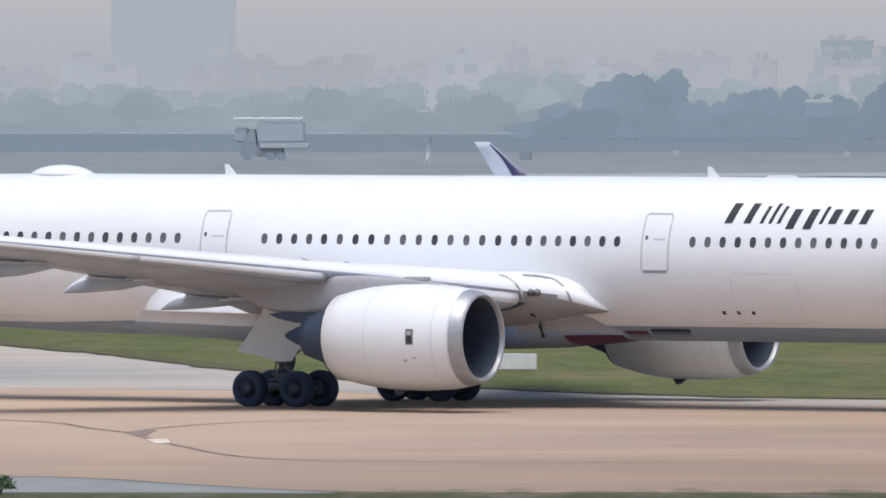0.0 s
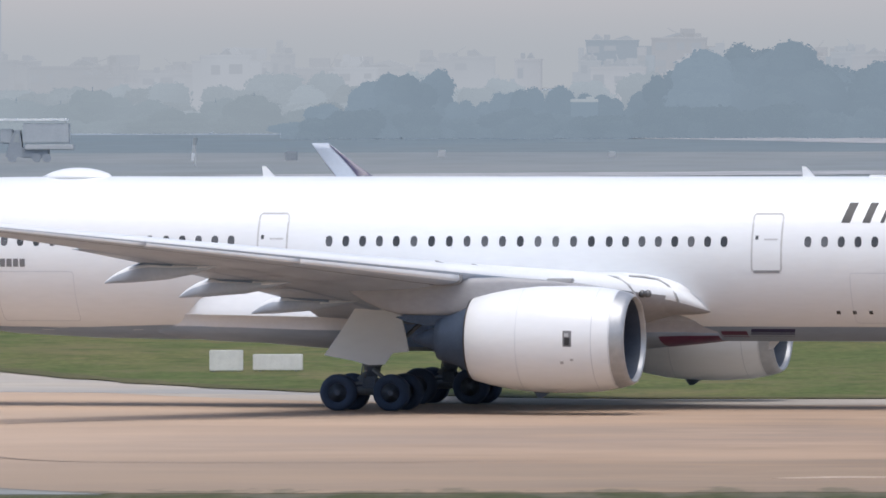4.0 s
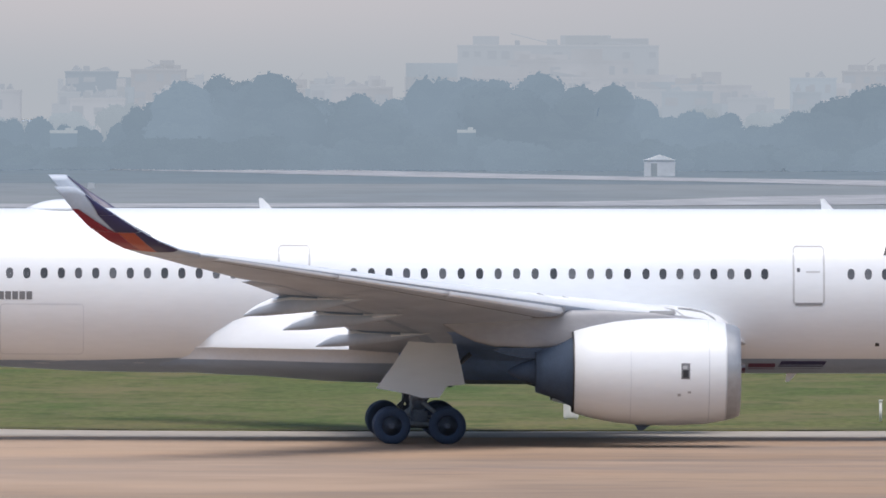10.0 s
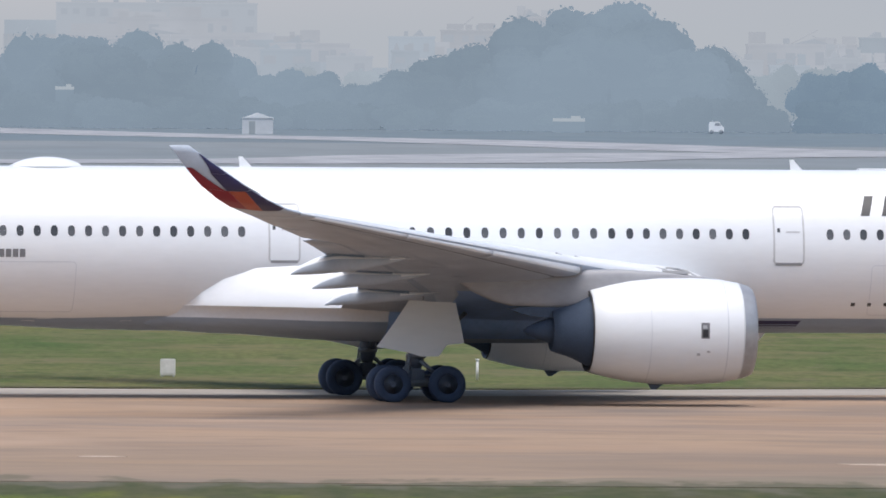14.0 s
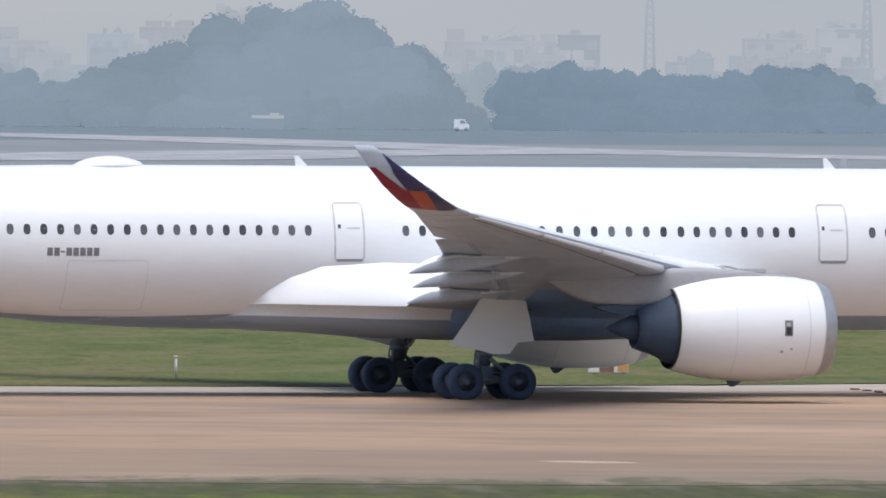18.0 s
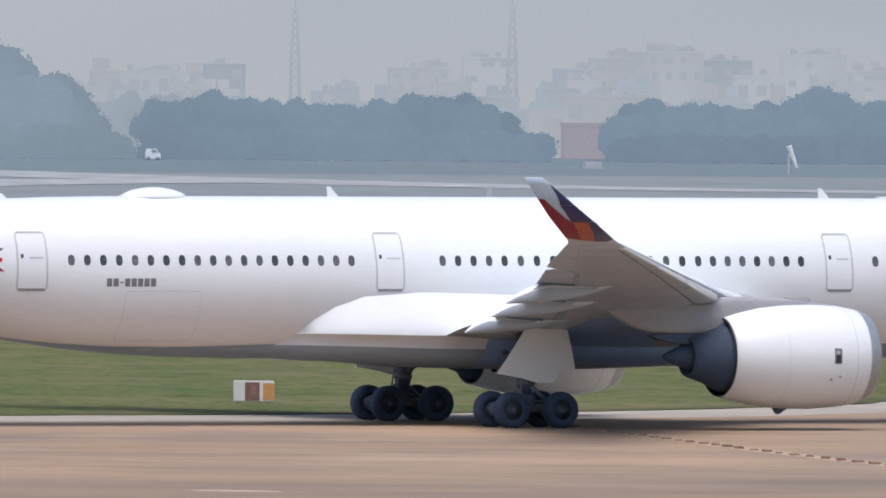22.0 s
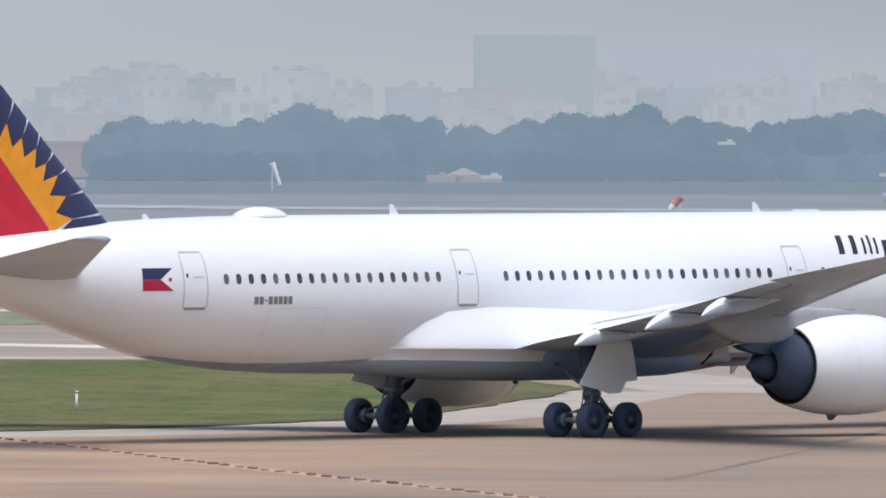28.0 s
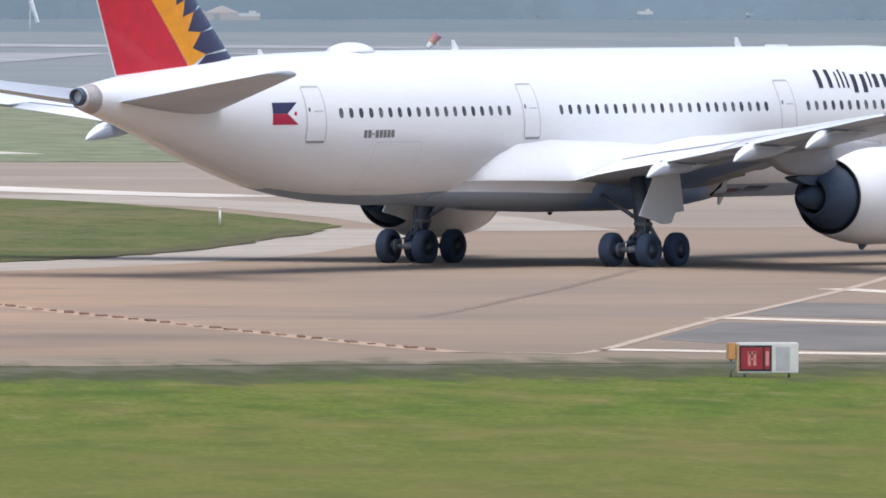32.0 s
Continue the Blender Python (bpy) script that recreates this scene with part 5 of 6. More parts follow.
far_x, far_y = np.array([p[0] for p in ISLAND_FAR]), np.array([p[1] for p in ISLAND_FAR])
forder = np.argsort(far_x)
grass_field("grass_tufts", lambda x, y: (y > np.interp(x, isl_x[order], isl_y[order]) + 0.1) & (y < np.interp(x, isl_x[order], isl_y[order]) + 2.5), -68, 69, 570, 690, 90000, 0.015, 0.06, 5,
            "short uneven grass on the island")


# ---- a small bush on the near verge ----
def near_bush(x, y, height, width):
    b = thing("bush", "small dark green leafy bush on the verge", "bush", "", pose(x, y, 0))
    rng = random.Random(5)
    leaf_v, leaf_f = [], []
    for _ in range(420):
        u, w_, q = rng.uniform(-0.2, 1), rng.uniform(0, 2 * math.pi), rng.uniform(0.55, 1.05)
        h_ = math.sqrt(max(0.0, 1 - u * u)) * q
        c = Vector((width / 2 * h_ * math.cos(w_), width / 2 * h_ * math.sin(w_), height * (0.30 + 0.66 * max(0.0, u) * q)))
        d = Vector((rng.gauss(0, 1), rng.gauss(0, 1), rng.gauss(0.4, 0.7))).normalized()
        a = d.orthogonal().normalized() * rng.uniform(0.02, 0.04)
        k0 = len(leaf_v)
        leaf_v += [c - d * 0.06, c + a, c + d * 0.08, c - a]
        leaf_f.append((k0, k0 + 1, k0 + 2, k0 + 3))
    part("foliage", (leaf_v, leaf_f, False), BUSH_LEAF, b)
    for k in range(5):
        a = 2 * math.pi * k / 5
        part("stem", tube([(0, 0, 0), (0.12 * math.cos(a), 0.12 * math.sin(a), height * 0.4), (0.3 * width * math.cos(a), 0.3 * width * math.sin(a), height * 0.75)], [0.02, 0.015, 0.006], 6), SIGN_BROWN, b)


# ---- airfield signs, posts and markings ----
SIGN_WHITE = material("white_sign_sheet", (0.72, 0.71, 0.68), 0.5, second=(0.6, 0.59, 0.56), size=3, fine=20, fine_amount=0.06)
SIGN_RED = material("red_sign_face", (0.36, 0.03, 0.045), 0.45, size=3)
SIGN_DARK = material("black_sign_border", (0.03, 0.025, 0.03), 0.5, size=3)
SIGN_AMBER = material("faded_orange_sheet", (0.62, 0.30, 0.09), 0.5, second=(0.5, 0.26, 0.12), size=3)
SIGN_BROWN = material("dull_brown_sheet", (0.22, 0.12, 0.09), 0.6, size=3)
SIGN_DULL = material("weathered_pinkish_panel", (0.30, 0.15, 0.15), 0.6, second=(0.22, 0.12, 0.11), size=3)
SIGN_GREY = material("pale_grey_sign_sheet", (0.5, 0.5, 0.51), 0.5, size=3, fine_amount=0.05)
POST_GREY = material("galvanised_post", (0.4, 0.41, 0.42), 0.5, metal=0.4, size=5)


def sign_board(name, x, y, w, h, deep, base, label, fields, turn=0.0):
    """A box sign on short legs with flat fields on its face; fields are (x0, x1, z0, z1, material, proud)."""
    s = thing(name, label, "airport sign", "airfield signs", pose(x, y, 0, 0, 0, turn))
    part("casing", box(0, 0, base + h / 2, w, deep, h, 0.03), SIGN_WHITE, s, "white metal casing")
    for lx in (-w * 0.36, w * 0.36):
        part("leg", tube([(lx, 0, 0.0), (lx, 0, base + 0.02)], 0.04, 8), POST_GREY, s)
    for x0, x1, z0, z1, mat, proud in fields:
        part("panel", box((x0 + x1) / 2, -deep / 2 - proud / 2, base + (z0 + z1) / 2, x1 - x0, proud, z1 - z0, 0.0), mat, s)
    return s


BUSH_LEAF = material("dark_bush_leaves", (0.018, 0.050, 0.014), 0.7, second=(0.035, 0.085, 0.02), size=3, fine=12)
near_bush(-40.95, 449.5, 0.64, 0.9)
sign_board("taxiway_sign", 58.8, 446.3, 1.86, 0.92, 0.45, 0.12, "white boxed sign with red panel beside grass",
           [(-0.86, 0.12, 0.07, 0.84, SIGN_DARK, 0.012), (-0.80, -0.16, 0.13, 0.78, SIGN_RED, 0.022), (-0.10, 0.06, 0.13, 0.78, SIGN_RED, 0.022),
            (0.24, 0.66, 0.10, 0.8, SIGN_GREY, 0.012), (-0.92, -0.87, 0.04, 0.9, SIGN_AMBER, 0.02)])
amber_end = thing("sign_end_cover", "faded orange sheet hung on the sign's end", "sign cover", "", pose(57.72, 446.3, 0))
part("sheet", box(0, 0, 0.78, 0.24, 0.4, 0.5, 0.03), SIGN_AMBER, amber_end)
part("stake", tube([(0, 0, 0), (0, 0, 0.6)], 0.03, 8), POST_GREY, amber_end)
SIGN_PINK = material("faded_red_letter", (0.72, 0.28, 0.25), 0.5, size=3)
sign_c = [o for o in scene.objects if o.name.startswith("taxiway_sign")][0]
for bx, bz, bw, bh in ((-0.56, 0.57, 0.09, 0.44), (-0.40, 0.57, 0.09, 0.44), (-0.48, 0.74, 0.2, 0.08), (-0.48, 0.55, 0.14, 0.08), (-0.02, 0.57, 0.10, 0.44)):
    part("letter_bar", box(bx, -0.256, bz, bw, 0.012, bh, 0.0), SIGN_PINK, sign_c, "pale worn bar")

sign_board("taxiway_sign", 27.9, 598.5, 1.62, 0.84, 0.4, 0.12, "weathered boxed sign with brown and orange fields",
           [(-0.36, 0.22, 0.05, 0.78, SIGN_BROWN, 0.012), (-0.12, 0.10, 0.30, 0.66, SIGN_DULL, 0.022), (0.36, 0.8, 0.08, 0.74, SIGN_AMBER, 0.014)])
sign_board("taxiway_sign", -37.3, 618.0, 1.38, 0.86, 0.4, 0.1, "plain white sign back standing on grass", [])
sign_board("taxiway_sign", -35.2, 618.4, 2.05, 0.66, 0.4, 0.12, "long plain white sign back standing on grass", [])
sign_board("marker_board", -1.6, 590.5, 0.6, 0.66, 0.12, 0.1, "small cream marker board on grass", [(-0.2, 0.2, 0.1, 0.5, SIGN_WHITE, 0.012)])
for x, y in ((63.4, 668.0), (43.0, 622.0), (10.5, 588.0)):
    p_ = thing("marker_post", "thin white marker post in grass", "post", "marker posts", pose(x, y, 0))
    part("stake", tube([(0, 0, 0), (0, 0, 0.82)], 0.055, 8), SIGN_WHITE, p_)
    part("cap", tube([(0, 0, 0.82), (0, 0, 0.9)], 0.075, 8), SIGN_WHITE, p_)

# painted lines and marks on the pavement
white_curve = smooth_way([(52.3, 472.2), (54.6, 471.2), (56.4, 471.4), (60.6, 489.3), (65.4, 510.5), (69.3, 526.0), (76.1, 554.3), (84.0, 590.0)])
setting("taxi_line", ribbon(white_curve, 0.40, 0.036), CURVE_LINE, "worn pale taxi line", "marking")
setting("edge_line", ribbon([(66.0, 513.2), (70.8, 506.6), (90.0, 480.0)], 2.0, 0.034), LINE, "worn pale edge line", "marking")
setting("shoulder_line", ribbon([(57.3, 474.8), (60.7, 472.4), (63.9, 470.4), (66.0, 469.2)], 2.0, 0.036), LINE, "worn pale shoulder line", "marking")
setting("edge_line_far", ribbon([(75.6, 554.2), (80.0, 537.0)], 1.6, 0.034), LINE, "worn pale edge line", "marking")
setting("asphalt_patch", slab([(60.5, 487.0), (65.3, 507.6), (67.6, 506.4), (73.0, 498.0), (90.0, 474.0), (100.0, 455.0), (64.0, 474.0)], 0.0, 0.029), PATCH, "dark newer asphalt patch", "pavement")
setting("asphalt_patch_far", slab([(67.5, 517.0), (71.4, 534.0), (78.0, 528.0), (96.0, 490.0), (84.0, 492.0)], 0.0, 0.029), PATCH, "dark newer asphalt patch", "pavement")
dash_way = smooth_way([(36.4, 577.0), (38.9, 560.0), (42.5, 531.5), (46.0, 509.0), (49.7, 486.0), (52.1, 473.0)], 12)

rnd = random.Random(11)
mark_me = box(0, 0, 0.03, 0.34, 1.2, 0.10, 0.028)
mark_me.materials.append(RUST)
worn_track = tagged(new("worn_track"), "row of rust-red worn marks across pavement", "marking", "", "structure")
WORN_BAND = material("pale_pink_concrete", (0.44, 0.32, 0.235), 0.85, second=(0.36, 0.26, 0.19), scale=(0.3, 0.1, 1), size=0.8, fine=3, fine_amount=0.1, local=False)
setting("worn_band", ribbon([(x + 0.22, y - 1.2) for x, y in dash_way], 1.0, 0.030), WORN_BAND, "pale band under the worn marks", "marking")
# dashes at an even step along the way
walked, last = 0.0, dash_way[0]
for (ax, ay), (bx, by) in zip(dash_way, dash_way[1:]):
    seg = math.hypot(bx - ax, by - ay)
    while walked <= seg:
        f = walked / seg
        mark = part("mark", mark_me, None, worn_track, "", pose(ax + (bx - ax) * f + rnd.uniform(-0.04, 0.04), ay + (by - ay) * f, 0.02 + rnd.uniform(-0.045, 0.004), 0, 0, rnd.uniform(-3, 3)))
        mark.scale = (rnd.uniform(0.7, 1.1), rnd.uniform(0.6, 1.3), 1)
        walked += 2.2 * rnd.uniform(0.93, 1.07)
    walked -= seg
CRACK = material("weathered_crack_filler", (0.20, 0.155, 0.13), 0.85, second=(0.27, 0.21, 0.175), size=0.9, fine=4, local=False)
left_line = smooth_way([(-70.0, 562.0), (-56.0, 545.0), (-49.0, 537.6), (-46.6, 533.7), (-44.7, 526.0), (-43.1, 521.0), (-42.0, 515.0), (-40.8, 508.5), (-39.5, 502.0), (-36.4, 489.4), (-32.5, 485.4), (-27, 484.8), (-18, 486)])
setting("worn_line", ribbon(rough_edge(left_line, 0.05, 31), 0.26, 0.034), CRACK, "cracked worn guide line", "marking")
branch_line = smooth_way([(-43.0, 521.0), (-42.6, 525.2), (-41.7, 530.2), (-39.6, 536.0), (-35.0, 540.5), (-20, 545)])
setting("worn_line_branch", ribbon(rough_edge(branch_line, 0.05, 32), 0.20, 0.034), CRACK, "cracked worn guide line", "marking")
setting("crack_patch", slab([(-43.3, 521.6), (-42.75, 519.5), (-42.3, 515.8), (-41.9, 515.2), (-42.1, 518.8), (-42.2, 523.4), (-42.6, 525.0), (-42.8, 522.6)], 0.0, 0.036), CRACK, "dark crumbled patch where the cracks meet", "marking")
setting("worn_spot", slab([(-41.6, 511.6), (-41.1, 512.2), (-40.85, 511.6), (-40.45, 507.2), (-40.9, 506.4)], 0.0, 0.038), LINE, "worn white paint spot", "marking")
setting("shoulder_joint", ribbon([(-75, 505), (-52, 476.3), (-46, 470.3), (-42.6, 467.5), (-40.6, 466.5), (-38.8, 464.5), (-37.2, 461.3), (-35.6, 458.5), (-33.5, 455.1), (-31, 451.3)], 0.42, 0.034), PATCH, "dark joint along the shoulder", "marking")
setting("tyre_track", ribbon(rough_edge(smooth_way([(76.0, 606.0), (72.6, 588.5), (66.0, 558.0), (60.1, 532.1), (56.0, 515.0)]), 0.05, 33), 0.45, 0.033),
        material("rubber_darkened_concrete", (0.20, 0.16, 0.128), 0.85, second=(0.25, 0.195, 0.155), size=0.7, fine=3, local=False), "faint tyre track across pavement", "marking")
for x0, y0, x1, y1, w_ in ((19.9, 476.6, 23.3, 475.6, 2.4), (-4.3, 479.4, -2.5, 479.5, 1.8), (-11.2, 467.2, -7.2, 468.0, 2.2), (76.6, 686.7, 79.7, 681.0, 4.5)):
    rnd_p = random.Random(int(x0 * 10))
    half_x, half_y = abs(x1 - x0) / 2, w_ / 2
    pts = []
    for k in range(18):
        a, q = 2 * math.pi * k / 18, rnd_p.uniform(0.7, 1.1)
        pts.append(((x0 + x1) / 2 + half_x * q * math.cos(a), (y0 + y1) / 2 + (y1 - y0) / 2 * q * math.cos(a) + half_y * q * math.sin(a)))
    setting("paint_remnant", slab(pts, 0.0, 0.034), FADED, "faded pinkish paint remnant", "marking")

# bright pale strips along the crossing taxiway
PALE_STRIP = material("bright_pale_concrete", (0.60, 0.555, 0.50), 0.85, second=(0.48, 0.44, 0.39), scale=(0.1, 0.05, 1), size=0.8, fine=3, fine_amount=0.1, local=False)
setting("pale_strip", ribbon(smooth_way([(20, 800), (42, 791), (57, 775), (65, 755), (72, 742)]), 6.0, 0.036), PALE_STRIP, "bright pale strip of concrete", "pavement")
setting("pale_strip_far", ribbon(smooth_way([(0, 900), (50, 904), (64, 900), (70, 880)]), 7.0, 0.036), PALE_STRIP, "bright pale strip of concrete", "pavement")

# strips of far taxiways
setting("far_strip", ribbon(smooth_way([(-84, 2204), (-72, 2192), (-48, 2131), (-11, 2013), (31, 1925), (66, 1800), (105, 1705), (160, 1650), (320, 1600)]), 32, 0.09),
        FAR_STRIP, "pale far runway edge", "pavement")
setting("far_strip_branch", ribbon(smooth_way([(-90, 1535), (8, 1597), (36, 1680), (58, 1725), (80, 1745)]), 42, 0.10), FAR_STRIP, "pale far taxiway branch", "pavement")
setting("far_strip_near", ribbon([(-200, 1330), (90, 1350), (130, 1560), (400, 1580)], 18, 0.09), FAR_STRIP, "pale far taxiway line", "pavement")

# ---- the far edge of the airfield, more than 2 km off: haze is put into emission ----
# foliage emits a bluish colour that stands for the haze before it
FAR_LEAF = material("distant_foliage", (0.007, 0.010, 0.008), 0.95, second=(0.011, 0.014, 0.011), size=0.35, fine=1.5, fine_amount=0.10, per_object=0.10, haze_glow=(0.166, 0.225, 0.296))
HAZY_LEAF = material("hazier_distant_foliage", (0.006, 0.008, 0.007), 0.95, second=(0.009, 0.011, 0.009), size=0.35, fine=1.5, fine_amount=0.10, per_object=0.10, haze_glow=(0.203, 0.258, 0.322))
FAR_TRUNK = material("distant_bark", (0.03, 0.03, 0.03), 0.95, size=1, haze_glow=(0.137, 0.19, 0.262))
PALE_LEAF = material("faint_distant_foliage", (0.010, 0.012, 0.011), 0.95, second=(0.013, 0.015, 0.014), size=0.3, fine=1.2, fine_amount=0.05, per_object=0.05, haze_glow=(0.305, 0.348, 0.398))
# walls, glass, roofs and lattice steel glow pale to imitate haze
FAR_WALL = material("distant_wall", (0.07, 0.067, 0.065), 0.9, second=(0.04, 0.04, 0.04), size=0.12, fine=0.8, fine_amount=0.05, per_object=0.12, haze_glow=(0.325, 0.348, 0.39))
FAR_WALL_DARK = material("distant_grey_wall", (0.04, 0.042, 0.045), 0.9, second=(0.03, 0.032, 0.035), size=0.12, fine=0.8, fine_amount=0.04, per_object=0.04, haze_glow=(0.305, 0.345, 0.395))
FAR_GLASS = material("distant_window_band", (0.04, 0.042, 0.045), 0.6, size=0.4, haze_glow=(0.312, 0.342, 0.388))
FAR_ROOF = material("distant_pale_roof", (0.14, 0.135, 0.13), 0.8, second=(0.10, 0.10, 0.10), size=0.5, haze_glow=(0.32, 0.35, 0.39))
FAR_RED = material("distant_red_wall", (0.085, 0.05, 0.048), 0.9, second=(0.07, 0.05, 0.05), size=0.3, haze_glow=(0.238, 0.248, 0.292))
FAR_WHITE = material("distant_white_paint", (0.74, 0.76, 0.77), 0.7, second=(0.70, 0.72, 0.74), size=0.5, fine_amount=0.03)
# dark metal and grey paint are lightened here to imitate haze
FAR_DARK = material("distant_dark_metal", (0.29, 0.32, 0.35), 0.8, size=1)
FAR_DUSK = material("distant_grey_paint", (0.33, 0.36, 0.375), 0.7, second=(0.29, 0.32, 0.335), size=0.6, fine_amount=0.04)
FAR_LIGHT = material("distant_pale_grey_paint", (0.48, 0.50, 0.52), 0.7, size=0.6, fine_amount=0.04)
FAR_STEEL = material("distant_lattice_steel", (0.05, 0.05, 0.05), 0.8, size=1, haze_glow=(0.305, 0.338, 0.385))


def crown_mesh(name, seed, lobes, clumps, leaf):
    """A crown one metre high and wide: leaf clumps scattered over a few lobes, with gaps and an uneven rim."""
    rng = random.Random(seed)
    L = []
    for _ in range(lobes):
        a = rng.uniform(0, 2 * math.pi)
        d = rng.uniform(0.05, 0.30)
        zc = rng.uniform(0.34, 0.76)
        r = rng.uniform(0.11, 0.27) * (1.15 - 0.55 * abs(zc - 0.5))
        L.append((d * math.cos(a), d * math.sin(a), zc, r))
    v, f = [], []
    # inner boughs, uneven and dense, that close the crown
    for lx, ly, lz, r in L:
        k0, m, rows = len(v), 9, 6
        for i in range(rows + 1):
            a = math.pi * i / rows
            for k in range(m):
                t = 2 * math.pi * k / m
                q = r * rng.uniform(0.78, 0.96)
                v.append(Vector((lx + q * math.sin(a) * math.cos(t), ly + q * math.sin(a) * math.sin(t), lz + q * 0.9 * math.cos(a))))
        for i in range(rows):
            for k in range(m):
                k1 = (k + 1) % m
                f.append((k0 + i * m + k, k0 + i * m + k1, k0 + (i + 1) * m + k1, k0 + (i + 1) * m + k))
    for i_ in range(clumps + clumps // 2):
        lx, ly, lz, r = rng.choice(L)
        u, w = rng.uniform(-1, 1), rng.uniform(0, 2 * math.pi)
        q = r * (rng.uniform(0.82, 1.02) if i_ < clumps else 0.98 + 0.05 * rng.random())
        n = Vector((math.sqrt(1 - u * u) * math.cos(w), math.sqrt(1 - u * u) * math.sin(w), u))
        c = Vector((lx + q * n.x, ly + q * n.y, lz + q * n.z * 0.9))
        n = (n + Vector((rng.gauss(0, 0.5), rng.gauss(0, 0.5), rng.gauss(0, 0.5)))).normalized()
        s = leaf * (rng.uniform(0.6, 1.4) if i_ < clumps else rng.uniform(0.25, 0.6))
        a = n.orthogonal().normalized()
        b = n.cross(a)
        k0 = len(v)
        v.append(c + n * s * 0.4)
        m = 5
        for k in range(m):
            t = 2 * math.pi * k / m
            v.append(c + (a * math.cos(t) + b * math.sin(t)) * s * rng.uniform(0.6, 1.2))
        for k in range(m):
            f.append((k0, k0 + 1 + k, k0 + 1 + (k + 1) % m))
    me = bpy.data.meshes.new(name)
    me.from_pydata([tuple(p) for p in v], [], f)
    return me


def trunk_mesh(seed):
    rng = random.Random(seed)
    V, F = [], []
    for pts, r in ([[(0, 0, 0), (0.01, 0, 0.2), (0.0, 0.01, 0.45)], [0.035, 0.028, 0.018]],
                   [[(0.0, 0, 0.25), (0.12, 0.02, 0.45), (0.2, 0.03, 0.6)], [0.018, 0.012, 0.005]],
                   [[(0.0, 0, 0.22), (-0.12, 0.03, 0.42), (-0.2, 0.02, 0.62)], [0.018, 0.012, 0.005]],
                   [[(0.0, 0, 0.4), (0.02, -0.08, 0.6), (0.03, -0.1, 0.8)], [0.016, 0.01, 0.004]]):
        a, b = tube(pts, r, 6)
        k0 = len(V)
        V += a
        F += [tuple(i + k0 for i in q) for q in b]
    return mesh_of("trunk", V, F)


crowns = [crown_mesh("crown", 40 + k, 22 + k, 1700, 0.022) for k in range(6)]
low_crowns = [crown_mesh("crown", 70 + k, 12, 700, 0.032) for k in range(3)]
trunk = trunk_mesh(3)
trunk.materials.append(FAR_TRUNK)


def tree(x, y, height, width, kind, pale=False, shrub=False, leaf=None, rooted=True):
    rng = random.Random(int(x * 13 + y))
    label = ("faint pale tree in the haze" if pale else "low hazy bush at the field's edge" if shrub else "hazy grey-green broadleaf tree beyond the airfield")
    t = thing("shrub" if shrub else "tree", label, "bush" if shrub else "tree", "tree line", pose(x, y, 0, 0, 0, rng.uniform(0, 360)))
    src = (low_crowns if shrub or pale else crowns)
    me = src[kind % len(src)]
    key = (me.name, pale, leaf)
    if key not in CROWN_CACHE:
        c = me.copy()
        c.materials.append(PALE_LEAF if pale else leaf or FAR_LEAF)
        CROWN_CACHE[key] = c
    o = part("crown", CROWN_CACHE[key], None, t)
    o.scale = (width, width, height * (1.06 if not shrub else 1.1))
    o.location.z = -0.10 * height if not shrub else -0.30 * height
    if pale or not rooted:
        o.location.z = -0.2 * height
    if not shrub and not pale:
        tr = part("trunk", trunk, None, t)
        tr.scale = (height, height, height)
    return t


CROWN_CACHE = {}
# heights of the tree line along it, in metres, stand by stand
WEST = [(-118, 5), (-113, 8.5), (-106.6, 10.8), (-101, 8.6), (-97, 5), (-92, 7.2), (-89, 8.7), (-84, 6.6), (-78, 6.4), (-72, 6.2), (-69.5, 8.6)]
MAIN = [(-66.5, 11.2), (-58, 13.2), (-51, 13.8), (-46, 11.2), (-41, 10.3), (-34, 9.8), (-31, 10.2), (-27, 13.1), (-22.5, 14.9), (-18, 13.8), (-12, 14.1),
        (-5.5, 13.3), (-2, 12), (1.2, 11.2), (4.5, 9.2), (11, 8.7), (19, 7.8), (27, 7.4)]
TALL = [(30, 9.6), (35.5, 12.6), (40, 12.2), (44.5, 11.2), (48, 14.8), (52, 17), (58, 18.6), (63, 18.2), (66, 14), (72.5, 12.8), (77, 9.6), (80, 8.6)]
EAST = [(89, 8.7), (97, 9.2), (106, 9.6), (112, 9.3), (117, 8.4), (120, 8.2), (124.5, 9.6), (132, 10), (139, 8.4), (142.5, 7.4)]
FAR_EAST = [(156, 7), (160, 8.7), (168, 9.3), (177, 9.3), (185, 10.9), (193, 10.6), (198, 9.3), (203, 9), (211, 8.6), (218, 8.2), (223, 9.5), (231, 10),
            (236, 11.4), (241, 10.2), (245, 9.1), (250, 10), (253, 8), (260, 9.5), (265, 10.4), (272, 10.7), (276, 8.9), (282, 9.7), (292, 9.4), (304, 10), (320, 9.5)]
rnd = random.Random(21)
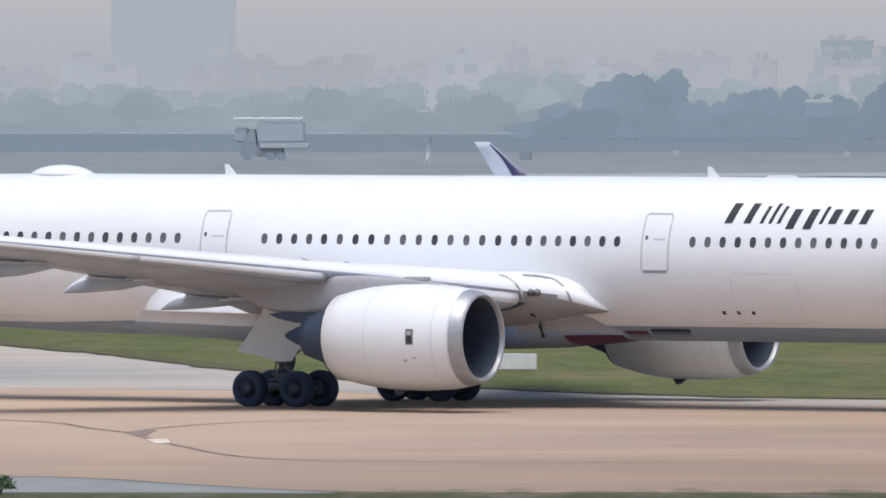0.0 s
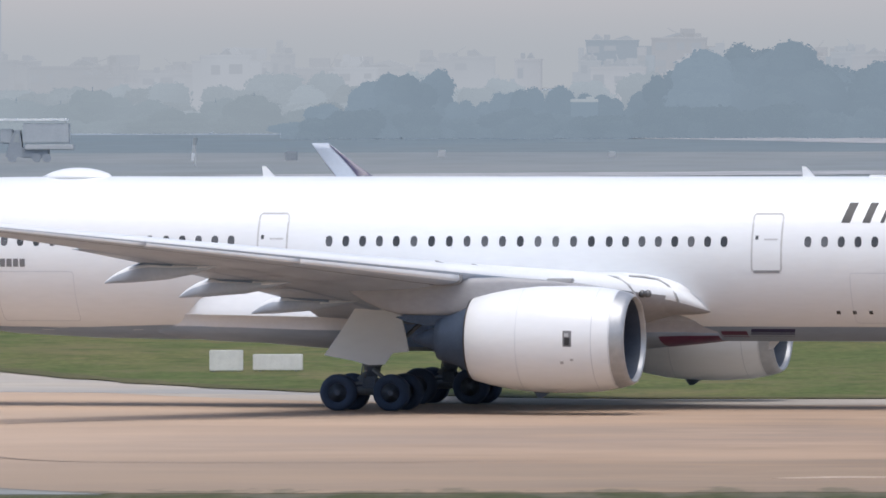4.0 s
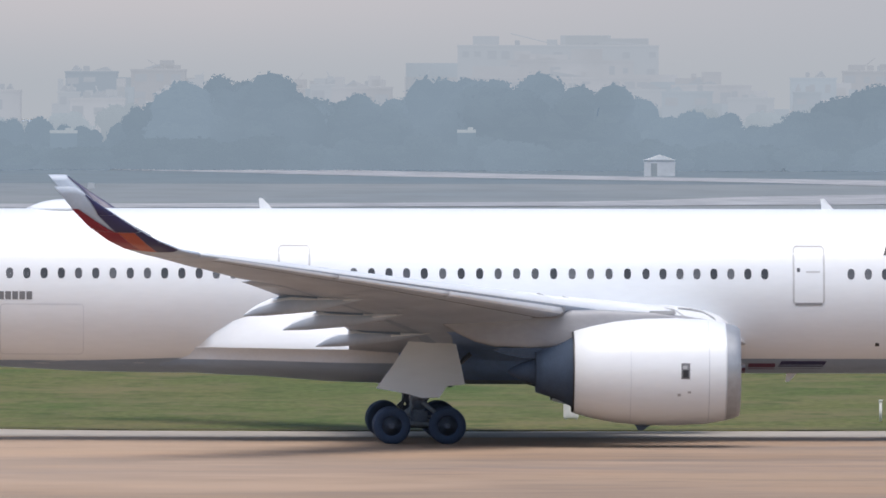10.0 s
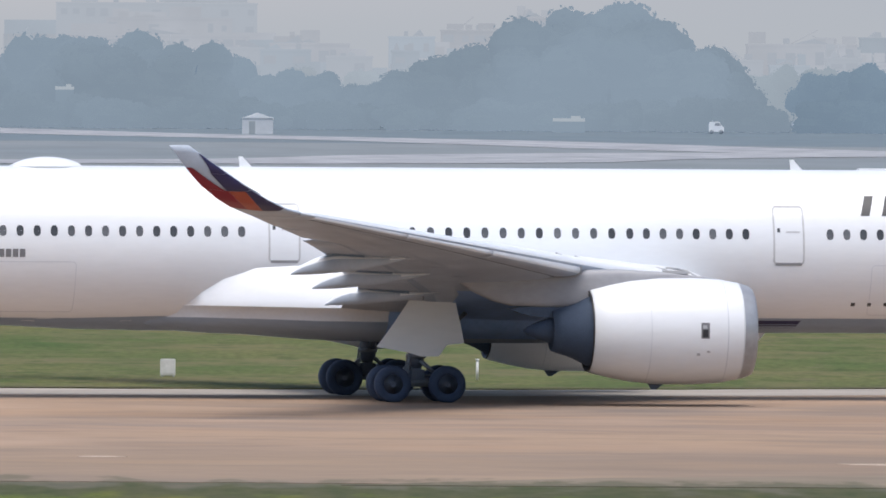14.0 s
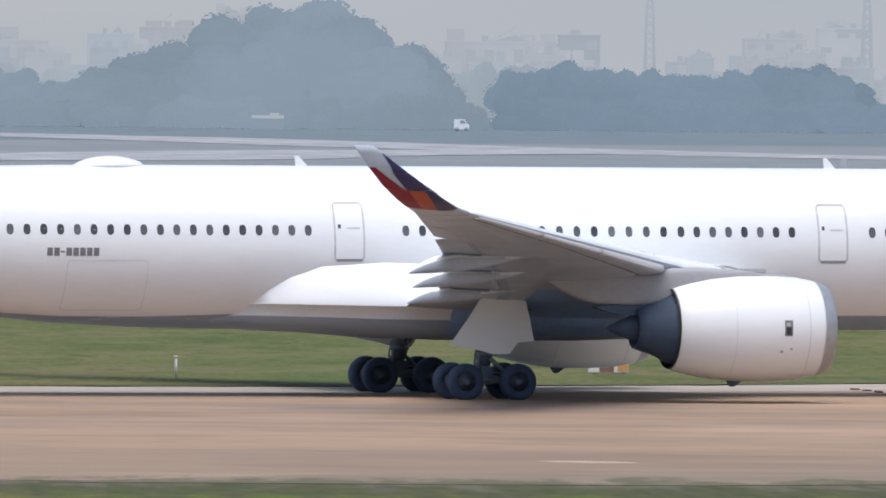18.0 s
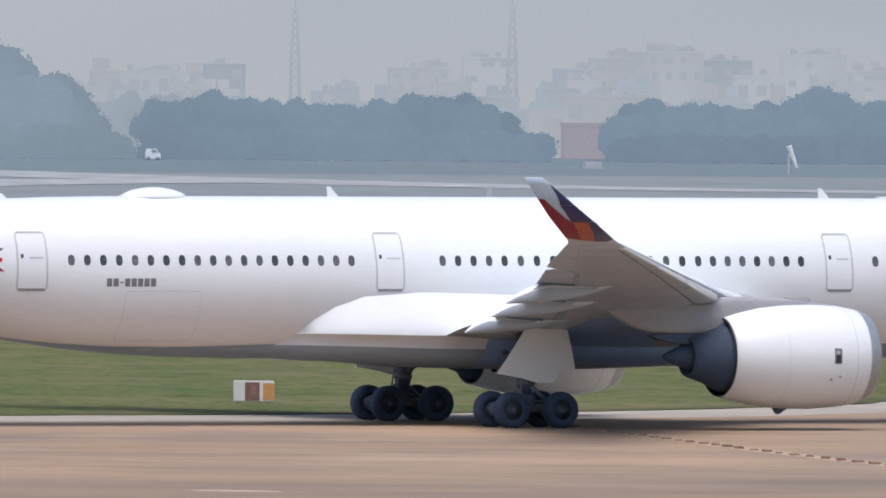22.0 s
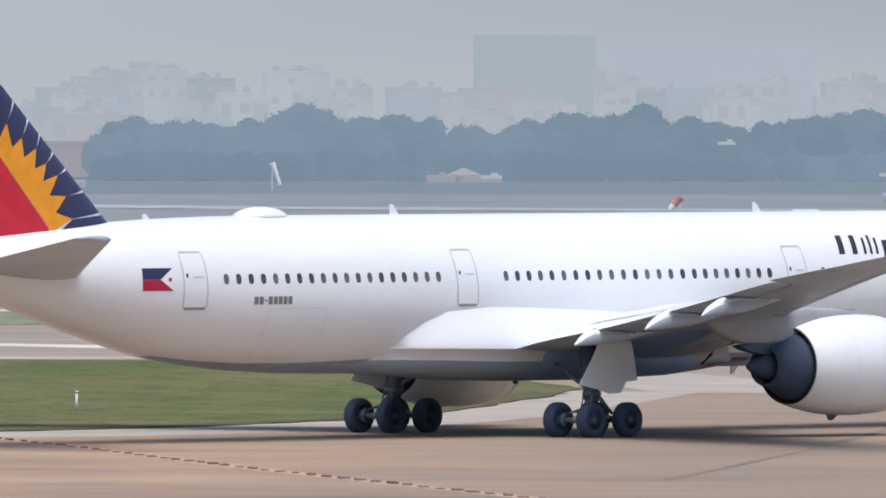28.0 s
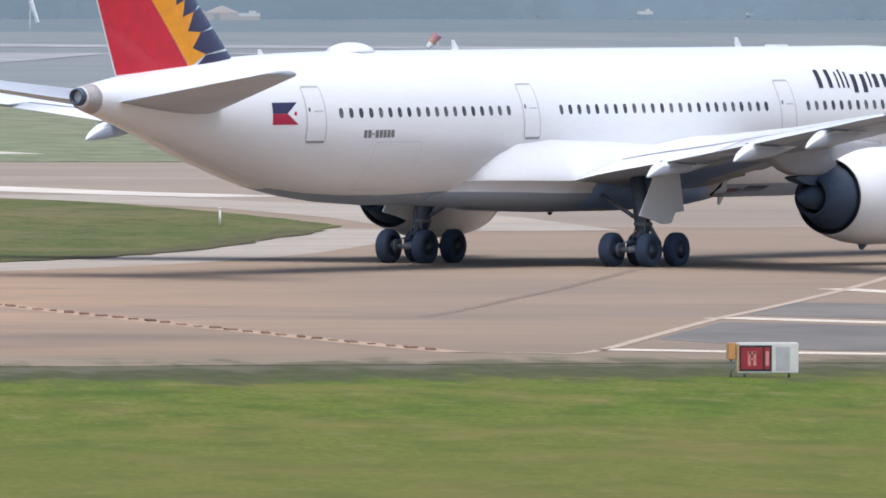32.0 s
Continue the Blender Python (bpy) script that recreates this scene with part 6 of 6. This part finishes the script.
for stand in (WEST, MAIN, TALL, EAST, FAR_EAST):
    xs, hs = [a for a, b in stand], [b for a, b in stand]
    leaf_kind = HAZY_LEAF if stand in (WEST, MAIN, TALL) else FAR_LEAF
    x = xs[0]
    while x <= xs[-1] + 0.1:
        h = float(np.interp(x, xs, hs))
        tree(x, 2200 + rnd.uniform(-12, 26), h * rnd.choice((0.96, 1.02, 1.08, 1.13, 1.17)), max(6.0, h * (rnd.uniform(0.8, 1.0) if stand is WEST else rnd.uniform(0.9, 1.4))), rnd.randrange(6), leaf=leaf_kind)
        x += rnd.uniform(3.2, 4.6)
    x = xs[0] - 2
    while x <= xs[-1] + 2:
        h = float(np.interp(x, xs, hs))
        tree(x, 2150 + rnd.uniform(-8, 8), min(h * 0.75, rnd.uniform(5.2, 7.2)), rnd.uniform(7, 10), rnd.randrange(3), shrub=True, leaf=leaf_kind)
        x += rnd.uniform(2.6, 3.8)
MIST_LEAF = material("misty_distant_foliage", (0.006, 0.008, 0.007), 0.95, second=(0.009, 0.011, 0.009), size=0.35, fine=1.5, fine_amount=0.10, per_object=0.10, haze_glow=(0.272, 0.318, 0.368))
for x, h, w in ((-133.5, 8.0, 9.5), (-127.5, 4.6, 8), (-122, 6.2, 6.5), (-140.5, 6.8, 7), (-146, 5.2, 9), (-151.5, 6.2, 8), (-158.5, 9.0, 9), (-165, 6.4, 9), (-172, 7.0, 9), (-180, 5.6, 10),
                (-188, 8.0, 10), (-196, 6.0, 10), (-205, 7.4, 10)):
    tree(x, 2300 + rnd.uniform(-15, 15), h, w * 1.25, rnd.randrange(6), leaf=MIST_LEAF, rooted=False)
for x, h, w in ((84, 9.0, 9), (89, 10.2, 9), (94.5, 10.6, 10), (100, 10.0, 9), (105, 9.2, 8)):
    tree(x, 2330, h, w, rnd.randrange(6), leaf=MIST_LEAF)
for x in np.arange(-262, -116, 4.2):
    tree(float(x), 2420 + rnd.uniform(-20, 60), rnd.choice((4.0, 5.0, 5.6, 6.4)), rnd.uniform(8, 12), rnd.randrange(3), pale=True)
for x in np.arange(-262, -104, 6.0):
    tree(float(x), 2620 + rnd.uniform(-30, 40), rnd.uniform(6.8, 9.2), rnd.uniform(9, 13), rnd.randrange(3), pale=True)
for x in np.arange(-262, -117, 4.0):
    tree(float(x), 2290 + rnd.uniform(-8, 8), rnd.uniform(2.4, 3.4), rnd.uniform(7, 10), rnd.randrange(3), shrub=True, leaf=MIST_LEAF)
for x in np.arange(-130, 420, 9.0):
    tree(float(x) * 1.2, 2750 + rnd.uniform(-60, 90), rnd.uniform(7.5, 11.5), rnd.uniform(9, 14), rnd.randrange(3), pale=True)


def building(x, y, w, d, h, wall, label, floors=3, roof=None, top_rooms=0, seed=0, glass=None):
    """A block with storeys marked by window bands, a parapet and small rooms on its roof."""
    rng = random.Random(seed)
    b = thing("building", label, "building", "far city", pose(x, y, 0))
    part("wall", box(0, 0, h / 2, w, d, h, 0.0), wall, b)
    part("parapet", box(0, 0, h + 0.2, w + 0.3, d + 0.3, 0.4, 0.0), wall, b)
    for k in range(floors):
        z = h * (k + 0.55) / floors
        n = max(2, int(w / 3.2))
        for j in range(n):
            if rng.random() < 0.35:
                continue
            part("window", box(-w / 2 + w * (j + 0.5 + rng.uniform(-0.12, 0.12)) / n, -d / 2 - 0.03, z + rng.uniform(-0.15, 0.15), w / n * rng.uniform(0.35, 0.75), 0.06, h / floors * rng.uniform(0.28, 0.5), 0.0), glass or FAR_GLASS, b)
    # lower wings, lean-to roofs and clutter that break the outline
    if floors:
        for k in range(rng.randrange(1, 4)):
            ww, hh = w * rng.uniform(0.25, 0.6), h * rng.uniform(0.6, 0.97)
            part("annexe", box(rng.choice((-1, 1)) * (w * 0.5 + ww * rng.uniform(-0.2, 0.3)), -d * 0.1, hh / 2, ww, d * 0.7, hh, 0.0), wall if glass else rng.choice((wall, FAR_WALL, FAR_WALL_DARK)), b)
        for k in range(rng.randrange(1, 3)):
            ww, rise, x0 = w * rng.uniform(0.2, 0.45), rng.uniform(0.5, 1.5), w * rng.uniform(-0.45, 0.1)
            part("pitched_roof", plate_xz([(x0, h + 0.5), (x0 + ww, h + 0.5), (x0 + ww * rng.uniform(0.3, 0.8), h + 0.5 + rise)], -d / 2, d / 2), rng.choice((wall, glass or FAR_GLASS)), b)
        part("water_tank", box(w * rng.uniform(-0.4, 0.4), 0, h + 1.0, rng.uniform(0.8, 1.6), 1.2, 1.1, 0.1), glass or FAR_GLASS, b)
    for k in range(top_rooms + (2 if top_rooms else 0)):
        rh = rng.uniform(0.8, 2.6)
        part("roof_room", box(rng.uniform(-0.42, 0.42) * w, 0, h + 0.5 + rh / 2, rng.uniform(1.0, 0.28 * w), 3, rh, 0.05), wall, b)
    if top_rooms:
        part("roof_mast", tube([(w * rng.uniform(-0.3, 0.3), 0, h), (w * rng.uniform(-0.3, 0.3), 0, h + rng.uniform(2, 4))], 0.12, 5), wall, b)
    return b


building(-114.2, 3300, 11.2, 12, 14.1, material("grey_block_wall", (0.035, 0.037, 0.04), 0.9, size=0.12, fine_amount=0.04, haze_glow=(0.272, 0.313, 0.365)), "square grey block in the haze", 4, None, 0, 1)
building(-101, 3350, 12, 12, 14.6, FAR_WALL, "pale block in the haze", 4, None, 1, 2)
FAINT = material("faint_block_wall", (0.04, 0.042, 0.045), 0.9, second=(0.03, 0.032, 0.035), size=0.12, fine=0.8, fine_amount=0.04, haze_glow=(0.335, 0.365, 0.41))
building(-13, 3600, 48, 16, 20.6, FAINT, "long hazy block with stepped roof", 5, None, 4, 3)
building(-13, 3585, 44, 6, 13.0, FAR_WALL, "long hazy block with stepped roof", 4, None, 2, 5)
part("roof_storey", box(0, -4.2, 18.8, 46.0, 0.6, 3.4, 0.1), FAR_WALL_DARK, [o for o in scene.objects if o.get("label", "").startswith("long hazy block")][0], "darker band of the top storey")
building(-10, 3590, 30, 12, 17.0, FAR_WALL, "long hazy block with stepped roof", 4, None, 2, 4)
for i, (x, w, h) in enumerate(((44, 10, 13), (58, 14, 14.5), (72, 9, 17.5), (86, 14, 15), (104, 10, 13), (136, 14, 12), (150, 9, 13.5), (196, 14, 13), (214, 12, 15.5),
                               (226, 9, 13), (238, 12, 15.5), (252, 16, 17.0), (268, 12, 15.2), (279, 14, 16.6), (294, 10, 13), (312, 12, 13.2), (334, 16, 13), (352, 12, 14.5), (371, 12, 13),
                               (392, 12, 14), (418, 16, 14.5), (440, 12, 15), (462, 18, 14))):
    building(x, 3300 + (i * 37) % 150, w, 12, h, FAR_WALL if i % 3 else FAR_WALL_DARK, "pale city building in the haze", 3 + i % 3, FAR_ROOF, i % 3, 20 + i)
VEILED = material("wall_lost_in_haze", (0.04, 0.04, 0.04), 0.9, second=(0.03, 0.03, 0.03), size=0.12, fine_amount=0.03, per_object=0.03, haze_glow=(0.352, 0.378, 0.422))
VEILED_GLASS = material("window_lost_in_haze", (0.03, 0.03, 0.03), 0.9, size=0.3, fine_amount=0.03, haze_glow=(0.338, 0.366, 0.412))
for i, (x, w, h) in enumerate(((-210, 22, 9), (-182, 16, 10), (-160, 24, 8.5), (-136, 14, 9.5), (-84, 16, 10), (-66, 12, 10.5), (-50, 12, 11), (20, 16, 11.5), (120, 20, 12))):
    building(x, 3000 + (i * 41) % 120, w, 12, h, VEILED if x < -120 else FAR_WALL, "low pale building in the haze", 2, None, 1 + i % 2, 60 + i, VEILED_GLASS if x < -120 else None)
building(-318, 4000, 32, 20, 48.0, material("faint_west_tower_wall", (0.03, 0.03, 0.03), 0.9, size=0.1, fine_amount=0.02, haze_glow=(0.352, 0.384, 0.435)), "very faint tall tower in haze", 0, None, 0, 79)
building(399, 4000, 31, 20, 27.0, material("faint_glass_tower", (0.03, 0.035, 0.036), 0.9, size=0.1, fine_amount=0.02, haze_glow=(0.305, 0.357, 0.395)), "broad glass tower fading in haze", 0, None, 0, 80)
building(455, 4100, 60, 20, 26.5, material("faint_tower_wall", (0.06, 0.065, 0.07), 0.9, size=0.1, fine_amount=0.02, haze_glow=(0.322, 0.357, 0.407)), "faint tower in the haze", 0, None, 0, 81)
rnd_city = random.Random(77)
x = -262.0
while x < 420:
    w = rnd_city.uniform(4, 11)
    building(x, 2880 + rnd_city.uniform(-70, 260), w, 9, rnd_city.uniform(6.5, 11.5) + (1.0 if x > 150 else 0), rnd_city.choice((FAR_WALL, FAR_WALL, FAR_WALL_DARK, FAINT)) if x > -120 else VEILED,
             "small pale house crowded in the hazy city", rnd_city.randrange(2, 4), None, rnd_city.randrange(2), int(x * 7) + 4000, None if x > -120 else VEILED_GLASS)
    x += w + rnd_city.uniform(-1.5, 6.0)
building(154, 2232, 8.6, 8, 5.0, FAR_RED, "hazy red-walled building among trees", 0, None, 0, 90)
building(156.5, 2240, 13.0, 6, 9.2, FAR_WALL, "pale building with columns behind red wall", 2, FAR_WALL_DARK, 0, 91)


def lattice_tower(x, y, h, w, label):
    t = thing("lattice_tower", label, "tower", "radio towers", pose(x, y, 0))
    for sx in (-1, 1):
        for sy in (-1, 1):
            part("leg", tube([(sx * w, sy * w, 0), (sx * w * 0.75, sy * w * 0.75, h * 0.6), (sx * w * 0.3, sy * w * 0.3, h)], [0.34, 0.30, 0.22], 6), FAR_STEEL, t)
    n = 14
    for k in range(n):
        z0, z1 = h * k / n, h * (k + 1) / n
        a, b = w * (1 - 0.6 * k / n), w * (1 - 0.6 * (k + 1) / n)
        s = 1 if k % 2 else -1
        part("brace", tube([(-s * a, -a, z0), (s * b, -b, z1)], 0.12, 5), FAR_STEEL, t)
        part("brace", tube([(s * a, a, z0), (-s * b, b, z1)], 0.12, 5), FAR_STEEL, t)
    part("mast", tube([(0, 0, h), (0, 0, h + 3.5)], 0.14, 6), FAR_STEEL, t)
    return t


lattice_tower(177.1, 3600, 27.5, 1.2, "thin lattice radio mast in haze")
lattice_tower(210.1, 3300, 27.0, 1.1, "lattice radio tower in haze")
part("platform", box(-3.2, 0, 15.2, 7.5, 2.5, 0.8, 0.1), FAR_STEEL, [o for o in scene.objects if o.name.startswith("lattice_tower")][-1])


def small_house(x, y, w, d, h, rise, wall, roof, label, name="hut"):
    s = thing(name, label, "hut", "", pose(x, y, 0))
    part("wall", box(0, 0, h / 2, w, d, h, 0.02), wall, s)
    o = 0.1
    v = [(-w / 2 - o, -d / 2 - o, h), (w / 2 + o, -d / 2 - o, h), (w / 2 + o, d / 2 + o, h), (-w / 2 - o, d / 2 + o, h), (0, -d / 2 - o, h + rise), (0, d / 2 + o, h + rise)]
    part("roof", (v, [(0, 1, 4), (2, 3, 5), (1, 2, 5, 4), (3, 0, 4, 5), (0, 3, 2, 1)], False), roof, s)
    part("door", box(-w * 0.18, -d / 2 - 0.03, h * 0.42, w * 0.2, 0.06, h * 0.8, 0), FAR_DUSK, s)
    return s


def low_house(x, y, w, d, h, wall, roof, label):
    """A flat-roofed shed with a deep eaves board."""
    s = thing("low_house", label, "shed", "", pose(x, y, 0))
    part("wall", box(0, 0, h / 2, w, d, h, 0.02), wall, s)
    part("eaves_board", box(0, 0, h + 0.22, w + 0.1, d + 0.1, 0.44, 0.03), roof, s)
    part("roof_vent", box(w * 0.22, 0, h + 0.6, w * 0.3, 1.0, 0.36, 0.03), roof, s)
    return s


small_house(6.4, 2039, 4.2, 4, 2.2, 0.75, material("grey_white_plaster", (0.60, 0.62, 0.64), 0.7, size=0.5, fine_amount=0.03), material("weathered_white_sheet", (0.70, 0.72, 0.73), 0.7, size=0.5, fine_amount=0.03), "small white hut at the field's edge")
SHED_PINK = material("faded_pink_plaster", (0.06, 0.05, 0.048), 0.9, size=0.5, fine_amount=0.05, haze_glow=(0.245, 0.262, 0.30))
SHED_PALE = material("pale_plaster_in_haze", (0.08, 0.083, 0.085), 0.9, size=0.5, fine_amount=0.04, haze_glow=(0.30, 0.34, 0.38))
for x, y, w, h, wall_, roof_ in ((-21, 2166, 2.6, 5.4, HAZY_LEAF, SHED_PALE), (50.5, 2120, 4.4, 1.6, HAZY_LEAF, SHED_PALE), (197.0, 2112, 3.0, 0.7, SHED_PINK, SHED_PINK), (204.4, 2113, 3.2, 0.6, SHED_PINK, SHED_PALE),
                                 (244, 2166, 2.2, 5.2, FAR_LEAF, SHED_PALE), (262, 2122, 1.8, 0.9, FAR_LEAF, SHED_PALE), (-79, 2166, 3.8, 5.2, HAZY_LEAF, SHED_PALE)):
    low_house(x, y, w, 3, h, wall_, roof_, "low hazy shed with pale eaves among trees")

small_house(200.6, 2111, 4.4, 3, 1.15, 0.95, SHED_PINK, material("sunlit_pink_sheet_roof", (0.10, 0.085, 0.08), 0.9, size=0.5, fine_amount=0.05, haze_glow=(0.30, 0.30, 0.33)), "hazy pinkish house with gabled roof")


def windsock(x, y, h, length, mats, droop, label, mouth=0.42):
    t = thing("windsock", label, "windsock", "windsocks", pose(x, y, 0))
    part("pole", tube([(0, 0, 0), (0, 0, h)], [0.10, 0.06], 8), FAR_STEEL, t)
    n = len(mats)
    for k, m in enumerate(mats):
        a, b = k / n, (k + 1) / n
        p0 = (length * a * math.sin(droop), 0, h - length * a * math.cos(droop))
        p1 = (length * b * math.sin(droop), 0, h - length * b * math.cos(droop))
        part("sock_band", (*tube([p0, p1], [mouth * (1 - 0.48 * a), mouth * (1 - 0.48 * b)], 12), False), m, t)
    return t


FAR_ORANGE = material("distant_orange_cloth", (0.62, 0.33, 0.27), 0.8, size=1)
windsock(158.6, 1930, 3.7, 3.0, [FAR_WHITE, FAR_WHITE, FAR_WHITE], 0.35, "white drooping windsock on a thin pole")
windsock(136.9, 1250, 4.35, 1.35, [material("distant_red_cloth", (0.50, 0.26, 0.30), 0.8, size=1), FAR_ORANGE, FAR_WHITE], -0.65, "orange and white windsock on short pole")
windsock(-104.7, 1678, 3.2, 2.6, [FAR_DUSK, FAR_LIGHT, FAR_WHITE], -0.12, "pale drooping windsock on short pole", 0.27)
for x, y, w, h, m, lab in ((-97.7, 1745, 1.4, 1.1, FAR_DARK, "small dark equipment cabinet on field"), (-83, 1806, 0.9, 0.8, FAR_LIGHT, "small white equipment box on field"),
                           (-62.0, 1790, 0.8, 0.7, FAR_LIGHT, "small white equipment box on field"), 
                           (138.9, 2010, 2.4, 0.9, FAR_LIGHT, "white parked van far off"), (97, 1560, 0.7, 1.0, FAR_LIGHT, "small white equipment box on field")):
    c = thing("equipment_box", lab, "equipment", "", pose(x, y, 0))
    part("case", box(0, 0, h / 2 + 0.08, w, w * 0.7, h, 0.08), m, c)
    part("plinth", box(0, 0, 0.06, w * 1.1, w * 0.8, 0.12, 0.0), FAR_WALL, c)

# covered loader truck on the far field
truck = thing("service_truck", "grey covered service truck with white roof", "truck", "", pose(-127.4, 1741, 0))
# truck greys are paled towards the field in place of haze
TRUCK_GREY = material("hazed_grey_truck_paint", (0.42, 0.45, 0.475), 0.8, second=(0.37, 0.40, 0.43), size=0.6, fine_amount=0.05)
TRUCK_DARK = material("hazed_dark_truck_paint", (0.30, 0.33, 0.365), 0.9, second=(0.255, 0.285, 0.32), size=0.6, fine_amount=0.05)
part("canopy", box(0.0, 0, 4.9, 8.0, 2.6, 0.26, 0.05), FAR_WHITE, truck, "flat white roof")
part("body", box(1.5, 0, 3.35, 5.4, 2.4, 2.3, 0.1), TRUCK_GREY, truck)
part("deck", box(1.9, -0.1, 1.75, 5.6, 2.5, 0.6, 0.08), FAR_LIGHT, truck, "pale loading deck")
part("cab", plate_xz([(-3.2, 0.6), (-2.7, 2.4), (-2.1, 3.7), (-1.5, 3.7), (-1.3, 2.0), (-1.2, 0.6)], -1.2, 1.2), TRUCK_DARK, truck)
part("tool_box", box(-3.1, 0.2, 3.0, 1.5, 2.0, 1.7, 0.15), TRUCK_GREY, truck)
part("cab_window", plate_xz([(-2.3, 2.3), (-2.0, 3.3), (-1.65, 3.3), (-1.55, 2.3)], -1.23, -1.2), FAR_DUSK, truck)
part("chassis", box(0.2, 0, 1.15, 3.2, 2.0, 1.3, 0.1), TRUCK_DARK, truck)
for px in (3.8,):
    part("canopy_post", tube([(px, -1.1, 1.4), (px, -1.1, 4.8)], 0.06, 6), TRUCK_GREY, truck)
for px in (-2.4, 0.4, 1.6):
    part("wheel", (*tube([(0, -0.15, 0), (0, 0.15, 0)], 0.5, 18), False), TRUCK_DARK, truck, "", pose(px, -1.1, 0.5))

# white van crossing far behind
van = thing("van", "small white van driving far across the field", "van", "", pose(70, 2120, 0))
part("body", plate_xz([(-1.0, 0.3), (-1.05, 1.2), (-0.9, 1.7), (0.45, 1.7), (0.8, 1.15), (1.1, 1.0), (1.1, 0.3)], -0.75, 0.75), FAR_WHITE, van)
part("window", plate_xz([(-0.2, 1.15), (-0.15, 1.55), (0.4, 1.55), (0.65, 1.15)], -0.77, -0.75), FAR_DARK, van)
for px in (-0.65, 0.7):
    part("wheel", lathe_x([(-0.1, 0.02), (-0.1, 0.3), (0.1, 0.3), (0.1, 0.02)], 0, 0, 14), FAR_DARK, van, "", pose(px, -0.68, 0.3, 0, 0, 90))


def motions():
    rows = [
    (0, -37.91, 564.08, -26.58), (0.5, -36.62, 563.47, -24.81), (1, -35.35, 562.82, -23.08), (1.5, -33.96, 562.30, -21.29), (2, -32.56, 561.81, -19.63),
    (2.5, -31.18, 561.32, -18.02), (3, -29.80, 560.82, -16.44), (3.5, -28.37, 560.37, -14.95), (5.5, -22.18, 559.04, -9.35), (6, -20.63, 558.78, -7.97),
    (6.5, -19.05, 558.57, -6.59), (7, -17.45, 558.39, -5.25), (7.5, -15.81, 558.26, -3.87), (8, -14.16, 558.16, -2.54), (8.5, -12.49, 558.09, -1.28),
    (9, -10.77, 558.06, -0.02), (9.5, -9.05, 558.07, 1.19), (10, -7.30, 558.11, 2.35), (10.5, -5.49, 558.18, 3.36), (11, -3.69, 558.30, 4.27),
    (11.5, -1.86, 558.46, 5.16), (12, -0.00, 558.63, 6.01), (12.5, 1.85, 558.83, 6.80), (13, 3.61, 559.06, 7.64), (13.5, 5.21, 559.38, 8.36),
    (15.5, 11.63, 560.70, 11.65), (16, 13.25, 561.09, 12.45), (16.5, 14.88, 561.50, 13.29), (17, 16.53, 561.94, 14.04), (17.5, 18.23, 562.41, 14.76),
    (18, 19.98, 562.88, 15.59), (18.5, 21.73, 563.40, 16.49), (19, 23.50, 563.95, 17.38), (19.5, 25.27, 564.55, 18.28), (20, 27.09, 565.15, 19.13),
    (20.5, 28.90, 565.79, 20.00), (21, 30.72, 566.49, 20.88), (21.5, 32.55, 567.22, 21.79), (22, 34.41, 567.96, 22.77), (22.5, 36.26, 568.77, 23.89),
    (23, 38.15, 569.59, 25.08), (23.5, 40.05, 570.46, 26.33), (24, 41.92, 571.39, 27.72), (24.5, 43.76, 572.39, 29.12), (25, 45.58, 573.47, 30.67),
    (25.5, 47.41, 574.60, 32.35), (27.5, 54.63, 579.62, 39.49), (28, 56.33, 581.05, 41.40), (28.5, 58.00, 582.56, 43.30), (29, 59.68, 584.11, 45.17),
    (29.5, 61.31, 585.72, 46.79), (30, 62.86, 587.42, 47.97), (30.5, 64.41, 589.13, 48.72), (31, 65.95, 590.85, 49.32), (31.5, 67.45, 592.59, 49.84),
    (32, 68.88, 594.38, 50.25)]
    walk(airliner, [(t, pose(x, y, 0, 0, 0, a)) for t, x, y, a in rows])
    walk(van, [(t, pose(48.4 + 1.632 * t, 2120, 0)) for t in (0, 8, 16, 24, 32)])
    # wheels roll with the way covered
    ts = np.array([r[0] for r in rows])
    px, py = np.array([r[1] for r in rows]), np.array([r[2] for r in rows])
    run = np.concatenate([[0], np.cumsum(np.hypot(np.diff(px), np.diff(py)))])
    for w, x, y in wheels:
        walk(w, [(t, pose(x, y, 0.683, 0, math.degrees(float(np.interp(t, ts, run)) / 0.683) % 360, 0)) for t in np.arange(0, 32.01, 0.25)])


motions()
